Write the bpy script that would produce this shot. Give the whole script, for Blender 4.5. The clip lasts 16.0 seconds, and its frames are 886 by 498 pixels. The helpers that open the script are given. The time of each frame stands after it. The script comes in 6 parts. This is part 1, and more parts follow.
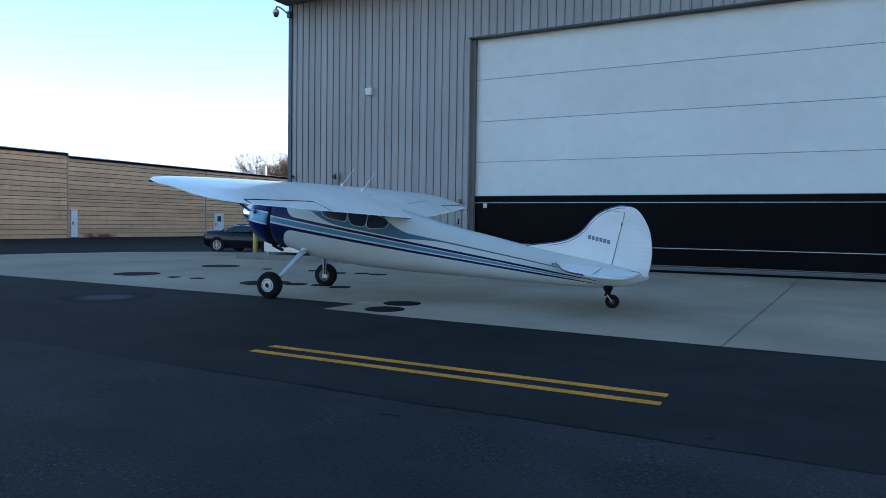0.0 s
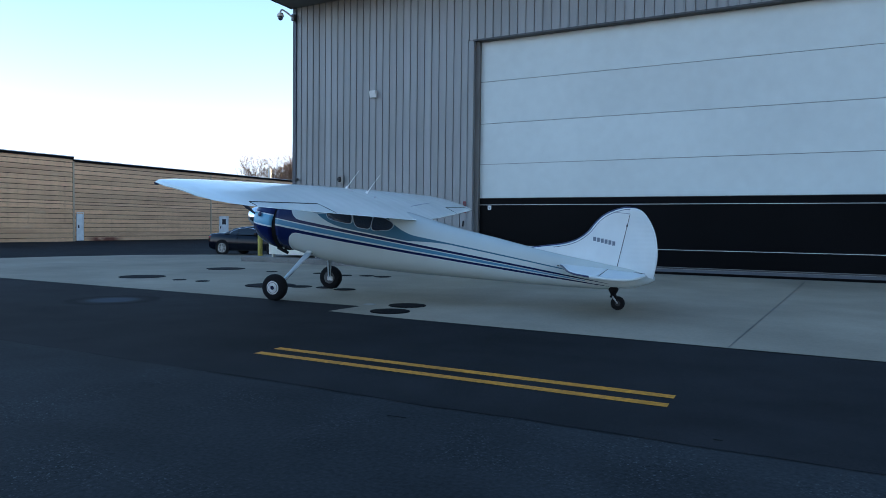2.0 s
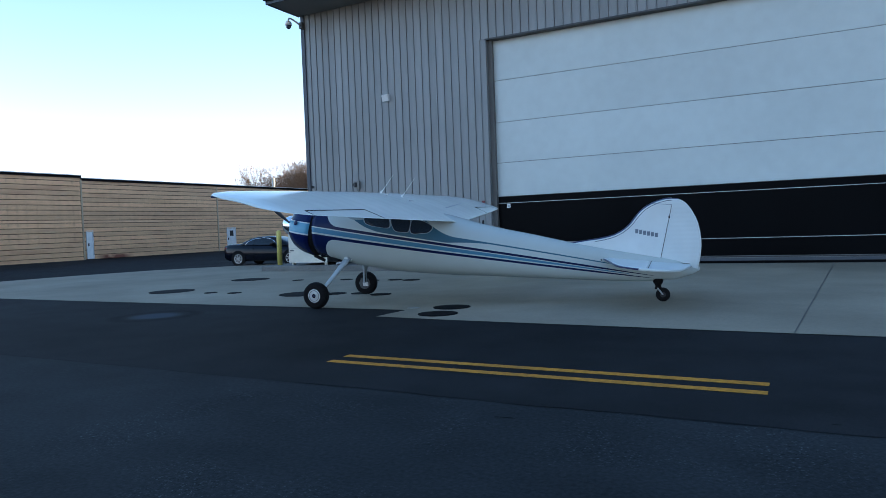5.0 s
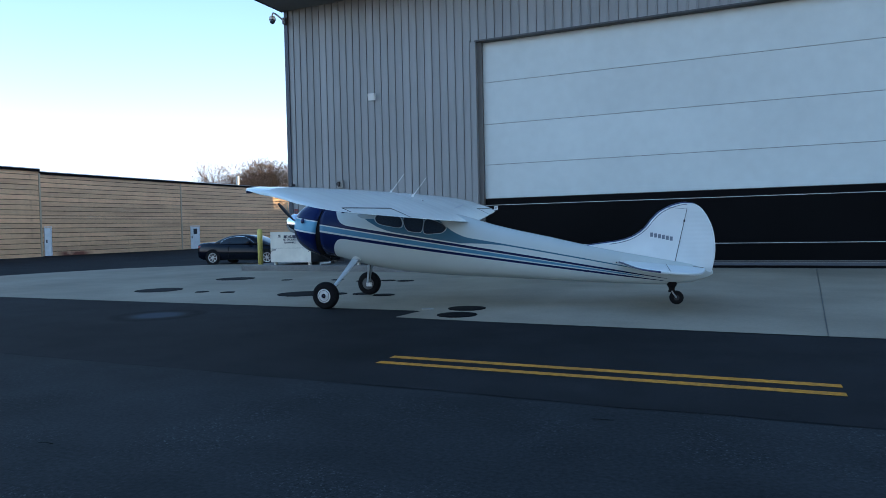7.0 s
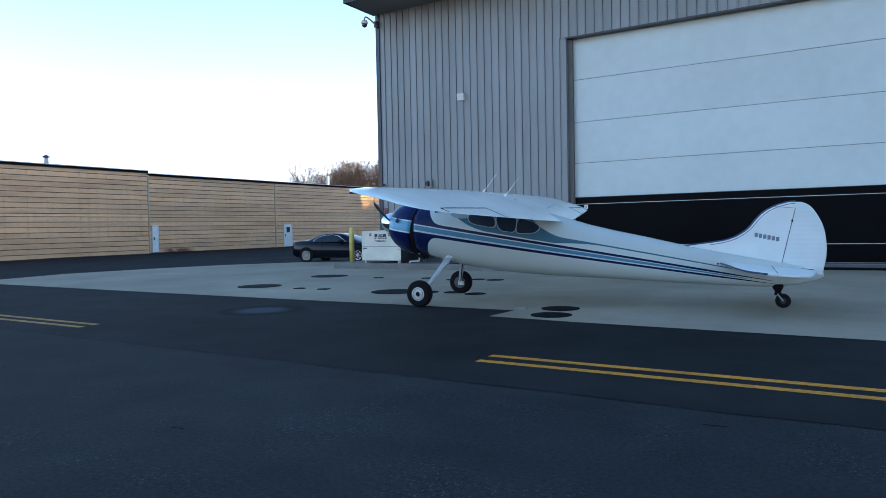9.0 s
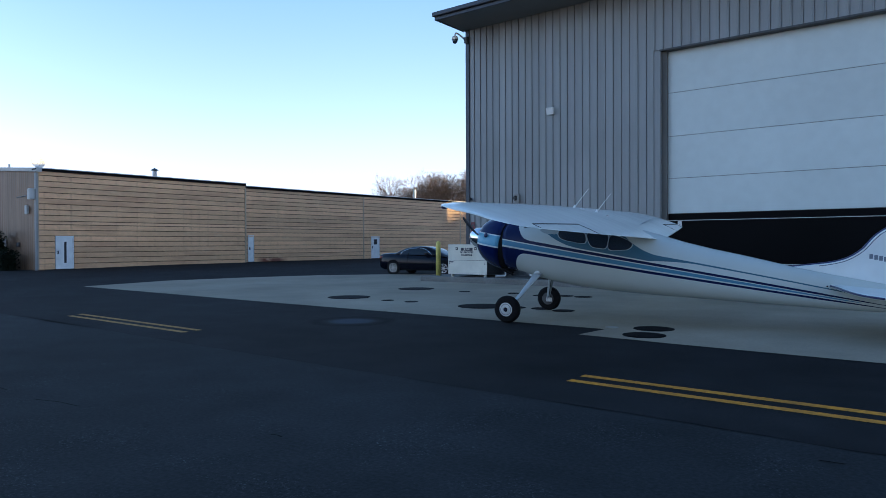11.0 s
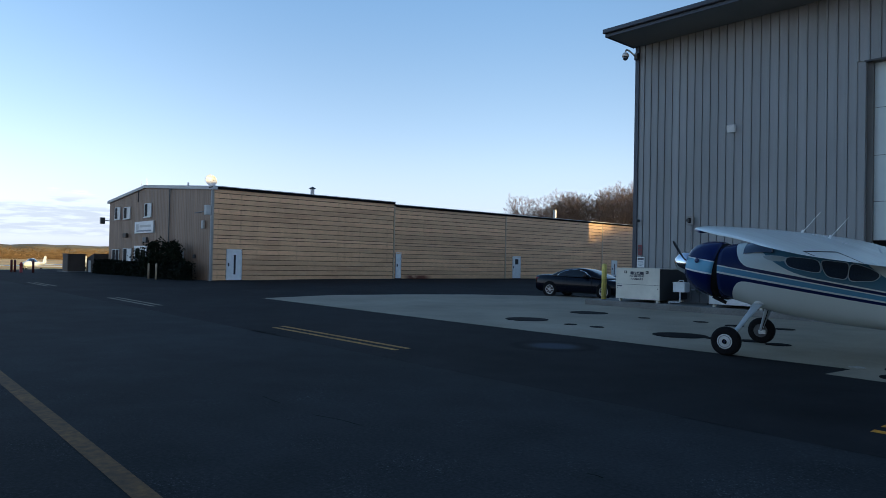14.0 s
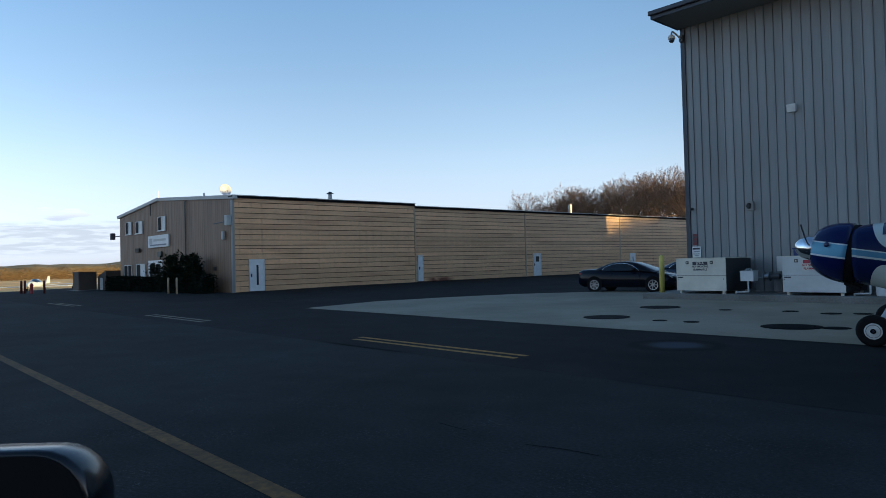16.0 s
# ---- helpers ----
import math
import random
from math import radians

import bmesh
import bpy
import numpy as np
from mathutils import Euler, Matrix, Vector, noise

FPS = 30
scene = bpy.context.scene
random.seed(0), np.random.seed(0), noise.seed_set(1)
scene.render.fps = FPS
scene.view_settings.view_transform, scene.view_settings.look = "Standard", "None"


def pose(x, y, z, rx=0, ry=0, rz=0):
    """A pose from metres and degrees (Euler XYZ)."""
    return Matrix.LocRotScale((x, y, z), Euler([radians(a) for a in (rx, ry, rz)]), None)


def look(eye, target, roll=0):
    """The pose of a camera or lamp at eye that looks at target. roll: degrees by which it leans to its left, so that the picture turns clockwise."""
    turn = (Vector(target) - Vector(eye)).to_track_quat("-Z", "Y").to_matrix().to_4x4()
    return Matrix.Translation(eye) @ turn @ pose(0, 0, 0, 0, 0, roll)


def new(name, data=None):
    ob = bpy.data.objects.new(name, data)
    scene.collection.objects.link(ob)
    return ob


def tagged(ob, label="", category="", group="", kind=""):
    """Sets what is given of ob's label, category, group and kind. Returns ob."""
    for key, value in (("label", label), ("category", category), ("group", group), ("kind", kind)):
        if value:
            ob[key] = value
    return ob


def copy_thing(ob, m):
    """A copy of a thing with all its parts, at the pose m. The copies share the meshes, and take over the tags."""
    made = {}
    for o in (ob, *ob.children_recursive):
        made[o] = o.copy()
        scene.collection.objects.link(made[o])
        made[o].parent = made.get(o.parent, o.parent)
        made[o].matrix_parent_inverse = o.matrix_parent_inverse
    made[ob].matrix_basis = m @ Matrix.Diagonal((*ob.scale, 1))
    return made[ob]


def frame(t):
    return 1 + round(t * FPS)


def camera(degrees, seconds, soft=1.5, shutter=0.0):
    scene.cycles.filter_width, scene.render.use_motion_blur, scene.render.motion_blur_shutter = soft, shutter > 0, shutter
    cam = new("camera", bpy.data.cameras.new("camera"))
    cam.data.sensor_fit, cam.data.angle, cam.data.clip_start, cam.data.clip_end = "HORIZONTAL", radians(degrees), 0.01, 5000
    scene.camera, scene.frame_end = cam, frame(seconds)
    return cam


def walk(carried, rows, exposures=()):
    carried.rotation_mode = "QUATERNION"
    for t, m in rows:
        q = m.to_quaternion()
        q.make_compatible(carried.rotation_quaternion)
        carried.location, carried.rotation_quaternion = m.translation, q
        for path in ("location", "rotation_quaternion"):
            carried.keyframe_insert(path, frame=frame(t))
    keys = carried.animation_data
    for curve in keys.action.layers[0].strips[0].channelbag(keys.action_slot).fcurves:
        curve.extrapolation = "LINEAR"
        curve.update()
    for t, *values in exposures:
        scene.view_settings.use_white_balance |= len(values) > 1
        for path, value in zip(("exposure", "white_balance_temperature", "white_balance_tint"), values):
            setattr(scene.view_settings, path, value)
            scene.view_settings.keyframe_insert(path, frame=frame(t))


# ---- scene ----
cam = camera(66.30, 16.0, soft=0.5)
PATH = [
    (0, pose(18.688, -21.990, 1.510, 87.884, -0.823, 27.620)),
    (0.5, pose(18.691, -21.995, 1.513, 87.966, -0.380, 27.996)),
    (1, pose(18.680, -22.004, 1.509, 88.023, -0.577, 27.908)),
    (1.5, pose(18.680, -21.993, 1.504, 88.030, -0.642, 28.024)),
    (2, pose(18.674, -21.992, 1.502, 88.085, -0.672, 27.972)),
    (2.5, pose(18.657, -21.997, 1.511, 87.976, -0.433, 28.473)),
    (3, pose(18.569, -22.017, 1.500, 87.953, -0.425, 28.804)),
    (3.5, pose(18.448, -22.059, 1.505, 87.930, -0.274, 29.288)),
    (4, pose(18.287, -22.129, 1.514, 87.868, -0.273, 29.847)),
    (4.2, pose(18.220, -22.150, 1.515, 87.919, 0.697, 29.704)),
    (6.3, pose(17.284, -22.675, 1.506, 88.608, 1.865, 26.414)),
    (6.5, pose(17.120, -22.545, 1.490, 89.008, 1.700, 26.225)),
    (7, pose(16.922, -22.739, 1.514, 88.217, 1.241, 24.101)),
    (7.5, pose(16.776, -22.781, 1.515, 87.959, 1.097, 19.646)),
    (8, pose(16.737, -22.850, 1.487, 88.208, 1.679, 21.622)),
    (8.5, pose(16.788, -22.959, 1.520, 88.340, 1.390, 27.750)),
    (9, pose(16.783, -22.888, 1.535, 88.243, 1.131, 31.110)),
    (9.2, pose(16.782, -22.886, 1.541, 88.972, 0.026, 32.115)),
    (11.3, pose(16.636, -22.938, 1.563, 89.621, 0.313, 39.024)),
    (11.5, pose(16.580, -22.959, 1.567, 89.721, 0.188, 39.584)),
    (12, pose(16.422, -23.031, 1.567, 89.817, 0.237, 40.778)),
    (12.5, pose(16.194, -23.193, 1.565, 89.958, 0.245, 42.452)),
    (13, pose(15.929, -23.340, 1.561, 90.154, 0.470, 43.775)),
    (13.5, pose(15.645, -23.487, 1.547, 89.943, 0.862, 44.980)),
    (14, pose(15.308, -23.743, 1.596, 91.018, -1.225, 48.556)),
    (14.5, pose(14.936, -23.837, 1.558, 91.040, 0.757, 47.644)),
    (15, pose(14.459, -24.029, 1.568, 91.814, 0.536, 46.085)),
    (15.5, pose(13.869, -24.163, 1.548, 91.664, 0.655, 45.236)),
    (16, pose(13.140, -24.481, 1.568, 91.139, 1.465, 48.206)),
]
EXPOSURES = [(0.0, 1.36, 5310, 12.5), (4.0, 1.36, 5310, 12.5), (6.5, 1.36, 5300, 12.5), (7.5, 1.32, 5290, 12.5), (9.0, 1.63, 5400, 13), (11.4, 0.94, 5190, 15.5), (12.8, 0.88, 5180, 15), (14.0, 0.5, 5330, 12.5), (14.7, 0.42, 5370, 10.5),
             (16.0, 0.4, 5370, 10.5)]
walk(cam, PATH, EXPOSURES)


# ---- world, sun ----
SUN_AZ, SUN_EL = radians(33), radians(8.0)   # azimuth from +x towards +y
world = bpy.data.worlds.new("sky")
scene.world = world
world.use_nodes = True
wn, wl = world.node_tree.nodes, world.node_tree.links
sky = wn.new("ShaderNodeTexSky")
sky.sky_type, sky.sun_disc = "NISHITA", False
sky.sun_elevation, sky.sun_rotation = SUN_EL, radians(90) - SUN_AZ
sky.air_density, sky.dust_density, sky.ozone_density = 1.0, 0.35, 1.5
wn["Background"].inputs["Strength"].default_value = 0.15
# thin low cloud towards the open field
wco = wn.new("ShaderNodeTexCoord")
wmap = wn.new("ShaderNodeMapping")
wmap.inputs["Scale"].default_value = (3.0, 3.0, 26.0)
wl.new(wco.outputs["Generated"], wmap.inputs["Vector"])
wnoise = wn.new("ShaderNodeTexNoise")
wnoise.inputs["Scale"].default_value, wnoise.inputs["Detail"].default_value = 1.3, 7
wl.new(wmap.outputs["Vector"], wnoise.inputs["Vector"])
wfine = wn.new("ShaderNodeTexNoise")
wfine.inputs["Scale"].default_value, wfine.inputs["Detail"].default_value = 9.0, 8
wl.new(wmap.outputs["Vector"], wfine.inputs["Vector"])
wsep = wn.new("ShaderNodeSeparateXYZ")
wl.new(wco.outputs["Generated"], wsep.inputs[0])


def wrange(socket, a, b, c, d):
    r = wn.new("ShaderNodeMapRange")
    r.interpolation_type = "SMOOTHSTEP"
    for key, value in zip(("From Min", "From Max", "To Min", "To Max"), (a, b, c, d)):
        r.inputs[key].default_value = value
    wl.new(socket, r.inputs["Value"])
    return r.outputs["Result"]


def wmul(a, b):
    x = wn.new("ShaderNodeMath")
    x.operation = "MULTIPLY"
    wl.new(a, x.inputs[0])
    wl.new(b, x.inputs[1])
    return x.outputs[0]


def wmath(kind, a, b):
    x = wn.new("ShaderNodeMath")
    x.operation = kind
    for sock, val in zip(x.inputs, (a, b)):
        if isinstance(val, (int, float)):
            sock.default_value = val
        else:
            wl.new(val, sock)
    return x.outputs[0]


def wblend(fac, a, b):
    x = wn.new("ShaderNodeMix")
    x.data_type = "RGBA"
    wl.new(fac, x.inputs[0])
    for sock, val in zip((x.inputs[6], x.inputs[7]), (a, b)):
        if isinstance(val, tuple):
            sock.default_value = (*val, 1)
        else:
            wl.new(val, sock)
    return x.outputs[2]


# pale haze low in the sky
grey = wn.new("ShaderNodeRGBToBW")
wl.new(sky.outputs["Color"], grey.inputs[0])
pale = wn.new("ShaderNodeVectorMath")
pale.operation = "SCALE"
pale.inputs[0].default_value = (0.95, 1.0, 1.09)
wl.new(grey.outputs[0], pale.inputs["Scale"])
hazy = wblend(wrange(wsep.outputs["Z"], 0.5, 0.02, 0.0, 0.7), sky.outputs["Color"], pale.outputs["Vector"])
warm = wn.new("ShaderNodeVectorMath")
warm.operation = "SCALE"
warm.inputs[0].default_value = (1.04, 0.985, 0.96)
wl.new(grey.outputs[0], warm.inputs["Scale"])
hazy = wblend(wrange(wsep.outputs["Z"], 0.2, 0.02, 0.0, 0.5), hazy, warm.outputs["Vector"])
glow = wmul(wmul(wrange(wsep.outputs["X"], -0.2, -0.6, 0.0, 1.0), wrange(wsep.outputs["X"], -0.62, -0.92, 1.0, 0.5)), wrange(wsep.outputs["Z"], -0.04, 0.16, 0.0, 1.0))
bright = wn.new("ShaderNodeVectorMath")
bright.operation = "MULTIPLY"
wl.new(hazy, bright.inputs[0])
wl.new(wblend(glow, (1.0, 1.0, 1.0), (1.44, 1.47, 1.45)), bright.inputs[1])
hazy = bright.outputs["Vector"]
# a low bank of grey cloud and one small cumulus over the open field
west = wrange(wsep.outputs["X"], -0.85, -0.97, 0.0, 1.0)
height = wmath("ADD", wsep.outputs["Z"], wmath("ADD", wmath("MULTIPLY", wmath("SUBTRACT", wnoise.outputs["Fac"], 0.5), 0.045), wmath("MULTIPLY", wmath("SUBTRACT", wfine.outputs["Fac"], 0.5), 0.022)))
bank = wmul(wmul(wrange(height, 0.018, 0.034, 0.0, 0.75), wrange(height, 0.066, 0.05, 0.0, 1.0)), west)
cy = wmath("DIVIDE", wmath("SUBTRACT", wsep.outputs["Y"], 0.216), 0.026)
cz = wmath("DIVIDE", wmath("SUBTRACT", wsep.outputs["Z"], 0.075), 0.0105)
rr = wmath("ADD", wmath("ADD", wmath("MULTIPLY", cy, cy), wmath("MULTIPLY", cz, cz)), wmath("MULTIPLY", wmath("SUBTRACT", wfine.outputs["Fac"], 0.5), -4.5))
puff = wmul(wrange(rr, 1.1, 0.0, 0.0, 0.8), west)
bank_tone = wblend(wrange(wfine.outputs["Fac"], 0.4, 0.62, 0.0, 1.0), (3.3, 3.3, 3.12), (4.6, 4.5, 4.2))
cloudy = wblend(bank, hazy, bank_tone)
puff_tone = wblend(wrange(cz, -0.8, 0.5, 0.0, 1.0), (3.7, 3.6, 3.6), (5.6, 5.1, 4.6))
cloudy = wblend(puff, cloudy, puff_tone)
wl.new(cloudy, wn["Background"].inputs["Color"])
sun = new("sun", bpy.data.lights.new("sun", "SUN"))
sun.data.energy, sun.data.angle, sun.data.color = 4.8, radians(0.5), (1.0, 0.67, 0.24)
toward = Vector((math.cos(SUN_AZ) * math.cos(SUN_EL), math.sin(SUN_AZ) * math.cos(SUN_EL), math.sin(SUN_EL)))
sun.matrix_world = look(toward * 50, (0, 0, 0))


# ---- materials ----
def material(name, colour, rough=0.6, metal=0.0, grain=0.0, grain_size=8.0, stain=0.0, stain_size=0.5, bump=0.0, bump_size=60.0,
             random_part=0.0, coat=0.0, stretch=(1, 1, 1), spec=0.5, streak=0.0, stones=0.0, blotch=0.0, pebbles=0.0):
    m = bpy.data.materials.new(name)
    m.use_nodes = True
    n, l = m.node_tree.nodes, m.node_tree.links
    b = n["Principled BSDF"]
    b.inputs["Roughness"].default_value, b.inputs["Metallic"].default_value = rough, metal
    b.inputs["Coat Weight"].default_value = coat
    b.inputs["Specular IOR Level"].default_value = spec
    b.inputs["Base Color"].default_value = (*colour, 1)
    co = n.new("ShaderNodeTexCoord")
    mp = n.new("ShaderNodeMapping")
    mp.inputs["Scale"].default_value = stretch
    l.new(co.outputs["Object"], mp.inputs["Vector"])
    if random_part:
        oi = n.new("ShaderNodeObjectInfo")
        sc = n.new("ShaderNodeMath")
        sc.operation = "MULTIPLY"
        sc.inputs[1].default_value = 60.0
        l.new(oi.outputs["Random"], sc.inputs[0])
        l.new(sc.outputs[0], mp.inputs["Location"])
    factor = None

    def times(factor, socket):
        if factor is None:
            return socket
        x = n.new("ShaderNodeMath")
        x.operation = "MULTIPLY"
        l.new(factor, x.inputs[0])
        l.new(socket, x.inputs[1])
        return x.outputs[0]

    def spread(socket, amount, low=0.3, high=0.7):
        r = n.new("ShaderNodeMapRange")
        r.inputs["From Min"].default_value, r.inputs["From Max"].default_value = low, high
        r.inputs["To Min"].default_value, r.inputs["To Max"].default_value = 1 - amount, 1 + amount
        l.new(socket, r.inputs["Value"])
        return r.outputs["Result"]

    for amount, size, detail in ((grain, grain_size, 6), (stain, stain_size, 4), (blotch, 1.3, 9)):
        if amount:
            t = n.new("ShaderNodeTexNoise")
            t.inputs["Scale"].default_value, t.inputs["Detail"].default_value = size, detail
            l.new(mp.outputs["Vector"], t.inputs["Vector"])
            factor = times(factor, spread(t.outputs["Fac"], amount))
    if streak:
        sm = n.new("ShaderNodeMapping")
        sm.inputs["Scale"].default_value = (1.3, 1.3, 0.14)
        l.new(co.outputs["Object"], sm.inputs["Vector"])
        t = n.new("ShaderNodeTexNoise")
        t.inputs["Scale"].default_value, t.inputs["Detail"].default_value = 2.2, 6
        l.new(sm.outputs["Vector"], t.inputs["Vector"])
        factor = times(factor, spread(t.outputs["Fac"], streak, 0.35, 0.65))
    if stones:
        t = n.new("ShaderNodeTexNoise")
        t.inputs["Scale"].default_value, t.inputs["Detail"].default_value = 16, 5
        t.inputs["Roughness"].default_value = 0.85
        l.new(mp.outputs["Vector"], t.inputs["Vector"])
        r = n.new("ShaderNodeMapRange")
        r.inputs["From Min"].default_value, r.inputs["From Max"].default_value = 0.585, 0.69
        r.inputs["To Min"].default_value, r.inputs["To Max"].default_value = 0.96, 1 + stones
        l.new(t.outputs["Fac"], r.inputs["Value"])
        factor = times(factor, r.outputs["Result"])
    if pebbles:
        v = n.new("ShaderNodeTexVoronoi")
        v.inputs["Scale"].default_value = 88.0
        l.new(mp.outputs["Vector"], v.inputs["Vector"])
        pick = n.new("ShaderNodeSeparateColor")
        l.new(v.outputs["Color"], pick.inputs["Color"])
        ramp = n.new("ShaderNodeValToRGB")
        e = ramp.color_ramp.elements
        e[0].position, e[0].color = 0.05, (0.45, 0.45, 0.45, 1)
        e[1].position, e[1].color = 0.985, (1 + pebbles, 1 + pebbles, 1 + pebbles, 1)
        for at, value in ((0.17, 0.95), (0.86, 1.0), (0.94, 1 + 0.35 * pebbles)):
            e.new(at).color = (value, value, value, 1)
        l.new(pick.outputs["Red"], ramp.inputs["Fac"])
        t = n.new("ShaderNodeTexNoise")
        t.inputs["Scale"].default_value, t.inputs["Detail"].default_value = 1.1, 4
        l.new(mp.outputs["Vector"], t.inputs["Vector"])
        r = n.new("ShaderNodeMapRange")
        r.inputs["From Min"].default_value, r.inputs["From Max"].default_value = 0.46, 0.68
        l.new(t.outputs["Fac"], r.inputs["Value"])
        mixer = n.new("ShaderNodeMix")
        mixer.inputs[2].default_value = 1.0
        l.new(r.outputs["Result"], mixer.inputs[0])
        l.new(ramp.outputs["Color"], mixer.inputs[3])
        factor = times(factor, mixer.outputs[0])
    if random_part:
        o = n.new("ShaderNodeObjectInfo")
        factor = times(factor, spread(o.outputs["Random"], random_part, 0, 1))
    if factor is not None:
        x = n.new("ShaderNodeVectorMath")
        x.operation = "SCALE"
        x.inputs[0].default_value = colour
        l.new(factor, x.inputs["Scale"])
        l.new(x.outputs["Vector"], b.inputs["Base Color"])
    if bump:
        t = n.new("ShaderNodeTexNoise")
        t.inputs["Scale"].default_value, t.inputs["Detail"].default_value = bump_size, 5
        l.new(mp.outputs["Vector"], t.inputs["Vector"])
        u = n.new("ShaderNodeBump")
        u.inputs["Strength"].default_value, u.inputs["Distance"].default_value = bump, 0.01
        l.new(t.outputs["Fac"], u.inputs["Height"])
        l.new(u.outputs["Normal"], b.inputs["Normal"])
    return m


M = {}
M["asphalt_new"] = material("asphalt_new", (0.0176, 0.0184, 0.0196), 0.9, stones=0.35, blotch=0.22, grain=0.2, grain_size=40, stain=0.3, stain_size=0.3, bump=0.3, bump_size=140, spec=0.1)
M["asphalt_old"] = material("asphalt_old", (0.0242, 0.0268, 0.0284), 0.9, blotch=0.18, grain=0.25, grain_size=30, stain=0.28, stain_size=0.2, bump=0.2, bump_size=60, stones=0.6, spec=0.1, pebbles=2.2)
M["concrete"] = material("concrete", (0.3, 0.259, 0.192), 0.85, blotch=0.06, grain=0.06, grain_size=20, stain=0.2, stain_size=0.25, bump=0.08, bump_size=80, spec=0.2)
M["concrete_dark"] = material("concrete_dark", (0.17, 0.165, 0.15), 0.9, grain=0.15, grain_size=20, stain=0.25, stain_size=1.2, bump=0.3)
M["concrete_light"] = material("concrete_light", (0.3, 0.29, 0.25), 0.8, grain=0.2, grain_size=20)
M["yellow_line"] = material("yellow_line", (0.5, 0.215, 0.003), 0.75, grain=0.3, grain_size=18, stain=0.2, stain_size=2, bump=0.2)
M["yellow_worn"] = material("yellow_worn", (0.3, 0.15, 0.012), 0.75, grain=0.35, grain_size=18, stain=0.25, stain_size=2)
M["white_line"] = material("white_line", (0.165, 0.142, 0.092), 0.75, grain=0.4, grain_size=14, stain=0.3, stain_size=2)
M["yellow_faded"] = material("yellow_faded", (0.105, 0.051, 0.008), 0.85, grain=0.5, grain_size=14, stain=0.35, stain_size=1.5)
M["cover_iron"] = material("cover_iron", (0.0075, 0.0078, 0.009), 0.8, grain=0.4, grain_size=12, bump=0.4, bump_size=30, spec=0.06)
M["grey_metal"] = material("grey_metal", streak=0.06, colour=(0.24, 0.25, 0.252), rough=0.5, metal=0.15, grain=0.05, grain_size=4, stain=0.08, stain_size=0.4, random_part=0.05, stretch=(1, 1, 0.2))
M["jamb_grey"] = material("jamb_grey", (0.13, 0.128, 0.12), 0.6, 0.1, stain=0.12, stain_size=0.8)
M["trim_dark"] = material("trim_dark", (0.05, 0.053, 0.058), 0.45, 0.2, stain=0.1, stain_size=0.8)
M["strip_pale"] = material("strip_pale", (0.5, 0.51, 0.5), 0.5, 0.1, stain=0.15, stain_size=0.8)
M["trim_kick"] = material("trim_kick", (0.09, 0.1, 0.115), 0.5, 0.2, stain=0.15, stain_size=0.8)
M["trim_grey"] = material("trim_grey", (0.22, 0.22, 0.21), 0.5, 0.2, stain=0.1, stain_size=0.8)
M["fascia"] = material("fascia", (0.045, 0.052, 0.068), 0.45, 0.2, stain=0.1)
M["soffit"] = material("soffit", (0.19, 0.19, 0.185), 0.6, stain=0.08)
M["door_white"] = material("door_white", (0.555, 0.615, 0.605), 0.4, stain=0.07, stain_size=0.25, grain=0.03, grain_size=3, random_part=0.02)
M["door_black"] = material("door_black", (0.0028, 0.003, 0.0038), 0.5, stain=0.2, stain_size=0.6, spec=0.06)
M["white_paint"] = material("white_paint", (0.72, 0.73, 0.72), 0.45, stain=0.08, stain_size=2)
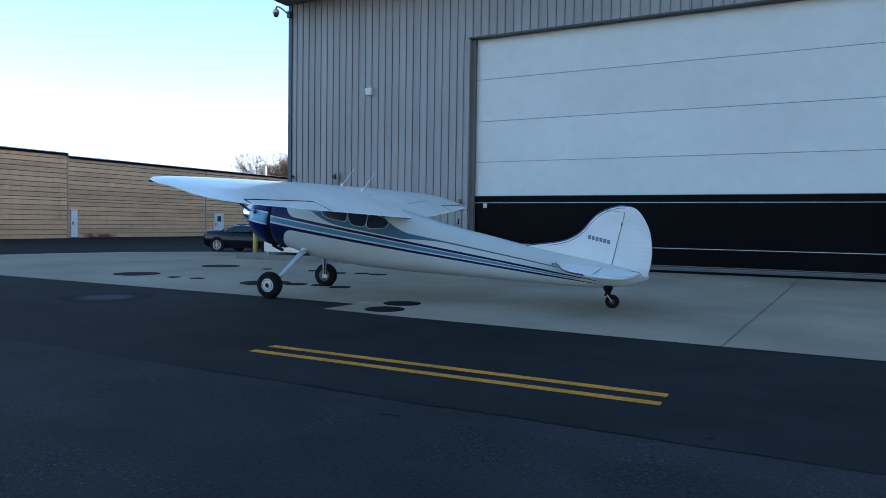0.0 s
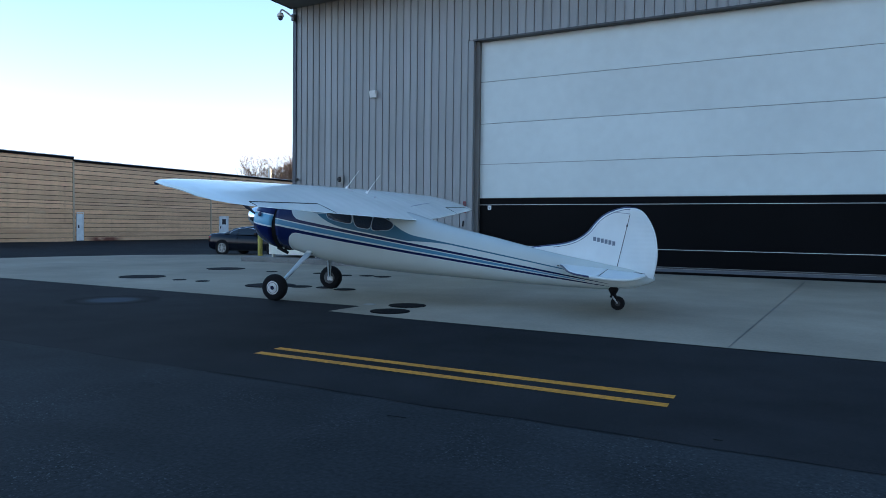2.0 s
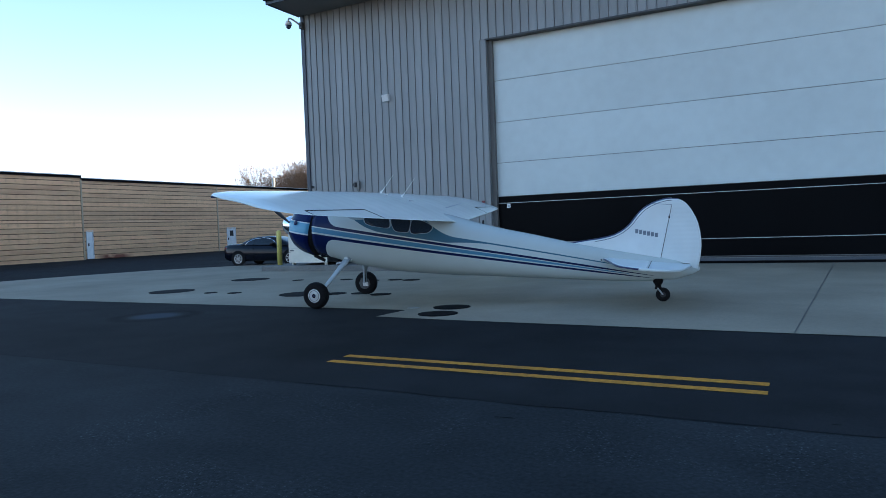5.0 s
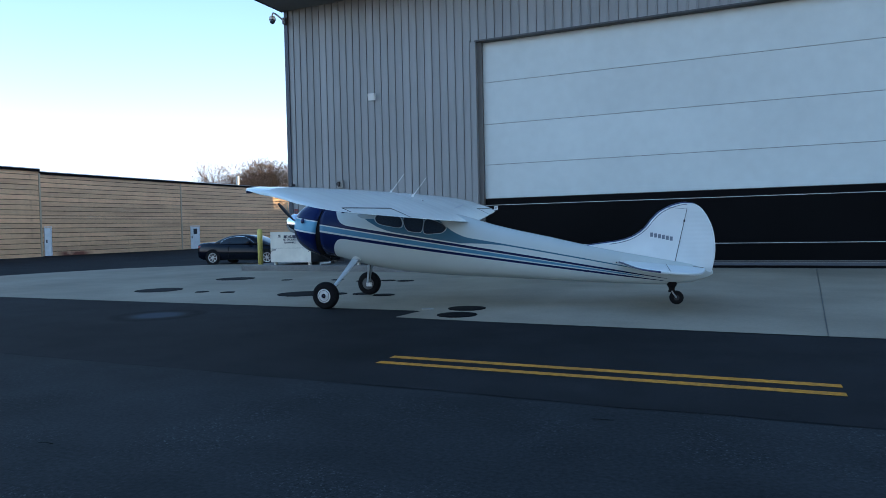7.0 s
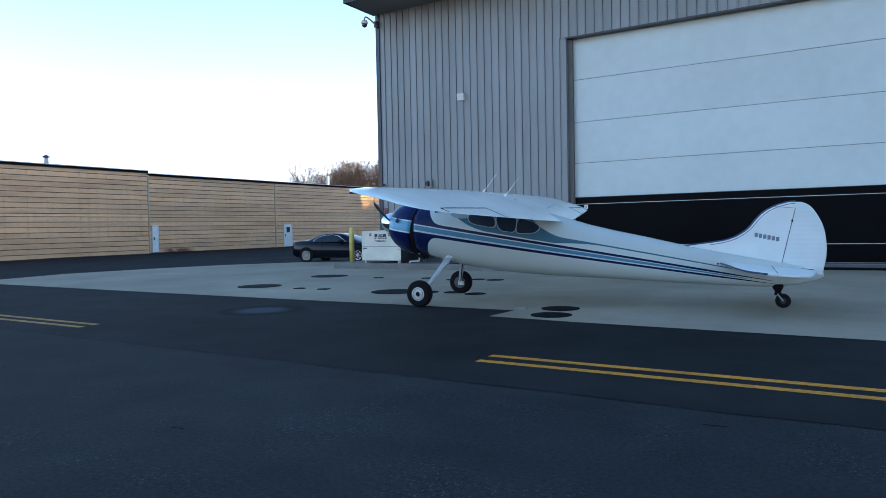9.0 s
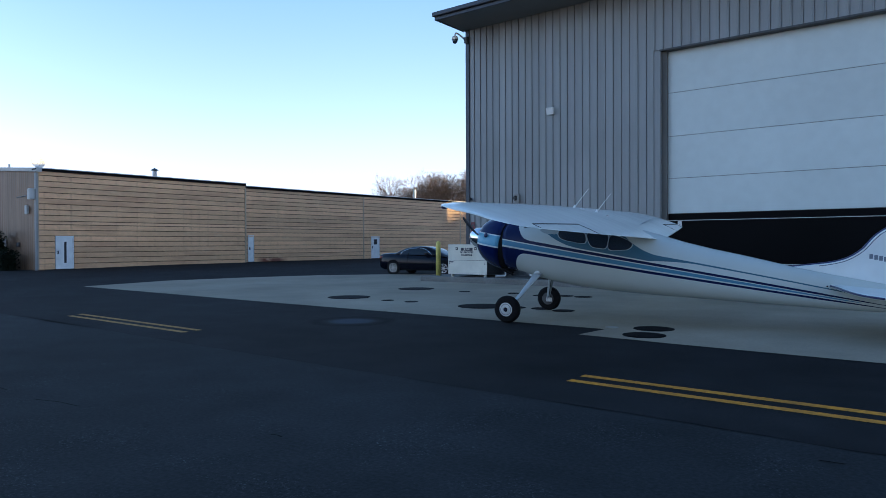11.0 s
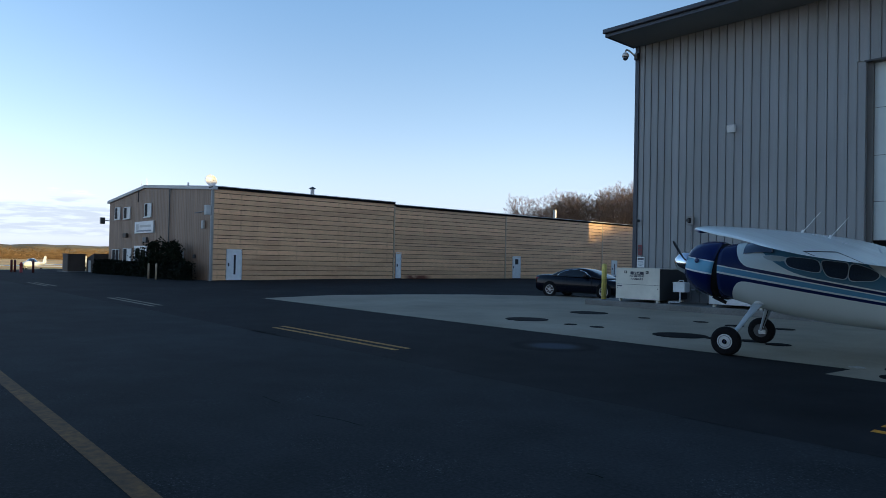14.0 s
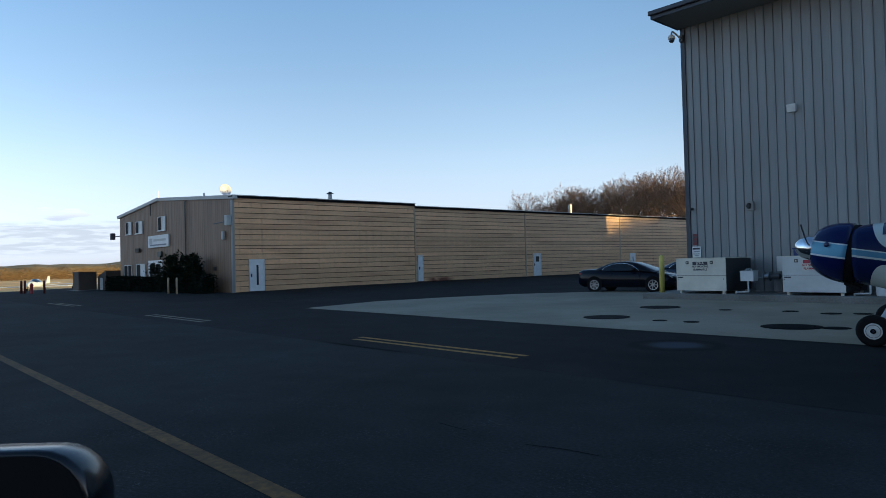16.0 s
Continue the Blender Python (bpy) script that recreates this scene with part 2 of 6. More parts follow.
def siding_paint(name, rusty=False):
    """Sun-faded tan paint with brown weather stains along the boards; the rusty one has a stretch of rust along its foot."""
    m = material(name, streak=0.03, colour=(0.69, 0.415, 0.21), rough=0.5, grain=0.08, grain_size=9, stain=0.16, stain_size=0.3, random_part=0.09, stretch=(1, 0.3, 1))
    n, l = m.node_tree.nodes, m.node_tree.links
    bsdf = n["Principled BSDF"]
    co = n.new("ShaderNodeTexCoord")

    def noise_of(scale, detail, stretch):
        mp = n.new("ShaderNodeMapping")
        mp.inputs["Scale"].default_value = stretch
        l.new(co.outputs["Object"], mp.inputs["Vector"])
        oi = n.new("ShaderNodeObjectInfo")
        k = n.new("ShaderNodeMath")
        k.operation, k.inputs[1].default_value = "MULTIPLY", 40.0
        l.new(oi.outputs["Random"], k.inputs[0])
        l.new(k.outputs[0], mp.inputs["Location"])
        t = n.new("ShaderNodeTexNoise")
        t.inputs["Scale"].default_value, t.inputs["Detail"].default_value = scale, detail
        l.new(mp.outputs["Vector"], t.inputs["Vector"])
        return t.outputs["Fac"]

    def span(socket, a, b, c, d):
        r = n.new("ShaderNodeMapRange")
        for key, value in zip(("From Min", "From Max", "To Min", "To Max"), (a, b, c, d)):
            r.inputs[key].default_value = value
        l.new(socket, r.inputs["Value"])
        return r.outputs["Result"]

    def times(a, b):
        x = n.new("ShaderNodeMath")
        x.operation = "MULTIPLY"
        l.new(a, x.inputs[0])
        l.new(b, x.inputs[1])
        return x.outputs[0]

    def over(fac, colour):
        x = n.new("ShaderNodeMix")
        x.data_type = "RGBA"
        l.new(fac, x.inputs[0])
        l.new(bsdf.inputs["Base Color"].links[0].from_socket, x.inputs[6])
        x.inputs[7].default_value = (*colour, 1)
        l.new(x.outputs[2], bsdf.inputs["Base Color"])

    over(span(noise_of(1.4, 6, (1, 0.16, 1.2)), 0.54, 0.74, 0.0, 0.6), (0.4, 0.2, 0.095))
    over(span(noise_of(2.2, 5, (1, 0.5, 2.0)), 0.6, 0.74, 0.0, 0.45), (0.68, 0.47, 0.27))
    drip = n.new("ShaderNodeMapping")
    drip.inputs["Scale"].default_value = (0.0, 1.0, 0.25)
    l.new(co.outputs["Object"], drip.inputs["Vector"])
    dn = n.new("ShaderNodeTexNoise")
    dn.inputs["Scale"].default_value, dn.inputs["Detail"].default_value = 2.6, 6
    l.new(drip.outputs["Vector"], dn.inputs["Vector"])
    board = n.new("ShaderNodeObjectInfo")
    over(times(span(dn.outputs["Fac"], 0.58, 0.72, 0.0, 0.55), span(board.outputs["Random"], 0.35, 0.8, 0.0, 1.0)), (0.3, 0.15, 0.08))
    if rusty:
        sp = n.new("ShaderNodeSeparateXYZ")
        l.new(co.outputs["Object"], sp.inputs[0])
        along = times(span(sp.outputs["Y"], 7.5, 8.2, 0.0, 1.0), span(sp.outputs["Y"], 10.5, 9.6, 0.0, 1.0))
        low = span(sp.outputs["Z"], 0.36, 0.2, 0.0, 1.0)
        over(times(times(along, low), span(noise_of(2.4, 7, (1, 0.6, 1)), 0.3, 0.5, 0.2, 1.0)), (0.17, 0.045, 0.018))
    return m


M["tan_siding"], M["tan_rust"] = siding_paint("tan_siding"), siding_paint("tan_rust", True)
# near-black brown paints dirt and shade into the gaps between the boards
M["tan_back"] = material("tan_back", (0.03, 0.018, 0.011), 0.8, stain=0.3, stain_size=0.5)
M["tan_trim"] = material("tan_trim", (0.46, 0.36, 0.23), 0.55, stain=0.12, stain_size=1)
M["tan_panel"] = material("tan_panel", streak=0.12, colour=(0.228, 0.143, 0.087), rough=0.55, grain=0.06, grain_size=6, stain=0.14, stain_size=0.4, random_part=0.06, stretch=(1, 1, 0.25))
M["roof_dark"] = material("roof_dark", (0.012, 0.011, 0.011), 0.8, spec=0.1, stain=0.2)
M["downspout_grey"] = material("downspout_grey", (0.3, 0.3, 0.29), 0.6, stain=0.15)
M["roof_light"] = material("roof_light", (0.5, 0.5, 0.48), 0.6, stain=0.15)
M["grass"] = material("grass", (0.68, 0.43, 0.15), 0.95, grain=0.3, grain_size=0.4, stain=0.3, stain_size=0.03)


# ---- mesh helpers ----
def finish(bm, name, mat, smooth=False):
    me = bpy.data.meshes.new(name)
    bmesh.ops.recalc_face_normals(bm, faces=bm.faces[:])
    bm.to_mesh(me)
    bm.free()
    for m in (mat if isinstance(mat, (list, tuple)) else [mat]):
        me.materials.append(M[m] if isinstance(m, str) else m)
    if smooth:
        for p in me.polygons:
            p.use_smooth = True
    return me


def part(name, bm, mat, parent=None, label="", smooth=False, at=None):
    ob = new(name, finish(bm, name, mat, smooth))
    if at is not None:
        ob.matrix_basis = at
    if parent is not None:
        ob.parent = parent
    if label:
        ob["label"] = label
    return ob


def thing(name, label, category, at=None, group="", kind=""):
    ob = new(name)
    ob.empty_display_size = 0.2
    if at is not None:
        ob.matrix_basis = at
    return tagged(ob, label, category, group, kind)


def box(bm, x0, x1, y0, y1, z0, z1, bevel=0.0):
    r = bmesh.ops.create_cube(bm, size=1.0, matrix=Matrix.Translation(((x0 + x1) / 2, (y0 + y1) / 2, (z0 + z1) / 2)) @ Matrix.Diagonal((x1 - x0, y1 - y0, z1 - z0, 1)))
    if bevel:
        edges = {e for v in r["verts"] for e in v.link_edges}
        bmesh.ops.bevel(bm, geom=list(edges), offset=bevel, segments=2, affect="EDGES", profile=0.5)
    return bm


def a_box(x0, x1, y0, y1, z0, z1, bevel=0.0):
    return box(bmesh.new(), x0, x1, y0, y1, z0, z1, bevel)


def rod(bm, a, b, r0, r1=None, seg=10):
    a, b = Vector(a), Vector(b)
    d = b - a
    m = Matrix.Translation((a + b) / 2) @ d.to_track_quat("Z", "Y").to_matrix().to_4x4()
    bmesh.ops.create_cone(bm, cap_ends=True, segments=seg, radius1=r0, radius2=r0 if r1 is None else r1, depth=d.length, matrix=m)
    return bm


def a_rod(a, b, r0, r1=None, seg=10):
    return rod(bmesh.new(), a, b, r0, r1, seg)


def loft(rings, close_ends=True, closed=True):
    bm = bmesh.new()
    rows = [[bm.verts.new(p) for p in ring] for ring in rings]
    k = len(rings[0])
    for r0, r1 in zip(rows, rows[1:]):
        for i in range(k if closed else k - 1):
            bm.faces.new((r0[i], r0[(i + 1) % k], r1[(i + 1) % k], r1[i]))
    if close_ends:
        caps = [bm.faces.new(r) for r in (rows[0], rows[-1])]
        bmesh.ops.triangulate(bm, faces=caps, ngon_method="EAR_CLIP")
    return bm


def lathe(points, axis_at=(0, 0, 0), seg=24, turn=None):
    """Rings (radius, height) turned about z, moved by the matrix turn."""
    rings = []
    for r, z in points:
        rings.append([Vector((r * math.cos(2 * math.pi * i / seg), r * math.sin(2 * math.pi * i / seg), z)) for i in range(seg)])
    if turn is not None:
        rings = [[turn @ p for p in ring] for ring in rings]
    return loft(rings)


def sweep(points, r, seg=8):
    """A smooth tube along points."""
    ps = [Vector(p) for p in points]
    rings, up = [], None
    for i, p in enumerate(ps):
        d = (ps[min(i + 1, len(ps) - 1)] - ps[max(i - 1, 0)]).normalized()
        up = d.orthogonal().normalized() if up is None else (up - d * up.dot(d)).normalized()
        q = d.cross(up)
        rings.append([p + (up * math.cos(2 * math.pi * k / seg) + q * math.sin(2 * math.pi * k / seg)) * r for k in range(seg)])
    return loft(rings)


def smooth01(t):
    t = min(1.0, max(0.0, t))
    return t * t * (3 - 2 * t)


def ground_z(x, y):
    """The apron rises a little towards the hangar and the tan building, and falls away to the field."""
    a = min(1.0, max(0.0, (y + 12.7) / 12.7))
    z = 0.06 * a + 0.14 * a * smooth01((-x - 7) / 15)
    z -= 0.12 * smooth01((-x - 28) / 20) * (1 - a)
    z -= 1.1 * smooth01((-x - 58) / 34)
    return z


# ---- ground ----
def sheet(name, xs, ys, mat, lift=0.0):
    bm = bmesh.new()
    grid = [[bm.verts.new((x, y, ground_z(x, y) + lift)) for x in xs] for y in ys]
    for j in range(len(ys) - 1):
        for i in range(len(xs) - 1):
            bm.faces.new((grid[j][i], grid[j][i + 1], grid[j + 1][i + 1], grid[j + 1][i]))
    return part(name, bm, mat, smooth=True)


def steps(a, b, n):
    return [a + (b - a) * i / n for i in range(n + 1)]


xs = [-1500, -700, -350, -200, -130, -100] + steps(-80, 60, 56) + [80, 120, 250, 700]
ys = [-400, -150, -80, -50] + steps(-40, 20, 40) + [30, 45, 70, 110, 200, 500, 1500]
ground = tagged(sheet("ground", xs, ys, "grass", lift=-0.03), "dry straw-coloured airfield grass reaching the hills", "ground", kind="structure")


def patch(name, outline, mat, lift, label, category, cut=2.0):
    """A flat polygon that follows the ground."""
    bm = bmesh.new()
    bm.faces.new([bm.verts.new((x, y, 0)) for x, y in outline])
    lo_x, hi_x = min(p[0] for p in outline), max(p[0] for p in outline)
    lo_y, hi_y = min(p[1] for p in outline), max(p[1] for p in outline)
    for axis, lo, hi in ((0, lo_x, hi_x), (1, lo_y, hi_y)):
        k = lo + cut
        while k < hi:
            co, no = ((k, 0, 0), (1, 0, 0)) if axis == 0 else ((0, k, 0), (0, 1, 0))
            bmesh.ops.bisect_plane(bm, geom=bm.verts[:] + bm.edges[:] + bm.faces[:], plane_co=co, plane_no=no)
            k += cut
    for v in bm.verts:
        v.co.z = ground_z(v.co.x, v.co.y) + lift
    bmesh.ops.triangulate(bm, faces=bm.faces[:])
    return tagged(part(name, bm, mat), label, category, kind="structure")


SEAM = [(-62, -17.06)] + [(x, -17.06 + 0.07 * noise.noise(Vector((x * 0.6, 1.0, 0))) + 0.03 * noise.noise(Vector((x * 2.3, 4.0, 0)))) for x in steps(-31, 31, 248)] + [(60, -17.06)]
patch("pavement", SEAM + [(60, -36), (-62, -36)], "asphalt_old", 0.0, "older coarse grey asphalt taxi lane with fine cracks", "asphalt")
patch("road", SEAM + [(60, 0.2), (0, 0.2), (0, 50), (-24.4, 50), (-24.8, -7), (-47, -7.4), (-62, -7.4)], "asphalt_new", 0.0, "smooth dark asphalt resurfaced strip", "asphalt")
CONCRETE = [(-8.9, -11.6), (2.0, -11.75), (11.4, -11.7), (11.52, -11.725), (11.44, -12.58), (13.0, -12.68), (17.88, -12.79), (40, -12.8), (40, 0.6), (0.0, 0.6),
            (-0.2, 4.2), (-3.0, 3.0), (-5.2, 1.0), (-7.5, -1.6), (-8.8, -4.6), (-9.6, -8.0)]
patch("pavement", CONCRETE, "concrete", 0.012, "pale weathered concrete apron with dark joints", "concrete apron")
patch("trim", [(17.868, -12.78), (17.881, -12.78), (18.837, 0.5), (18.824, 0.5)], "trim_dark", 0.017, "dark sealed joint in the concrete apron", "joint")
for x0, x1, y, paint, shade in ((13.08, 17.7, -15.71, "yellow_line", "yellow"), (13.08, 17.7, -16.04, "yellow_line", "yellow"), (0.98, 5.72, -16.06, "yellow_worn", "worn yellow"),
                                (1.18, 5.76, -16.36, "yellow_worn", "worn yellow"), (-11.5, -6.7, -16.17, "white_line", "pale worn"), (-11.3, -6.35, -16.49, "white_line", "pale worn"),
                                (-26.0, -21.2, -16.1, "white_line", "pale worn"), (-26.0, -21.2, -16.45, "white_line", "pale worn")):
    patch("trim", [(x0, y - 0.065), (x1, y - 0.065), (x1, y + 0.065), (x0, y + 0.065)], paint, 0.005, shade + " painted dash on dark asphalt", "road marking")
patch("trim", [(-45, -22.29), (30, -22.29), (30, -22.13), (-45, -22.13)], "yellow_faded", 0.005, "faded yellow taxi line on old asphalt", "road marking", cut=4)


def tar_seam():
    """The uneven tarred edge between the two pavings."""
    lower, upper = [], []
    for x, y in SEAM[1:-1]:
        w = 0.004 + 0.024 * abs(noise.noise(Vector((x * 0.9, 7.0, 0))))
        lower.append((x, y - w))
        upper.append((x, y + w))
    patch("trim", lower + upper[::-1], "tar", 0.004, "uneven dark tar seam between two asphalt surfaces", "tar seam", cut=200)


M["tar"] = material("tar", (0.0145, 0.0152, 0.0162), 0.9, blotch=0.45, stain=0.3, stain_size=1.5, spec=0.05)
tar_seam()



def crack(points, label):
    """A thin wandering crack in the asphalt."""
    lower, upper = [], []
    pts = curve_points([Vector((*q, 0)) for q in points], 5)
    for i, q in enumerate(pts):
        k = noise.noise(Vector((q.x * 3, q.y * 3, 0.5)))
        w = 0.013 * (0.4 + abs(noise.noise(Vector((i * 0.7, 2.0, 0))))) * (1 if 0 < i < len(pts) - 1 else 0.1)
        lower.append((q.x, q.y + 0.015 * k - w))
        upper.append((q.x, q.y + 0.015 * k + w))
    bm = bmesh.new()
    lo = [bm.verts.new((x, y, ground_z(x, y) + 0.004)) for x, y in lower]
    hi = [bm.verts.new((x, y, ground_z(x, y) + 0.004)) for x, y in upper]
    for i in range(len(lo) - 1):
        bm.faces.new((lo[i], lo[i + 1], hi[i + 1], hi[i]))
    tagged(part("trim", bm, "tar_black"), label, "crack", kind="structure")


def curve_points(pts, n=6, closed=False):
    out = []
    k = len(pts)
    for i in range(k if closed else k - 1):
        p = [Vector(pts[(i + j) % k] if closed else pts[min(max(i + j, 0), k - 1)]) for j in (-1, 0, 1, 2)]
        for s in range(n):
            t = s / n
            out.append(0.5 * ((2 * p[1]) + (p[2] - p[0]) * t + (2 * p[0] - 5 * p[1] + 4 * p[2] - p[3]) * t * t + (3 * p[1] - p[0] - 3 * p[2] + p[3]) * t ** 3))
    if not closed:
        out.append(Vector(pts[-1]))
    return out


M["tar_black"] = material("tar_black", (0.005, 0.005, 0.0055), 0.9, spec=0.05)
crack([(8.1, -20.09), (8.36, -20.11), (8.55, -20.11)], "thin dark crack across the old asphalt")
crack([(9.23, -20.12), (9.45, -20.06), (9.66, -20.01), (9.94, -19.98)], "thin dark crack across the old asphalt")
crack([(12.16, -19.46), (12.24, -19.44), (12.31, -19.45)], "short dark nick in the old asphalt")
crack([(18.14, -16.83), (18.17, -16.835), (18.21, -16.83)], "short dark nick in the asphalt")
crack([(15.8, -17.5), (15.88, -17.485), (15.98, -17.475)], "short dark pothole crack in the old asphalt")


# ---- hangar ----
def hangar():
    # unseen length X1 and depth D are set to shade apron and tan wall
    H, X1, D = 10.38, 80.0, 45.5
    dx0, dx1, dz1 = 8.34, 27.5, 8.08
    front = thing("wall_front", "grey ribbed steel front wall of a tall hangar", "wall", kind="structure")
    t = 0.16
    core = bmesh.new()
    box(core, 0.02, dx0 - 0.2, 0.03, 0.7, 0, H)
    box(core, dx0 - 0.2, dx1 + 0.2, 0.03, 0.25, dz1 + 0.09, H)
    box(core, dx1 + 0.2, X1, 0.03, 0.7, 0, H)
    part("wall_core", core, "grey_metal", front)

    def panel_mesh(z0, z1):
        w, prof = 0.305, ((0.0, -0.004), (0.018, -0.032), (0.05, -0.032), (0.057, 0.016), (0.07, 0.016), (0.076, -0.004), (0.305, -0.004))
        bm = bmesh.new()
        lo = [bm.verts.new((x, y, z0)) for x, y in prof]
        hi = [bm.verts.new((x, y, z1)) for x, y in prof]
        for i in range(len(prof) - 1):
            bm.faces.new((lo[i], lo[i + 1], hi[i + 1], hi[i]))
        back = [bm.verts.new((w, 0.028, z0)), bm.verts.new((0, 0.028, z0)), bm.verts.new((w, 0.028, z1)), bm.verts.new((0, 0.028, z1))]
        bm.faces.new((lo[-1], back[0], back[2], hi[-1]))
        bm.faces.new((lo[0], hi[0], back[3], back[1]))
        bm.faces.new(lo + back[:2])
        return finish(bm, "metal_panel", "grey_metal")

    full, over = panel_mesh(0.05, H), panel_mesh(dz1 + 0.06, H)
    x = -0.008
    while x < 40:
        if x + 0.305 < dx0 - 0.19 or x > dx1 + 0.3:
            me = full
        else:
            me = over
        ob = new("metal_panel", me)
        ob.location = (x, 0, 0)
        ob.parent = front
        x += 0.305
    part("corner_trim", a_box(-0.06, 0.11, -0.06, 0.12, 0.03, H), "fascia", front, "dark corner flashing")
    side = thing("wall_side", "grey ribbed steel side wall of the hangar", "wall", kind="structure")
    part("wall_core", a_box(0.0, 0.2, 0.34, D, 0, H), "grey_metal", side)
    back = thing("wall_back", "plain grey steel back wall of the hangar", "wall", kind="structure")
    part("wall_core", a_box(0.2, X1, D - 0.2, D, 0, H), "grey_metal", back)
    east = thing("wall_east", "plain grey steel end wall of the hangar", "wall", kind="structure")
    part("wall_core", a_box(X1 - 0.2, X1, 0.4, D - 0.2, 0, H), "grey_metal", east)
    # roof with its overhang
    roof = thing("roof", "dark metal hangar roof with deep front overhang", "roof", kind="structure")
    oy = -1.9
    bm = bmesh.new()
    prof = [(oy, H + 0.02), (oy, H + 0.25), (D / 2, H + 2.6), (D + 0.5, H + 0.25), (D + 0.5, H + 0.02), (0.0, H + 0.0)]
    a = [bm.verts.new((-0.15, y, z)) for y, z in prof]
    b = [bm.verts.new((X1 + 0.2, y, z)) for y, z in prof]
    bm.faces.new(a)
    bm.faces.new(b)
    for i in range(len(prof)):
        bm.faces.new((a[i], a[(i + 1) % len(prof)], b[(i + 1) % len(prof)], b[i]))
    part("roof_sheet", bm, "soffit", roof)
    part("fascia", a_box(-0.19, X1 + 0.2, oy - 0.05, oy - 0.005, H - 0.03, H + 0.24, 0.01), "fascia", roof, "dark blue-grey fascia")
    part("gutter", a_box(-0.24, X1 + 0.2, oy - 0.17, oy - 0.055, H + 0.1, H + 0.27, 0.03), "fascia", roof, "dark box gutter")
    part("rake_trim", a_box(-0.19, -0.155, oy - 0.05, 0.0, H - 0.02, H + 0.24), "fascia", roof)
    # door
    door = thing("door_1", "tall white hangar door with black lower band", "hangar door", kind="structure")
    y = 0.27
    zs = [2.53, 3.735, 5.18, 6.67, dz1 + 0.3]
    for z0, z1 in zip(zs, zs[1:]):
        part("door_panel", a_box(dx0 - 0.1, dx1 + 0.1, y, y + 0.08, z0 + 0.007, z1 - 0.007, 0.005), "door_white", door)
    part("door_core", a_box(dx0 - 0.1, dx1 + 0.1, y + 0.02, y + 0.07, 0.2, dz1 + 0.3), "jamb_grey", door)
    for z0, z1 in ((0.305, 0.83), (0.86, 2.275), (2.305, 2.52)):
        part("door_panel", a_box(dx0 - 0.1, dx1 + 0.1, y, y + 0.08, z0, z1, 0.006), "door_black", door, "glossy black lower door panel")
    for z in (0.845, 2.29):
        part("door_strip", a_box(dx0 - 0.1, dx1 + 0.1, y - 0.012, y + 0.06, z - 0.009, z + 0.009), "strip_pale", door, "thin pale strip")
    part("door_sill", a_box(dx0, dx1, y - 0.03, y + 0.1, 0.03, 0.148), "door_black", door, "black rubber sill")
    part("door_strip", a_box(dx0, dx1, y - 0.02, y + 0.08, 0.151, 0.236), "trim_kick", door, "blue-grey kick rail")
    part("door_strip", a_box(dx0, dx1, y - 0.026, y + 0.08, 0.24, 0.25), "trim_grey", door, "thin grey strip")
    part("door_strip", a_box(dx0, dx1, y - 0.02, y + 0.08, 0.253, 0.288), "trim_dark", door, "dark kick rail")
    part("door_strip", a_box(dx0, dx1, y - 0.026, y + 0.08, 0.291, 0.301), "trim_grey", door, "thin grey strip")
    for x0, x1, f in ((dx0 - 0.195, dx0, dx0 - 0.195), (dx1, dx1 + 0.195, dx1 + 0.165)):
        part("door_jamb", a_box(x0, x1, 0.12, y + 0.12, 0.03, dz1 + 0.06), "jamb_grey", door, "dark grey steel door jamb")
        part("jamb_flange", a_box(f, f + 0.03, -0.045, 0.119, 0.03, dz1 + 0.005), "grey_metal", door)
    part("door_head", a_box(dx0 - 0.2, dx1 + 0.2, -0.055, y + 0.1, dz1 + 0.005, dz1 + 0.055), "trim_dark", door, "dark steel door head")


hangar()


# ---- tan building ----
def tan_x(y):
    return -24.77 + 0.0172 * y


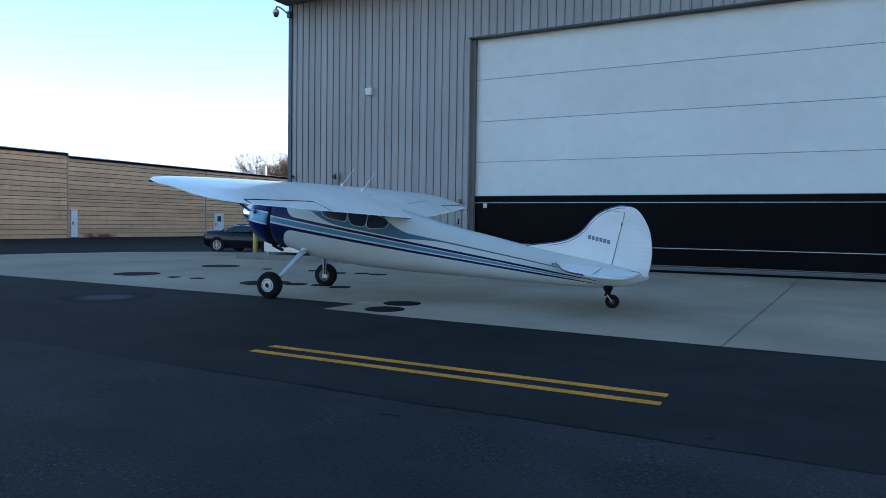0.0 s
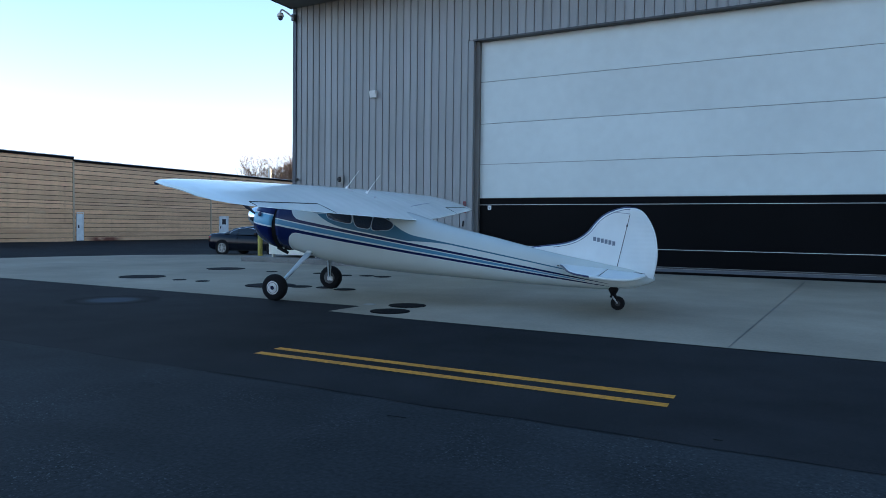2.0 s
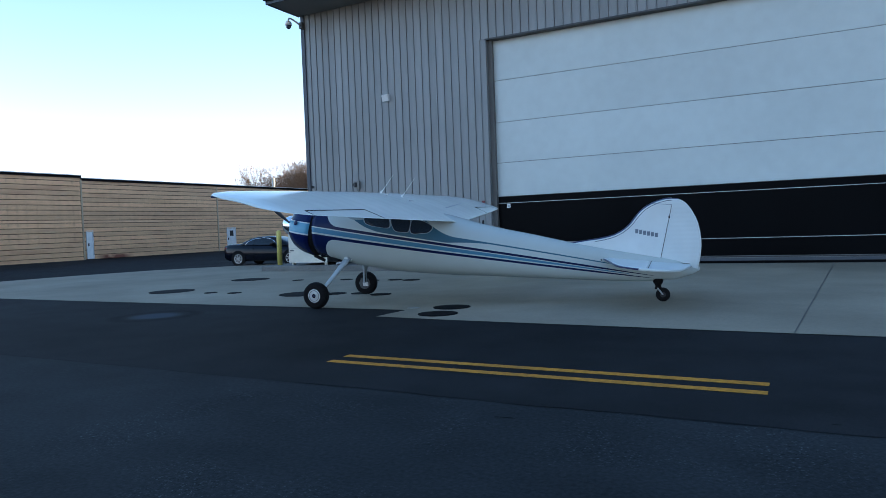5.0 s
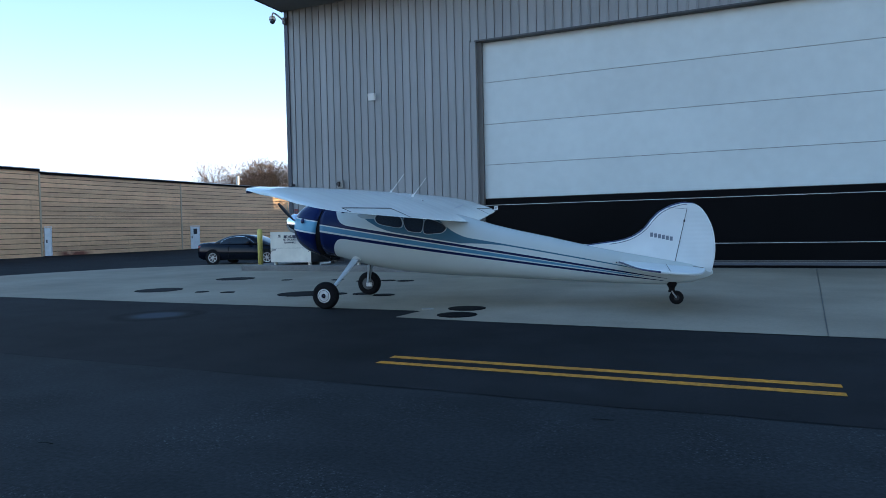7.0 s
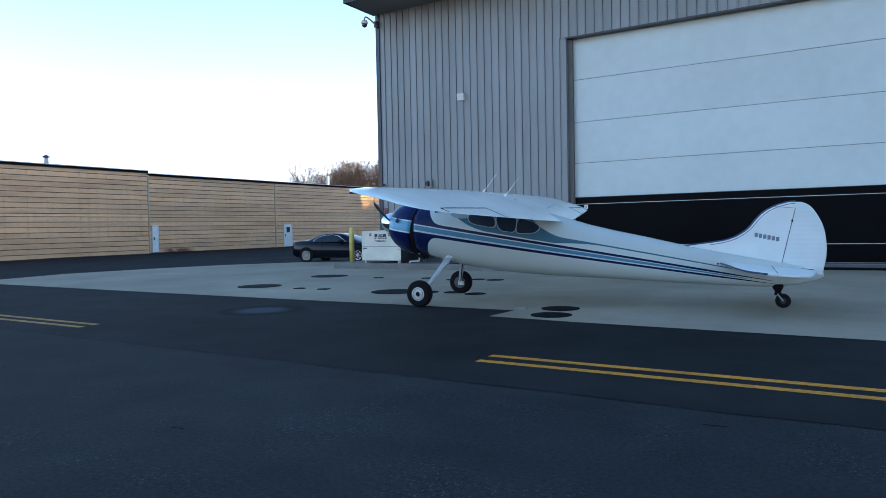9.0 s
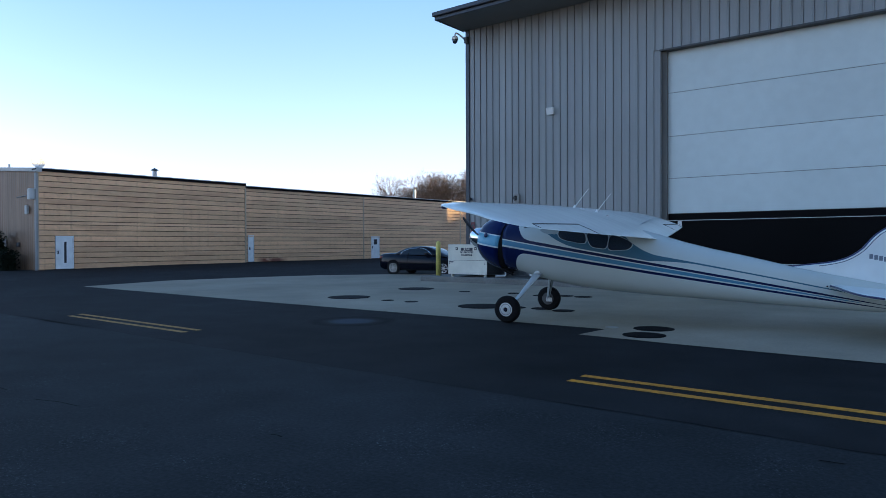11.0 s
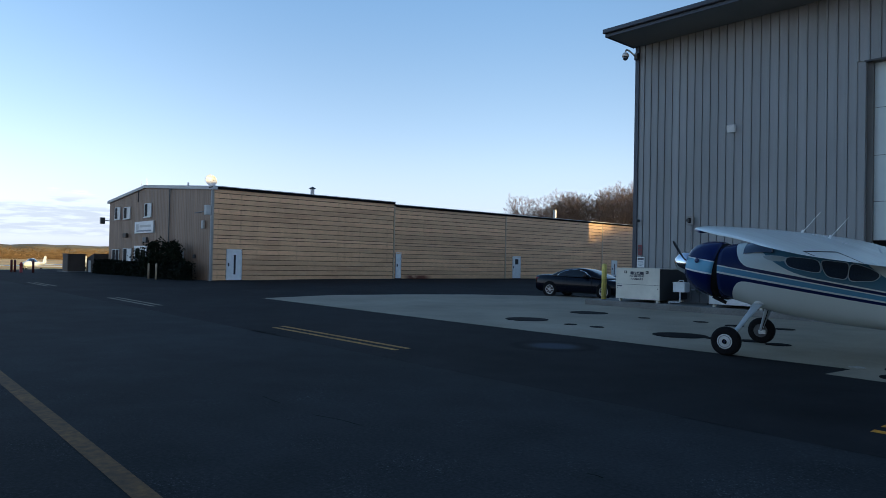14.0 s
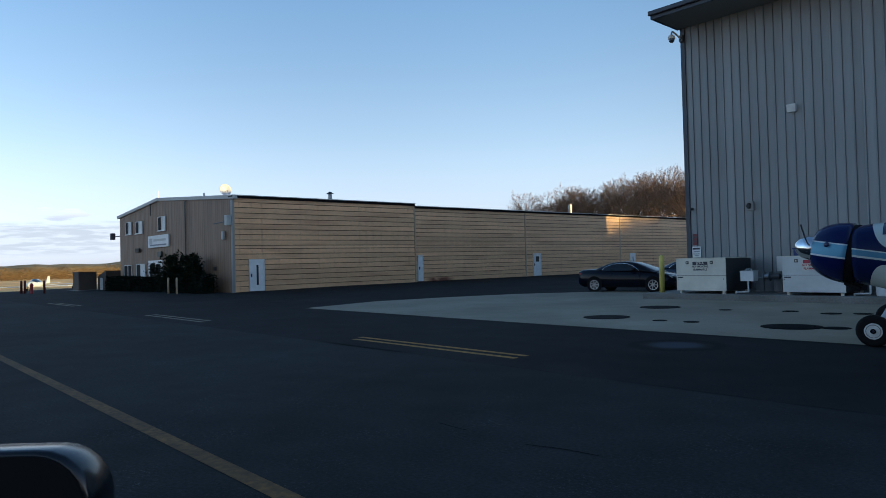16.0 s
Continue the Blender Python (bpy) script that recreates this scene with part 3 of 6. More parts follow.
def tan_building():
    wall = thing("wall_tan", "tan lap-sided long wall of a low hangar", "wall", kind="structure")
    ang = math.degrees(math.atan(0.0172))
    spans = ((-7.0, 6.65, 5.77, 0.1), (6.65, 18.4, 5.6, 0.2), (18.4, 31.9, 5.6, 0.2), (31.9, 46.0, 5.6, 0.2))
    doors = ((-6.08, -5.09), (6.85, 7.35), (19.32, 20.3), (33.45, 34.4))
    base = pose(tan_x(0), 0, 0, 0, 0, -ang)
    wall.matrix_basis = base
    for y0, y1, top, bot in spans:
        part("wall_core", a_box(-0.3, -0.06, y0, y1, -0.3, top), "tan_back", wall, "board backing darkened for dirt and shade in the gaps")
        full = (top - bot - 0.2) / 17
        rows = [full] * 8 + [0.2] + [full] * 9   # the sheets lap at mid height
        cache = {}
        for i, h in enumerate(rows):
            z0 = bot + sum(rows[:i])
            gaps = [d for d in doors if y0 < d[0] < y1 and z0 < 1.95]
            cuts = [y0 + 0.02]
            for d in gaps:
                cuts += [d[0] - 0.03, d[1] + 0.03]
            cuts.append(y1 - 0.02)
            for a, b in zip(cuts[::2], cuts[1::2]):
                key = (round(a, 2), round(b, 2), i == 0 and y0 == 6.65, h)
                if key not in cache:
                    bm = bmesh.new()
                    prof = ((-0.055, 0.036), (0.036, 0.028), (0.043, 0.04), (0.004, h), (-0.055, h))
                    pa = [bm.verts.new((x, a, z)) for x, z in prof]
                    pb = [bm.verts.new((x, b, z)) for x, z in prof]
                    bm.faces.new(pa)
                    bm.faces.new(pb)
                    for j in range(5):
                        bm.faces.new((pa[j], pa[(j + 1) % 5], pb[(j + 1) % 5], pb[j]))
                    cache[key] = finish(bm, "siding_board", "tan_rust" if key[2] else "tan_siding")
                ob = new("siding_board", cache[key])
                ob.location = (0, 0, z0)
                ob.parent = wall
        part("edge_trim", a_box(-0.03, 0.05, y0 - 0.06, y0 + 0.06, bot, top), "tan_trim", wall, "pale vertical downspout trim")
        part("roof_edge", a_box(-0.5, 0.12, y0 + (0.0 if y0 > 0 else -0.1), y1, top, top + 0.07), "roof_dark", wall, "black roof edge")
        part("roof_cap", a_box(-0.48, 0.17, y0 + (0.0 if y0 > 0 else -0.1), y1, top + 0.072, top + 0.12), "roof_light", wall, "pale metal roof cap")
        part("gutter", a_box(0.035, 0.1, y0 + 0.08, y1, top - 0.07, top - 0.004), "roof_dark", wall, "black gutter")
    # gable front
    front = thing("wall_gable", "grey-tan ribbed metal gable front of the low building", "wall", kind="structure")
    fx0, fx1, peak = -46.5, -24.92, -37.4
    Y = -6.95

    def top_z(x):
        return 6.58 - (abs(x - peak) / (fx1 - peak)) * 0.92 if x > peak else 6.58 - (peak - x) / (peak - fx0) * 0.7

    n = 73
    w = (fx1 - fx0) / n
    core = bmesh.new()
    lo = [core.verts.new((x, yy, zz)) for yy in (Y + 0.03, Y + 0.3) for x, zz in ((fx0, -0.3), (fx1, -0.3), (fx1, top_z(fx1)), (peak, top_z(peak)), (fx0, top_z(fx0)))]
    core.faces.new(lo[:5])
    core.faces.new(lo[5:])
    for i in range(5):
        core.faces.new((lo[i], lo[(i + 1) % 5], lo[5 + (i + 1) % 5], lo[5 + i]))
    part("wall_core", core, "tan_panel", front)
    for i in range(n):
        x0 = fx0 + i * w
        x1 = x0 + w
        bm = bmesh.new()
        prof = ((0.0, 0.0), (0.03, -0.014), (0.08, -0.014), (0.11, 0.0), (w, 0.0), (w, 0.03), (0, 0.03))
        pa = [bm.verts.new((x0 + x, Y + y, -0.1)) for x, y in prof]
        pb = [bm.verts.new((x0 + x, Y + y, top_z(x0 + x) - 0.01)) for x, y in prof]
        for j in range(len(prof)):
            bm.faces.new((pa[j], pa[(j + 1) % len(prof)], pb[(j + 1) % len(prof)], pb[j]))
        part("metal_panel", bm, "tan_panel", front)
    for xa, xb in ((fx0 - 0.3, peak), (peak, fx1 + 0.3)):
        za = top_z(max(xa, fx0)) - (0.02 if xa < fx0 else 0)
        zb = top_z(min(xb, fx1)) - (0.02 if xb > fx1 else 0)
        bm = bmesh.new()
        vs = []
        for yy in (Y - 0.14, Y + 0.1):
            for x, z in ((xa, za), (xb, zb), (xb, zb + 0.22), (xa, za + 0.22)):
                vs.append(bm.verts.new((x, yy, z)))
        bm.faces.new(vs[:4])
        bm.faces.new(vs[4:])
        for i in range(4):
            bm.faces.new((vs[i], vs[(i + 1) % 4], vs[4 + (i + 1) % 4], vs[4 + i]))
        part("rake_trim", bm, "roof_light", front, "pale grey rake trim")
    part("downspout", a_box(fx1 - 0.1, fx1 + 0.1, Y - 0.16, Y - 0.045, 0.05, 5.6), "downspout_grey", front, "grey corner downspout")
    roof = thing("roof_low", "low-pitched dark roof of the tan building", "roof", kind="structure")
    bm = bmesh.new()
    vs = []
    for yy in (Y + 0.1, 46.0):
        for x, z in ((fx0, top_z(fx0)), (peak, top_z(peak)), (fx1 - 0.25, top_z(fx1) - 0.1), (fx1 - 0.25, top_z(fx1) - 0.3), (fx0, top_z(fx0) - 0.3)):
            zz = z if yy < 0 else min(z, 5.5)
            vs.append(bm.verts.new((x + (0.6 if (yy > 0 and x > -26) else 0), yy, zz)))
    bm.faces.new(vs[:5])
    bm.faces.new(vs[5:])
    for i in range(5):
        bm.faces.new((vs[i], vs[(i + 1) % 5], vs[5 + (i + 1) % 5], vs[5 + i]))
    part("roof_sheet", bm, "roof_dark", roof)
    west = thing("wall_west", "plain back wall of the tan building", "wall", kind="structure")
    part("wall_core", a_box(fx0, fx0 + 0.2, Y + 0.31, 46, -0.4, 5.6), "tan_panel", west)
    north = thing("wall_north", "plain end wall of the tan building", "wall", kind="structure")
    part("wall_core", a_box(fx0 + 0.2, -24.4, 45.8, 46, -0.4, 5.5), "tan_panel", north)
    return wall


tan_wall = tan_building()

# unseen wall, added beyond the hangar to end the sun patch on the siding
shade_wall = thing("wall_far", "unseen plain grey wall added to bound the sun patch", "wall", kind="structure")
part("wall_core", a_box(0.0, 0.3, 54.6, 90, 0, 10.4), "grey_metal", shade_wall)


# ---- airplane ----
def fuselage_paint():
    """White body with navy and blue cheat lines, set out along the body's own axes."""
    m = bpy.data.materials.new("airplane_paint")
    m.use_nodes = True
    n, l = m.node_tree.nodes, m.node_tree.links
    b = n["Principled BSDF"]
    b.inputs["Roughness"].default_value, b.inputs["Specular IOR Level"].default_value = 0.22, 0.12
    co = n.new("ShaderNodeTexCoord")
    sp = n.new("ShaderNodeSeparateXYZ")
    l.new(co.outputs["Object"], sp.inputs[0])
    U, Z = sp.outputs["X"], sp.outputs["Z"]

    def op(kind, a, c=None, d=None):
        x = n.new("ShaderNodeMath")
        x.operation = kind
        for s, val in zip(x.inputs, (a, c, d)):
            if val is None:
                continue
            if isinstance(val, (int, float)):
                s.default_value = val
            else:
                l.new(val, s)
        return x.outputs[0]

    def line(c0, c1, c2):
        return op("ADD", op("MULTIPLY", op("ADD", op("MULTIPLY", U, c2), c1), U), c0)

    def below(a, c):
        return op("LESS_THAN", a, c)

    def both(a, c):
        return op("MULTIPLY", a, c)

    up, low, teal = line(1.597, -0.172, -0.0008), line(1.383, -0.157, 0.001), line(1.77, -0.172, -0.003)
    ending = op("POWER", op("MINIMUM", op("MAXIMUM", op("DIVIDE", op("SUBTRACT", 6.35, U), 1.1), 0.0), 1.0), 0.6)
    taper = op("MULTIPLY", op("MAXIMUM", op("SUBTRACT", 1.0, op("MULTIPLY", U, 0.085)), 0.4), ending)
    du, dl, dt = op("SUBTRACT", Z, up), op("SUBTRACT", low, Z), op("SUBTRACT", Z, teal)
    # navy above, sweeping into the upper line
    sweep_u = op("MULTIPLY", op("POWER", op("MAXIMUM", op("DIVIDE", op("SUBTRACT", 0.35, U), 0.45), 0.0), 4.0), 0.5)
    sweep_l = op("MULTIPLY", op("POWER", op("MAXIMUM", op("DIVIDE", op("SUBTRACT", 0.35, U), 0.5), 0.0), 5.0), 0.45)
    w = op("MULTIPLY", taper, 0.031)
    navy_u = both(below(du, op("ADD", w, sweep_u)), below(op("MULTIPLY", w, -1.0), du))
    navy_l = both(below(dl, op("ADD", w, sweep_l)), below(op("MULTIPLY", w, -1.0), dl))
    # navy nose block ahead of the firewall line
    wb = op("MAXIMUM", w, 0.014)
    blue = both(below(du, op("MULTIPLY", wb, -1.7)), below(dl, op("MULTIPLY", wb, -2.1)))
    def ramp(start, end, power):
        return op("POWER", op("MINIMUM", op("MAXIMUM", op("DIVIDE", op("SUBTRACT", end, U), end - start), 0.0), 1.0), power)

    thin = op("MULTIPLY", taper, 0.02)
    top_edge = op("ADD", op("ADD", teal, thin), op("MULTIPLY", ramp(1.75, 2.75, 2.0), 0.6))
    low_edge = op("MAXIMUM", op("SUBTRACT", op("SUBTRACT", teal, thin), op("MULTIPLY", ramp(1.6, 3.4, 1.5), 0.3)),
                  op("ADD", op("ADD", up, op("MULTIPLY", w, 1.9)), op("MULTIPLY", ramp(0.3, 1.3, 2.2), 0.4)))
    teal_l = both(below(Z, top_edge), below(low_edge, Z))
    teal_l = both(teal_l, below(0.42, U))
    gate = below(U, 6.4)

    def mix(fac, a, colour):
        x = n.new("ShaderNodeMix")
        x.data_type = "RGBA"
        l.new(fac, x.inputs[0])
        if isinstance(a, tuple):
            x.inputs[6].default_value = (*a, 1)
        else:
            l.new(a, x.inputs[6])
        x.inputs[7].default_value = (*colour, 1)
        return x.outputs[2]

    t = n.new("ShaderNodeTexNoise")
    t.inputs["Scale"].default_value, t.inputs["Detail"].default_value = 1.6, 5
    l.new(co.outputs["Object"], t.inputs["Vector"])
    dirty = n.new("ShaderNodeMapRange")
    dirty.inputs["From Min"].default_value, dirty.inputs["From Max"].default_value = 0.35, 0.75
    dirty.inputs["To Min"].default_value, dirty.inputs["To Max"].default_value = 0.0, 0.25
    l.new(t.outputs["Fac"], dirty.inputs["Value"])
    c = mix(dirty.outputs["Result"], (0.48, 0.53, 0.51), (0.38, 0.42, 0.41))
    c = mix(both(teal_l, gate), c, (0.06, 0.135, 0.19))
    c = mix(both(blue, below(U, 5.9)), c, (0.08, 0.21, 0.325))
    c = mix(both(navy_u, gate), c, (0.008, 0.014, 0.06))
    c = mix(both(navy_l, gate), c, (0.008, 0.014, 0.06))
    l.new(c, b.inputs["Base Color"])
    return m


def cowl_paint():
    m = bpy.data.materials.new("cowl_paint")
    m.use_nodes = True
    n, l = m.node_tree.nodes, m.node_tree.links
    b = n["Principled BSDF"]
    b.inputs["Roughness"].default_value, b.inputs["Specular IOR Level"].default_value = 0.18, 0.2
    co = n.new("ShaderNodeTexCoord")
    sp = n.new("ShaderNodeSeparateXYZ")
    l.new(co.outputs["Object"], sp.inputs[0])
    h = n.new("ShaderNodeMath")
    h.operation = "MULTIPLY_ADD"
    l.new(sp.outputs["X"], h.inputs[0])
    h.inputs[1].default_value = 0.16
    l.new(sp.outputs["Z"], h.inputs[2])
    r = n.new("ShaderNodeValToRGB")
    r.color_ramp.interpolation = "CONSTANT"
    e = r.color_ramp.elements
    e[0].position, e[0].color = 0.0, (0.006, 0.012, 0.07, 1)
    e[1].position, e[1].color = 0.355, (0.66, 0.7, 0.72, 1)
    for pos, colour in ((0.385, (0.17, 0.4, 0.56, 1)), (0.60, (0.66, 0.7, 0.72, 1)), (0.625, (0.006, 0.012, 0.07, 1))):
        x = e.new(pos)
        x.color = colour
    s = n.new("ShaderNodeMapRange")
    s.inputs["From Min"].default_value, s.inputs["From Max"].default_value = 1.0, 2.0
    l.new(h.outputs[0], s.inputs["Value"])
    l.new(s.outputs["Result"], r.inputs["Fac"])
    l.new(r.outputs["Color"], b.inputs["Base Color"])
    return m


def skin_wave(m, direction, scale, strength):
    """Shallow waves of the skin over its ribs."""
    n, l = m.node_tree.nodes, m.node_tree.links
    w = n.new("ShaderNodeTexWave")
    w.bands_direction = direction
    w.inputs["Scale"].default_value = scale
    w.inputs["Distortion"].default_value, w.inputs["Detail Scale"].default_value = 0.6, 0.8
    co = n.new("ShaderNodeTexCoord")
    l.new(co.outputs["Object"], w.inputs["Vector"])
    u = n.new("ShaderNodeBump")
    u.inputs["Strength"].default_value, u.inputs["Distance"].default_value = strength, 0.01
    l.new(w.outputs["Fac"], u.inputs["Height"])
    l.new(u.outputs["Normal"], n["Principled BSDF"].inputs["Normal"])


M["ribbed_white"] = material("ribbed_white", (0.65, 0.7, 0.695), 0.38, stain=0.05, stain_size=2)
skin_wave(M["ribbed_white"], "Z", 4.0, 0.14)
M["airplane_paint"], M["cowl_paint"] = fuselage_paint(), cowl_paint()
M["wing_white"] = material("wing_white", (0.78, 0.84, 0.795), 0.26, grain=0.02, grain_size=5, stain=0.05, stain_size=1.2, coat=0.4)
skin_wave(M["wing_white"], "Y", 0.82, 0.12)
M["airplane_white"] = material("airplane_white", (0.69, 0.735, 0.73), 0.33, grain=0.02, grain_size=5, stain=0.05, stain_size=1.2, coat=0.3)
M["leg_grey"] = material("leg_grey", (0.4, 0.45, 0.48), 0.4, stain=0.1, stain_size=4)
M["navy"] = material("navy", (0.008, 0.015, 0.08), 0.3, coat=0.4)
M["frame_pale"] = material("frame_pale", (0.34, 0.39, 0.41), 0.4)
M["hub_silver"] = material("hub_silver", (0.58, 0.59, 0.58), 0.45, 0.15, stain=0.2, stain_size=9)
M["black_gap"] = material("black_gap", (0.006, 0.006, 0.007), 0.75, spec=0.15)
M["rubber"] = material("rubber", (0.008, 0.008, 0.009), 0.8, grain=0.3, grain_size=20, spec=0.15)
M["dark_glass"] = material("dark_glass", (0.01, 0.02, 0.042), 0.05, coat=1.0, spec=0.6)
M["pale_glass"] = material("pale_glass", (0.3, 0.34, 0.33), 0.1, coat=0.5)
M["chrome"] = material("chrome", (0.75, 0.77, 0.8), 0.12, 1.0)
M["steel"] = material("steel", (0.4, 0.41, 0.42), 0.4, 0.8, stain=0.15)
M["prop_grey"] = material("prop_grey", (0.03, 0.03, 0.032), 0.4, 0.3)
M["text_grey"] = material("text_grey", (0.16, 0.19, 0.23), 0.5)
M["box_dark"] = material("box_dark", (0.03, 0.03, 0.032), 0.5, 0.3)
M["box_grey_dark"] = material("box_grey_dark", (0.09, 0.092, 0.095), 0.45, 0.5, stain=0.3, stain_size=8)

FUS = [(-0.36, 2.0, 0.98, 0.56), (-0.1, 2.04, 0.93, 0.58), (0.25, 2.07, 0.83, 0.61), (0.55, 2.06, 0.75, 0.62), (1.0, 2.0, 0.675, 0.62), (1.5, 1.94, 0.61, 0.61),
       (2.0, 1.86, 0.57, 0.58), (2.6, 1.69, 0.53, 0.53), (3.11, 1.53, 0.508, 0.47), (3.6, 1.405, 0.483, 0.415), (4.14, 1.285, 0.455, 0.36), (4.86, 1.11, 0.42, 0.285),
       (5.5, 0.98, 0.388, 0.22), (6.2, 0.85, 0.368, 0.14), (6.7, 0.76, 0.41, 0.085), (7.0, 0.68, 0.5, 0.04), (7.1, 0.62, 0.56, 0.015)]


def section(u):
    for a, b in zip(FUS, FUS[1:]):
        if u <= b[0]:
            t = max(0.0, (u - a[0]) / (b[0] - a[0]))
            return [a[i] + (b[i] - a[i]) * t for i in (1, 2, 3)]
    return list(FUS[-1][1:])


def skin(u, z, lift=0.004):
    """Half width of the body at u, z."""
    top, bot, hw = section(u)
    c, h = (top + bot) / 2, (top - bot) / 2
    k = min(0.999, abs((z - c) / h))
    return hw * (1 - k ** 2.3) ** (1 / 2.3) + lift


def plate(outline, half, axis="y", edge=0.03):
    """A thin plate with a softened edge from a closed outline in two axes: (u, z) for y, (u, n) for z."""
    pts = [Vector(p) for p in outline]
    n = len(pts)
    area = sum(pts[i].x * pts[(i + 1) % n].y - pts[(i + 1) % n].x * pts[i].y for i in range(n))
    inset = []
    for i in range(n):
        d0, d1 = (pts[i] - pts[i - 1]).normalized(), (pts[(i + 1) % n] - pts[i]).normalized()
        t = (d0 + d1).normalized()
        q = Vector((-t.y, t.x)) * (1 if area > 0 else -1)
        inset.append(pts[i] + q * edge)

    def ring(ps, d):
        return [(p.x, d, p.y) if axis == "y" else (p.x, p.y, d) for p in ps]
    half_in = [a.lerp(b, 0.35) for a, b in zip(pts, inset)]
    return loft([ring(inset, -half), ring(half_in, -half * 0.7), ring(pts, 0), ring(half_in, half * 0.7), ring(inset, half)])


def airplane(at):
    plane = thing("airplane", "white tailwheel airplane with navy and blue stripes, parked on the apron", "airplane", at)
    seg = 48
    rings = []
    us = [f[0] for f in FUS]
    fine = sorted(set(us + [a + (b - a) * k / 3 for a, b in zip(us, us[1:]) for k in (1, 2)]))
    tops, bots, hws = [], [], []
    for u in fine:
        top, bot, hw = section(u)
        c, h = (top + bot) / 2, (top - bot) / 2
        ring = []
        for i in range(seg):
            a = 2 * math.pi * i / seg
            s, co = math.sin(a), math.cos(a)
            e = 2 / 2.3
            ring.append((u, hw * math.copysign(abs(co) ** e, co), c + h * math.copysign(abs(s) ** e, s)))
        rings.append(ring)
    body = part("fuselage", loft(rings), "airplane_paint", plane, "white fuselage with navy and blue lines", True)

    # engine cowl on a tilted axis
    tilt = pose(-0.36, 0, 1.5, 0, -90 + 10.5, 0)
    cowl = lathe([(0.5, 0.1), (0.55, 0.1), (0.548, 0.2), (0.532, 0.32), (0.495, 0.45), (0.435, 0.57), (0.37, 0.65), (0.325, 0.69), (0.295, 0.68), (0.28, 0.62)], seg=40, turn=tilt)
    part("cowling", cowl, "cowl_paint", plane, "navy radial engine cowl with light blue band", True)
    part("cowl_gap", lathe([(0.5, -0.06), (0.525, -0.03), (0.535, 0.02), (0.53, 0.099), (0.4, 0.12)], seg=36, turn=tilt), "black_gap", plane, "dark cowl flap gap")
    part("spinner", lathe([(0.225, 0.64), (0.225, 0.76), (0.2, 0.88), (0.15, 0.96), (0.085, 1.015), (0.015, 1.035)], seg=24, turn=tilt), "chrome", plane, "polished metal spinner", True)
    part("engine_front", lathe([(0.29, 0.58), (0.27, 0.63), (0.12, 0.65), (0.1, 0.7)], seg=24, turn=tilt), "black_gap", plane)
    for s in (0, 180):
        bm = bmesh.new()
        rr = []
        for r, w, tw in ((0.12, 0.04, 60), (0.3, 0.058, 40), (0.55, 0.065, 28), (0.8, 0.058, 20), (0.95, 0.042, 16), (1.0, 0.02, 15)):
            m = pose(0, 0, 0, 0, 0, 0) @ Matrix.Rotation(radians(tw), 4, "X")
            rr.append([Vector((r, 0, 0)) + m @ Vector((0, w * math.cos(2 * math.pi * i / 8), 0.012 * math.sin(2 * math.pi * i / 8))) for i in range(8)])
        turn = tilt @ pose(0, 0, 0.8, 0, 0, 115 + s)
        part("propeller_blade", loft([[turn @ p for p in ring] for ring in rr]), "prop_grey", plane, "dark grey propeller blade", True)
    bm = rod(a_box(-0.44, -0.26, -0.12, 0.12, 0.94, 1.04, 0.03), (-0.55, -0.16, 0.99), (-0.3, -0.19, 0.89), 0.036, 0.036, 10)
    part("exhaust", bm, "black_gap", plane, "sooty exhaust and oil cooler under the cowl")
    # small raised latches on the cowl
    for z in (1.7,):
        part("cowl_blister", lathe([(0.05, 0), (0.045, 0.015), (0.015, 0.03)], seg=12, turn=pose(-0.75, -0.52, z, 80, 0, -14)), "navy", plane, "", True)

    # side windows and windscreen
    def side_window(outline, mat, label):
        for side in (-1, 1):
            pts = curve_points([Vector(p) for p in outline], 4, True)
            c = sum(pts, Vector((0, 0))) / len(pts)
            rings = []
            for s, lift in ((1.02, -0.03), (1.02, 0.004), (0.66, 0.004), (0.33, 0.004), (0.05, 0.004)):
                rings.append([(p.x, side * skin(p.x, p.y, lift), p.y) for p in (c + (q - c) * s for q in pts)])
            w = part("window", loft(rings), mat, plane, label)
            ring0 = [(p.x, side * skin(p.x, p.y, 0.0), p.y) for p in (c + (q - c) * 1.1 for q in pts)]
            ring1 = [(p.x, side * skin(p.x, p.y, 0.006), p.y) for p in (c + (q - c) * 1.085 for q in pts)]
            ring2 = [(p.x, side * skin(p.x, p.y, 0.006), p.y) for p in (c + (q - c) * 1.015 for q in pts)]
            part("window_frame", loft([ring0, ring1, ring2], close_ends=False), "frame_pale", w)

    side_window([(0.47, 1.8), (0.62, 1.81), (0.82, 1.78), (0.8, 1.72), (0.62, 1.72), (0.52, 1.75)], "pale_glass", "slim pale side windscreen pane")
    side_window([(0.86, 1.77), (1.1, 1.77), (1.34, 1.72), (1.38, 1.54), (1.14, 1.56), (0.9, 1.63)], "dark_glass", "dark cabin window")
    side_window([(1.42, 1.71), (1.62, 1.71), (1.8, 1.67), (1.79, 1.45), (1.65, 1.44), (1.5, 1.49)], "dark_glass", "dark cabin window")
    side_window([(1.86, 1.66), (2.05, 1.63), (2.25, 1.52), (2.2, 1.42), (2.05, 1.4), (1.85, 1.42)], "dark_glass", "dark rear cabin window")
    ws = []
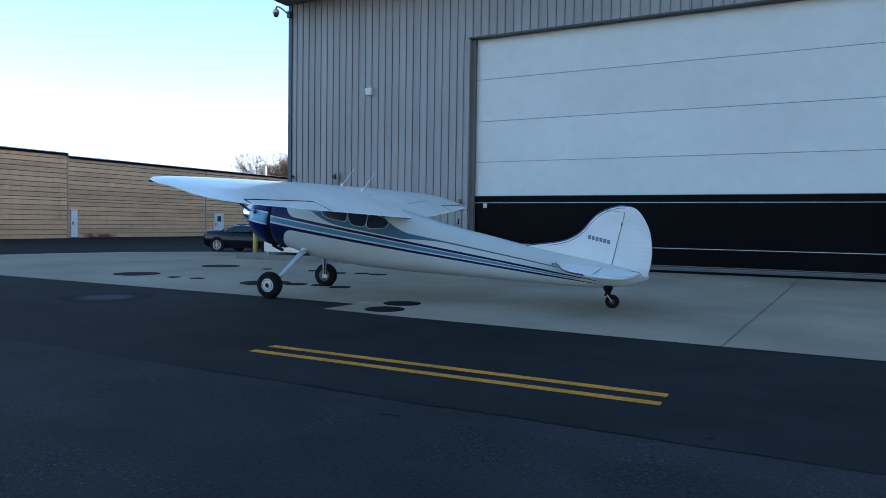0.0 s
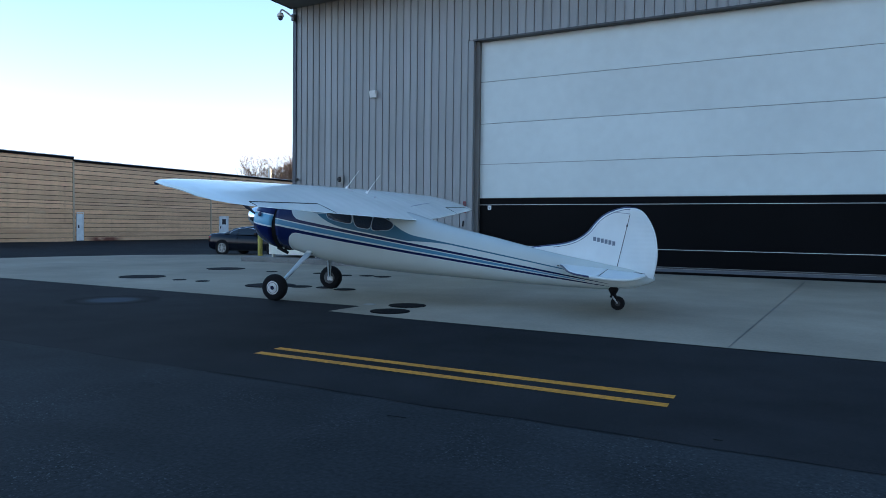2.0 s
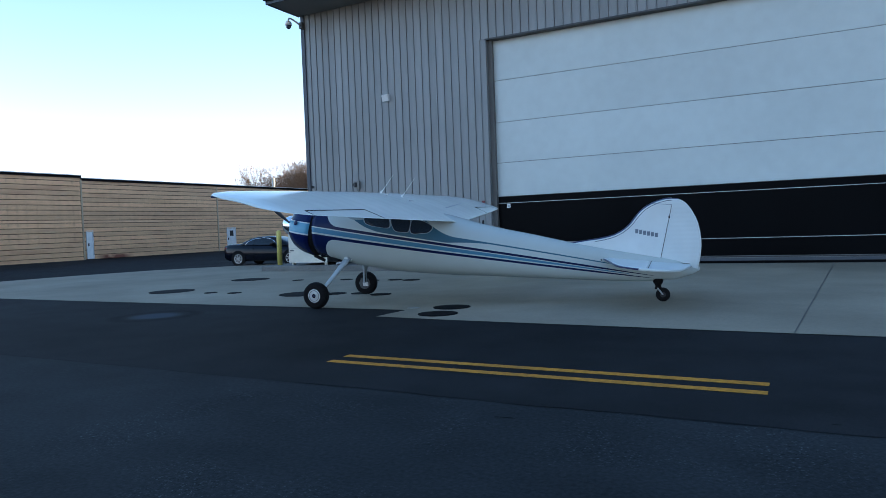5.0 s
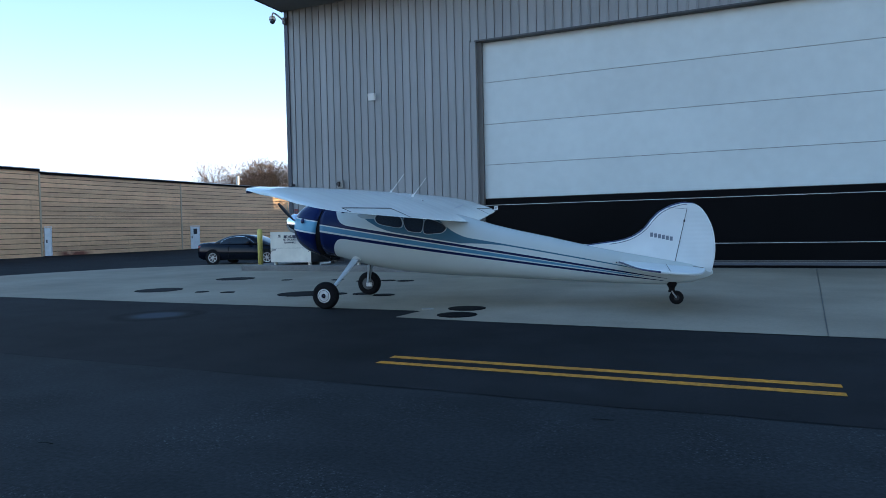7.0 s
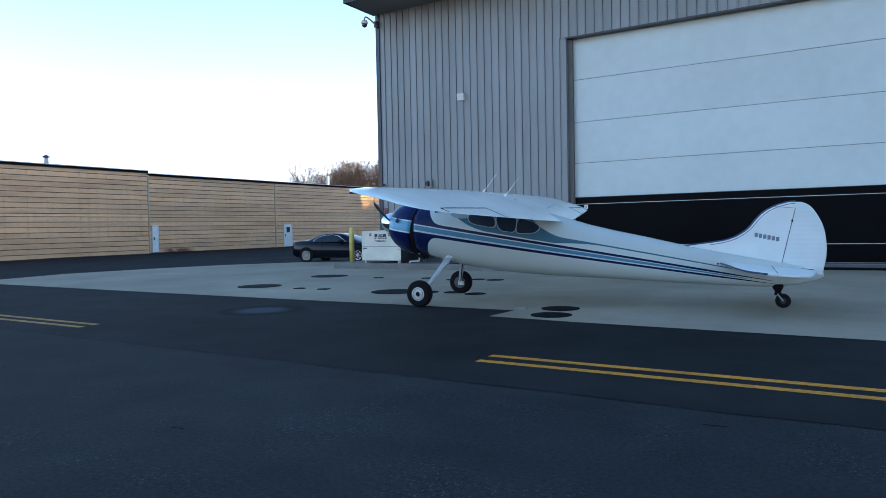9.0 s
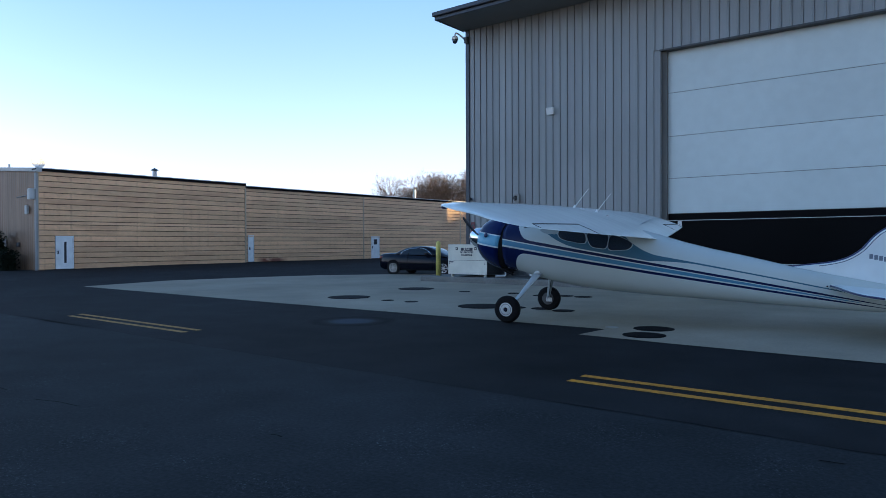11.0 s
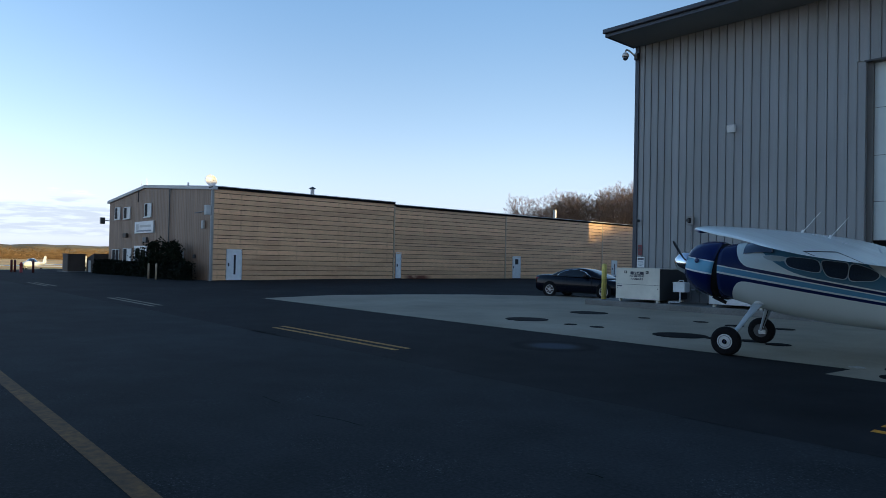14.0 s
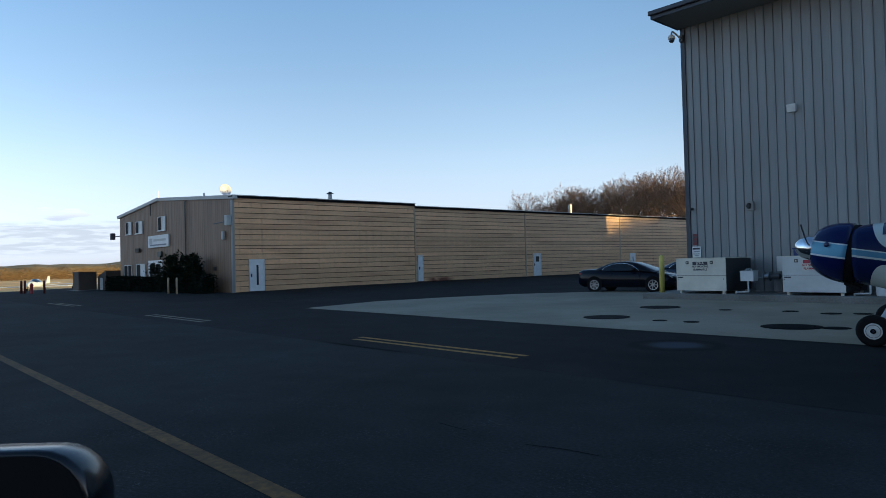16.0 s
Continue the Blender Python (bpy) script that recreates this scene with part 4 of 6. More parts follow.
    for u, z0 in ((0.1, 1.9), (0.3, 1.95), (0.5, 2.0), (0.62, 2.05)):
        top, bot, hw = section(u)
        c, h = (top + bot) / 2, (top - bot) / 2
        row = []
        for i in range(13):
            a = radians(35 + 110 * i / 12)
            s, co = math.sin(a), math.cos(a)
            e = 2 / 2.3
            row.append((u, (hw + 0.006) * math.copysign(abs(co) ** e, co), c + (h + 0.006 + 0.09 * smooth01((u - 0.05) / 0.4)) * abs(s) ** e))
        ws.append(row)
    part("windscreen", loft(ws, close_ends=False, closed=False), "dark_glass", plane, "dark curved windscreen", True)

    # wing
    def chord_z(u, n):
        return 1.595 + 0.262 * (2.65 - u) + 0.02 * abs(n)

    stations = [(0.0, 0.5, 2.68, 0.145), (0.6, 0.54, 2.66, 0.145), (1.6, 0.6, 2.56, 0.14), (3.3, 0.7, 2.38, 0.12), (4.5, 0.78, 2.24, 0.1), (4.95, 0.83, 2.17, 0.085),
                (5.25, 0.9, 2.08, 0.065), (5.43, 1.02, 1.95, 0.045), (5.52, 1.25, 1.75, 0.025)]
    foil = []
    for k in range(13):
        x = 0.5 * (1 + math.cos(math.pi * k / 12))
        foil.append((x, 1))
    for k in range(1, 12):
        x = 0.5 * (1 - math.cos(math.pi * k / 12))
        foil.append((x, -1))
    def wing_ring(n, le, te, th):
        out = []
        for x, s in foil:
            yt = th / 0.2 * (0.2969 * math.sqrt(x) - 0.126 * x - 0.3516 * x * x + 0.2843 * x ** 3 - 0.1036 * x ** 4)
            camber = 0.025 * 4 * x * (1 - x)
            u = le + (te - le) * x
            out.append((u, n, chord_z(u, n) + (te - le) * (camber + s * yt * (1.1 if s > 0 else 0.75))))
        return out
    rings = [wing_ring(-n, a, b, t) for n, a, b, t in reversed(stations)] + [wing_ring(n, a, b, t) for n, a, b, t in stations[1:]]
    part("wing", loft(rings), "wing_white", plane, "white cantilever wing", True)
    for side in (-1, 1):
        edge = [(a + 0.012, side * n, chord_z(a, n) - 0.03 * (b - a) / 2) for n, a, b, t in stations[1:8]]
        part("edge_stripe", sweep(curve_points(edge, 5), 0.014, 8), "navy", plane, "navy wing leading edge stripe", True)

    def top_at(u, n):
        le = np.interp(abs(n), [s[0] for s in stations], [s[1] for s in stations])
        te = np.interp(abs(n), [s[0] for s in stations], [s[2] for s in stations])
        th = np.interp(abs(n), [s[0] for s in stations], [s[3] for s in stations])
        x = min(1.0, max(0.0, (u - le) / (te - le)))
        yt = th / 0.2 * (0.2969 * math.sqrt(x) - 0.126 * x - 0.3516 * x * x + 0.2843 * x ** 3 - 0.1036 * x ** 4)
        return chord_z(u, n) + (te - le) * (0.1 * x * (1 - x) + yt * 1.1)

    def surface_strip(name, path, width, mat, label=""):
        rows = []
        for i, (u, n) in enumerate(path):
            a, b = path[max(i - 1, 0)], path[min(i + 1, len(path) - 1)]
            d = Vector((b[0] - a[0], b[1] - a[1])).normalized()
            q = Vector((-d.y, d.x)) * width / 2
            rows.append([(u + q.x * s, n + q.y * s, float(top_at(u + q.x * s, n + q.y * s)) + lift) for s, lift in ((-1, -0.004), (-0.9, 0.005), (0.9, 0.005), (1, -0.004))])
        part(name, loft(rows, closed=False, close_ends=False), mat, plane, label)

    for side in (-1, 1):
        hinge = [(2.085 - 0.005 * k, side * (3.08 + 0.217 * k)) for k in range(9)]
        surface_strip("aileron_gap", hinge, 0.02, "black_gap", "dark aileron hinge line")
        surface_strip("aileron_gap", [(2.085 + 0.052 * k, side * (3.08 - 0.012 * k)) for k in range(7)], 0.018, "black_gap")
        surface_strip("aileron_gap", [(2.045 + 0.02 * k, side * 4.82) for k in range(7)], 0.018, "black_gap")
        if side > 0:
            surface_strip("flap_gap", [(2.12 - 0.03 * k, side * (0.75 + 0.21 * k)) for k in range(10)], 0.012, "text_grey")
    tip = part("tip_lamp", lathe([(0.012, -0.05), (0.016, 0.0), (0.006, 0.05)], seg=10, turn=pose(1.05, -5.4, 2.11, 0, 90, 0)), "navy", plane, "dark wing tip lamp", True)
    part("tip_lamp", lathe([(0.02, -0.05), (0.024, 0.0), (0.01, 0.05)], seg=10, turn=pose(1.0, 5.33, 2.1, 0, 90, 0)), "dark_glass", plane, "wing tip lamp", True)
    for u, n in ((0.98, 0.0), (1.42, 0.05)):
        z = float(top_at(u, n))
        a = part("antenna", a_rod((u, n, z - 0.01), (u + 0.3, n, z + 0.36), 0.008, 0.004, 6), "white_paint", plane, "thin white whip antenna")
        part("antenna_base", a_rod((u, n, z - 0.02), (u + 0.02, n, z + 0.05), 0.03, 0.015, 8), "white_paint", a)
    for u, n in ((1.25, -0.3), (1.3, 0.35), (1.7, -0.15)):
        z = float(top_at(u, n))
        part("fuel_cap", a_rod((u, n, z - 0.01), (u, n, z + 0.02), 0.04, 0.035, 10), "steel", plane, "small fuel filler cap")

    # tail
    fin = [Vector(p) for p in ((4.75, 1.08), (5.1, 1.13), (5.47, 1.18), (5.72, 1.26), (5.92, 1.4), (6.05, 1.56), (6.18, 1.69), (6.36, 1.79), (6.55, 1.845), (6.66, 1.85))]
    lead = curve_points(fin, 4)
    outline = lead + [Vector((6.67, 1.72)), Vector((6.56, 1.25)), Vector((6.44, 0.72)), Vector((6.0, 0.78)), Vector((5.4, 0.9)), Vector((4.9, 1.0))]
    fin_ob = part("fin", plate(outline, 0.045, edge=0.014), "airplane_white", plane, "white fin with navy leading edge")
    inset_line = []
    for i in range(6, len(lead)):
        d = (lead[min(i + 1, len(lead) - 1)] - lead[i - 1]).normalized()
        inset_line.append(lead[i] + Vector((d.y, -d.x)) * 0.034)
    part("edge_stripe", sweep([(p.x, 0, p.y - 0.006) for p in lead], 0.025), "navy", fin_ob, "navy leading edge stripe", True)
    for side in (-1, 1):
        part("edge_stripe", sweep([(q.x, side * 0.043, q.y) for q in inset_line], 0.006, 6), "navy", fin_ob, "", True)
    rud = curve_points([Vector(p) for p in ((6.6, 1.848), (6.7, 1.845), (6.79, 1.83), (6.9, 1.76), (7.01, 1.6), (7.1, 1.38), (7.14, 1.1), (7.13, 0.85), (7.07, 0.58))], 5)
    rud += [Vector((6.8, 0.62)), Vector((6.39, 0.68)), Vector((6.5, 1.25)), Vector((6.6, 1.72))]
    rudder = part("rudder", plate(rud, 0.041, edge=0.02), "ribbed_white", plane, "white ribbed rudder")
    part("edge_stripe", sweep([(p.x, 0, p.y) for p in rud[:11]], 0.011, 6), "navy", rudder, "thin navy edge line", True)
    for side in (-1, 1):
        part("hinge_line", a_rod((6.44, side * 0.043, 0.74), (6.66, side * 0.043, 1.735), 0.0045, 0.0045, 6), "black_gap", fin_ob, "dark rudder hinge line")
        part("hinge_line", a_rod((6.34, side * 0.043, 1.775), (6.66, side * 0.043, 1.74), 0.005, 0.005, 6), "text_grey", fin_ob)
        part("hinge", a_box(6.6, 6.625, side * 0.043 - 0.006, side * 0.043 + 0.006, 1.5, 1.545), "black_gap", fin_ob, "small dark hinge")
    # the registration as plain bars
    for side in (-1, 1):
        for k in range(6):
            u = 6.02 + 0.068 * k
            z = 1.285 - 0.0155 * k
            part("marking_bar", a_box(u, u + 0.052, side * 0.045 - 0.003, side * 0.045 + 0.003, z - 0.038, z + 0.038), "text_grey", fin_ob, "grey marking bar" if k == 0 else "")
    for side in (-1, 1):
        st = curve_points([Vector(p) for p in ((5.55, 0.03 * side), (5.72, 0.5 * side), (5.88, 1.1 * side), (6.05, 1.45 * side), (6.3, 1.58 * side))], 4)
        le = list(st)
        st += [Vector((6.44, 1.58 * side)), Vector((6.44, 0.05 * side))]
        stab = part("stabilizer", plate(st, 0.03, "z", edge=0.03), "airplane_white", plane, "white tailplane with navy leading edge")
        stab.matrix_basis = pose(-0.13, 0, 0.735 + 0.6, 0, 0, 0) @ pose(0, 0, 0, 0, 5.5, 0)
        part("edge_stripe", sweep([(p.x + 0.006, p.y, 0.0) for p in le], 0.016, 8), "navy", stab, "navy leading edge stripe", True)
        part("hinge_line", a_rod((6.45, 0.08 * side, 0.024), (6.45, 1.5 * side, 0.024), 0.0045, 0.0045, 6), "black_gap", stab, "dark elevator hinge line")
        el = curve_points([Vector(p) for p in ((6.4, 1.585 * side), (6.7, 1.55 * side), (6.92, 1.3 * side), (7.04, 0.8 * side), (7.12, 0.2 * side))], 4)
        el += [Vector((6.95, 0.045 * side)), Vector((6.4, 0.04 * side))]
        e = part("elevator", plate(el, 0.022, "z", edge=0.02), "ribbed_white", plane, "white ribbed elevator")
        e.matrix_basis = stab.matrix_basis
        part("root_gap", a_rod((6.46, 0.048 * side, 0.026), (7.1, 0.06 * side, 0.022), 0.0045, 0.004, 6), "black_gap", stab, "dark gap beside the rudder")

    part("trim_bracket", a_box(5.74, 5.82, -0.235, -0.2, 0.735, 0.785, 0.008), "black_gap", plane, "small dark trim bracket")
    part("grab_knob", a_rod((5.42, -0.225, 0.79), (5.42, -0.25, 0.79), 0.014, 0.014, 8), "black_gap", plane)
    # landing gear
    for side in (-1, 1):
        rings = []
        for t, w in ((0.0, 0.1), (0.2, 0.076), (0.6, 0.05), (0.9, 0.04), (1.0, 0.036)):
            c = Vector((0.36 - 0.34 * t, side * (0.4 + 0.62 * t), 0.93 - 0.63 * t))
            rings.append([c + Vector((w * math.cos(a), side * 0.012 * math.sin(a), 0.018 * math.sin(a))) for a in (2 * math.pi * i / 12 for i in range(12))])
        part("gear_leg", loft(rings), "leg_grey", plane, "pale grey tapered spring gear leg", True)
        part("gear_fairing", lathe([(0.09, -0.03), (0.085, -0.012), (0.06, -0.004)], seg=16, turn=pose(0.36, side * 0.4, 0.93, side * 35, 0, 0)), "airplane_white", plane, "", True)
        turn = pose(0, side * 1.13, 0.262, 90, 0, 0)
        wheel = part("wheel", lathe([(0.13, -0.085), (0.2, -0.095), (0.245, -0.075), (0.262, -0.03), (0.262, 0.03), (0.245, 0.075), (0.2, 0.095), (0.13, 0.085)], seg=32, turn=turn), "rubber", plane, "black rubber main tyre", True)
        part("hub", lathe([(0.145, -0.07), (0.13, -0.09), (0.05, -0.095), (0.045, -0.11), (0.045, 0.11), (0.05, 0.095), (0.13, 0.09), (0.145, 0.07)], seg=24, turn=turn), "hub_silver" if side < 0 else "box_grey_dark", wheel, "silver wheel disc" if side < 0 else "bare brake disc")
        part("hub_cap", lathe([(0.018, -0.02), (0.014, 0.02)], seg=12, turn=turn @ pose(0, 0, 0.1 if side < 0 else -0.1)), "navy", wheel, "small blue hub cap")
        if side < 0:
            part("hub_ring", loft([[turn @ Vector((r * math.cos(2 * math.pi * i / 28), r * math.sin(2 * math.pi * i / 28), h)) for i in range(28)] for r, h in ((0.112, 0.088), (0.11, 0.097), (0.1, 0.097), (0.098, 0.088))], close_ends=False), "trim_grey", wheel, "grey ring on the wheel disc")
        else:
            part("brake_caliper", a_box(-0.03, 0.1, side * 1.0, side * 1.05, 0.2, 0.29, 0.012), "hub_silver", wheel, "silver brake caliper")
        part("axle", a_rod((0.02, side * 0.98, 0.3), (0, side * 1.1, 0.262), 0.03, 0.03, 8), "steel", plane)
        part("brake_line", a_rod((0.33, side * 0.43, 0.84), (0.05, side * 0.98, 0.3), 0.008, 0.008, 6), "black_gap", plane)
    turn = pose(6.47, 0, 0.125, 90, 0, 0)
    tw = part("tail_wheel", lathe([(0.05, -0.04), (0.1, -0.045), (0.125, -0.02), (0.125, 0.02), (0.1, 0.045), (0.05, 0.04)], seg=24, turn=turn), "rubber", plane, "small black tail tyre", True)
    part("hub", lathe([(0.05, -0.042), (0.05, 0.042)], seg=16, turn=turn), "box_dark", tw)
    part("tail_fork", a_box(6.33, 6.45, -0.055, 0.055, 0.225, 0.262, 0.012), "black_gap", plane, "black tail wheel fork")
    for s in (-1, 1):
        part("fork_arm", a_rod((6.38, s * 0.055, 0.25), (6.47, s * 0.055, 0.125), 0.014, 0.014, 6), "steel", plane)
    part("tail_spring", lathe([(0.05, 0.24), (0.055, 0.3), (0.085, 0.35), (0.1, 0.42)], seg=10, turn=pose(6.39, 0, 0)), "black_gap", plane, "black sprung tail post")
    return plane


airplane(pose(9.34, -10.64, ground_z(9.34, -10.64) + 0.014, 0, 0, 8.5) @ pose(0, 0, 0, 1.2, 0, 0))


# ---- covers in the apron ----
def cover(x, y, r, lift, label="dark iron tank cover set in the concrete apron"):
    z = ground_z(x, y) + lift
    at = pose(x, y, z)
    c = thing("manhole_cover", label, "manhole cover", at, group="tank covers in the apron")
    part("rim", lathe([(r * 1.0, -0.01), (r * 1.0, 0.006), (r * 0.95, 0.008), (r * 0.93, 0.003), (r * 0.93, -0.01)], seg=36), "cover_iron", c)
    part("lid", lathe([(r * 0.925, -0.01), (r * 0.925, 0.007), (r * 0.9, 0.01), (r * 0.02, 0.012)], seg=36), "cover_iron", c)
    if r > 0.3:
        for k in range(3):
            a = 2.1 * k + 0.4
            part("pick_hole", a_rod((r * 0.7 * math.cos(a), r * 0.7 * math.sin(a), 0.005), (r * 0.7 * math.cos(a), r * 0.7 * math.sin(a), 0.015), 0.03, 0.03, 8), "black_gap", c)


for x, y, r in ((2.71, -9.46, 0.6), (2.15, -5.87, 0.6), (4.34, -9.62, 0.17), (5.13, -9.57, 0.18), (7.34, -9.5, 0.6), (8.15, -9.35, 0.27), (8.8, -9.2, 0.25), (9.43, -9.35, 0.25),
                (12.37, -12.05, 0.35), (12.2, -11.18, 0.35), (4.25, -6.03, 0.175), (5.87, -5.75, 0.2), (6.94, -6.0, 0.24), (7.58, -5.75, 0.22), (8.14, -5.78, 0.25)):
    cover(x, y, r, 0.014)


def ring_plate():
    c = thing("valve_plate", "small worn valve plate flush in the concrete", "valve plate", pose(11.52, -11.42, ground_z(11.5, -11.4) + 0.014))
    part("plate", lathe([(0.12, -0.01), (0.12, 0.006), (0.105, 0.009), (0.01, 0.01)], seg=24), "concrete_light", c)


ring_plate()


def worn_spot(x, y, r):
    """A round worn spot: a sky sheen painted as a pale bluish middle, a darker tarred rim that fades into the asphalt.
    """
    m = material("worn_spot", (0.0168, 0.0176, 0.0188), 0.9, spec=0.1, bump=0.4, bump_size=140)
    n, l = m.node_tree.nodes, m.node_tree.links
    co = n.new("ShaderNodeTexCoord")
    g = n.new("ShaderNodeTexGradient")
    g.gradient_type = "SPHERICAL"
    mp = n.new("ShaderNodeMapping")
    mp.inputs["Location"].default_value = (-x / r, -y / r, 0)
    mp.inputs["Scale"].default_value = (1 / r, 1 / r, 0)
    t = n.new("ShaderNodeTexNoise")
    t.inputs["Scale"].default_value, t.inputs["Detail"].default_value = 2.5, 5
    l.new(co.outputs["Object"], mp.inputs["Vector"])
    l.new(co.outputs["Object"], t.inputs["Vector"])
    l.new(mp.outputs["Vector"], g.inputs["Vector"])
    a = n.new("ShaderNodeMath")
    a.operation = "MULTIPLY_ADD"
    l.new(t.outputs["Fac"], a.inputs[0])
    a.inputs[1].default_value = 0.16
    l.new(g.outputs["Fac"], a.inputs[2])
    c = n.new("ShaderNodeValToRGB")
    e = c.color_ramp.elements
    e[0].position, e[0].color = 0.08, (0.0176, 0.0184, 0.0196, 1)
    e[1].position, e[1].color = 0.72, (0.052, 0.06, 0.078, 1)
    for pos, v in ((0.2, 0.0095), (0.33, 0.0085), (0.48, 0.02)):
        q = e.new(pos)
        q.color = (v, v, v * 1.05, 1)
    l.new(a.outputs[0], c.inputs["Fac"])
    l.new(c.outputs["Color"], n["Principled BSDF"].inputs["Base Color"])
    M["worn_spot"] = m
    pts = [(x + r * math.cos(2 * math.pi * i / 48), y + r * math.sin(2 * math.pi * i / 48)) for i in range(48)]
    patch("pavement", pts, "worn_spot", 0.003, "round worn spot with tarred rim and painted bluish sheen in the asphalt", "asphalt patch")


worn_spot(6.9, -13.42, 0.9)


# ---- hangar wall fittings ----
M["lamp_white"] = material("lamp_white", (0.7, 0.7, 0.68), 0.5, stain=0.1, stain_size=6)
M["box_grey"] = material("box_grey", (0.07, 0.072, 0.076), 0.5, 0.3, stain=0.15, stain_size=5)
M["red_paint"] = material("red_paint", (0.32, 0.03, 0.03), 0.5, stain=0.15, stain_size=4)
M["yellow_paint"] = material("yellow_paint", (0.66, 0.55, 0.13), 0.5, grain=0.1, grain_size=10, stain=0.15, stain_size=2)
M["tank_white"] = material("tank_white", (0.65, 0.62, 0.52), 0.45, grain=0.04, grain_size=6, stain=0.1, stain_size=1.2)
M["tank_steel"] = material("tank_steel", (0.5, 0.52, 0.52), 0.4, 0.15, grain=0.04, grain_size=6, stain=0.12, stain_size=1.0)
M["tank_dark"] = material("tank_dark", (0.028, 0.029, 0.031), 0.5, stain=0.2, stain_size=1)
M["bin_white"] = material("bin_white", (0.66, 0.68, 0.68), 0.45, stain=0.08, stain_size=2)
M["blue_plastic"] = material("blue_plastic", (0.01, 0.03, 0.14), 0.4, stain=0.1)
M["post_red"] = material("post_red", (0.09, 0.014, 0.014), 0.6, stain=0.2, stain_size=4)
M["orange"] = material("orange", (0.55, 0.09, 0.02), 0.5, stain=0.2, stain_size=4)
M["sign_red"] = material("sign_red", (0.35, 0.03, 0.05), 0.5)
M["sign_dull"] = material("sign_dull", (0.16, 0.035, 0.04), 0.6)
M["sign_dark"] = material("sign_dark", (0.03, 0.03, 0.05), 0.5)


def words(name, text, size, mat, parent, at, bold=0.0, label=""):
    """Lettering as a mesh, facing -y, centred."""
    cu = bpy.data.curves.new(name, "FONT")
    cu.body, cu.size, cu.align_x, cu.align_y, cu.extrude, cu.offset = text, size, "CENTER", "CENTER", 0.003, bold
    tmp = new("lettering_tmp", cu)
    dg = bpy.context.evaluated_depsgraph_get()
    me = bpy.data.meshes.new_from_object(tmp.evaluated_get(dg))
    bpy.data.objects.remove(tmp)
    me.materials.clear()
    me.materials.append(M[mat])
    ob = new(name, me)
    ob.parent = parent
    ob.matrix_basis = at @ pose(0, 0, 0, 90, 0, 0)
    if label:
        ob["label"] = label
    return ob


def security_camera():
    c = thing("security_camera", "white dome security camera on a bracket arm at the hangar corner", "camera", pose(0.0, -0.05, 9.95))
    part("bracket", a_box(-0.05, 0.1, -0.14, 0.0, -0.12, 0.14, 0.015), "box_grey", c)
    bm = bmesh.new()
    pts = curve_points([(0.0, -0.12, 0.02), (0.02, -0.45, 0.1), (0.06, -0.8, 0.12), (0.09, -0.93, 0.02), (0.1, -0.95, -0.05)], 4)
    for a, b in zip(pts, pts[1:]):
        rod(bm, a, b, 0.032, 0.032, 8)
    part("arm", bm, "lamp_white", c, "white curved arm", True)
    part("housing", lathe([(0.03, 0.0), (0.1, -0.03), (0.13, -0.1), (0.13, -0.17)], seg=20, turn=pose(0.1, -0.95, -0.03)), "lamp_white", c, "white housing", True)
    part("dome", lathe([(0.115, -0.17), (0.1, -0.25), (0.06, -0.3), (0.01, -0.315)], seg=20, turn=pose(0.1, -0.95, -0.03)), "dark_glass", c, "dark dome", True)


security_camera()


def wall_light(x, z):
    c = thing("wall_light", "white box wall light on grey ribbed cladding", "wall light", pose(x, -0.035, z))
    bm = bmesh.new()
    prof = ((0.0, -0.16), (-0.12, -0.16), (-0.2, 0.1), (-0.17, 0.15), (0.0, 0.16))
    prof = [(y * 0.8, zz * 0.82) for y, zz in prof]
    a = [bm.verts.new((-0.14, y, zz)) for y, zz in prof]
    b = [bm.verts.new((0.14, y, zz)) for y, zz in prof]
    bm.faces.new(a), bm.faces.new(b)
    for i in range(5):
        bm.faces.new((a[i], a[(i + 1) % 5], b[(i + 1) % 5], b[i]))
    part("body", bm, "lamp_white", c)
    part("lens", a_box(-0.11, 0.11, -0.09, -0.02, -0.145, -0.132), "pale_glass", c)


wall_light(3.95, 6.55)


def wall_box(x, z, w, h, d, mat, label, category, extra=True):
    c = thing("wall_box", label, category, pose(x, -0.035, z))
    part("body", a_box(-w / 2, w / 2, -d, 0, -h / 2, h / 2, 0.01), mat, c)
    if extra:
        part("cover_plate", a_box(-w * 0.38, w * 0.1, -d - 0.02, -d, -h * 0.3, h * 0.3, 0.004), "black_gap", c)
        part("knob", a_rod((-w * 0.2, -d - 0.07, 0.0), (-w * 0.2, -d, 0.0), 0.07, 0.06, 12), "box_dark", c, "dark round sounder")
        part("conduit", a_rod((0, -d / 2, -h / 2 - 1.6), (0, -d / 2, -h / 2), 0.012, 0.012, 6), "grey_metal", c)


wall_box(2.44, 3.31, 0.24, 0.32, 0.1, "trim_grey", "grey electrical box with round sounder", "electrical box")
wall_box(0.2, 3.36, 0.1, 0.1, 0.2, "box_grey", "small dark floodlight by the hangar corner", "floodlight", False)


def wall_sign(x, z, w, h, mat, bars, label, name="wall_sign"):
    c = thing(name, label, "sign", pose(x, -0.04, z))
    part("board", a_box(-w / 2, w / 2, -0.012, 0, -h / 2, h / 2, 0.003), mat, c)
    for k, (bz, bw, bh, bm_) in enumerate(bars):
        part("text_bar", a_box(-w * bw / 2, w * bw / 2, -0.016, -0.0125, bz * h - bh * h / 2, bz * h + bh * h / 2), bm_, c)


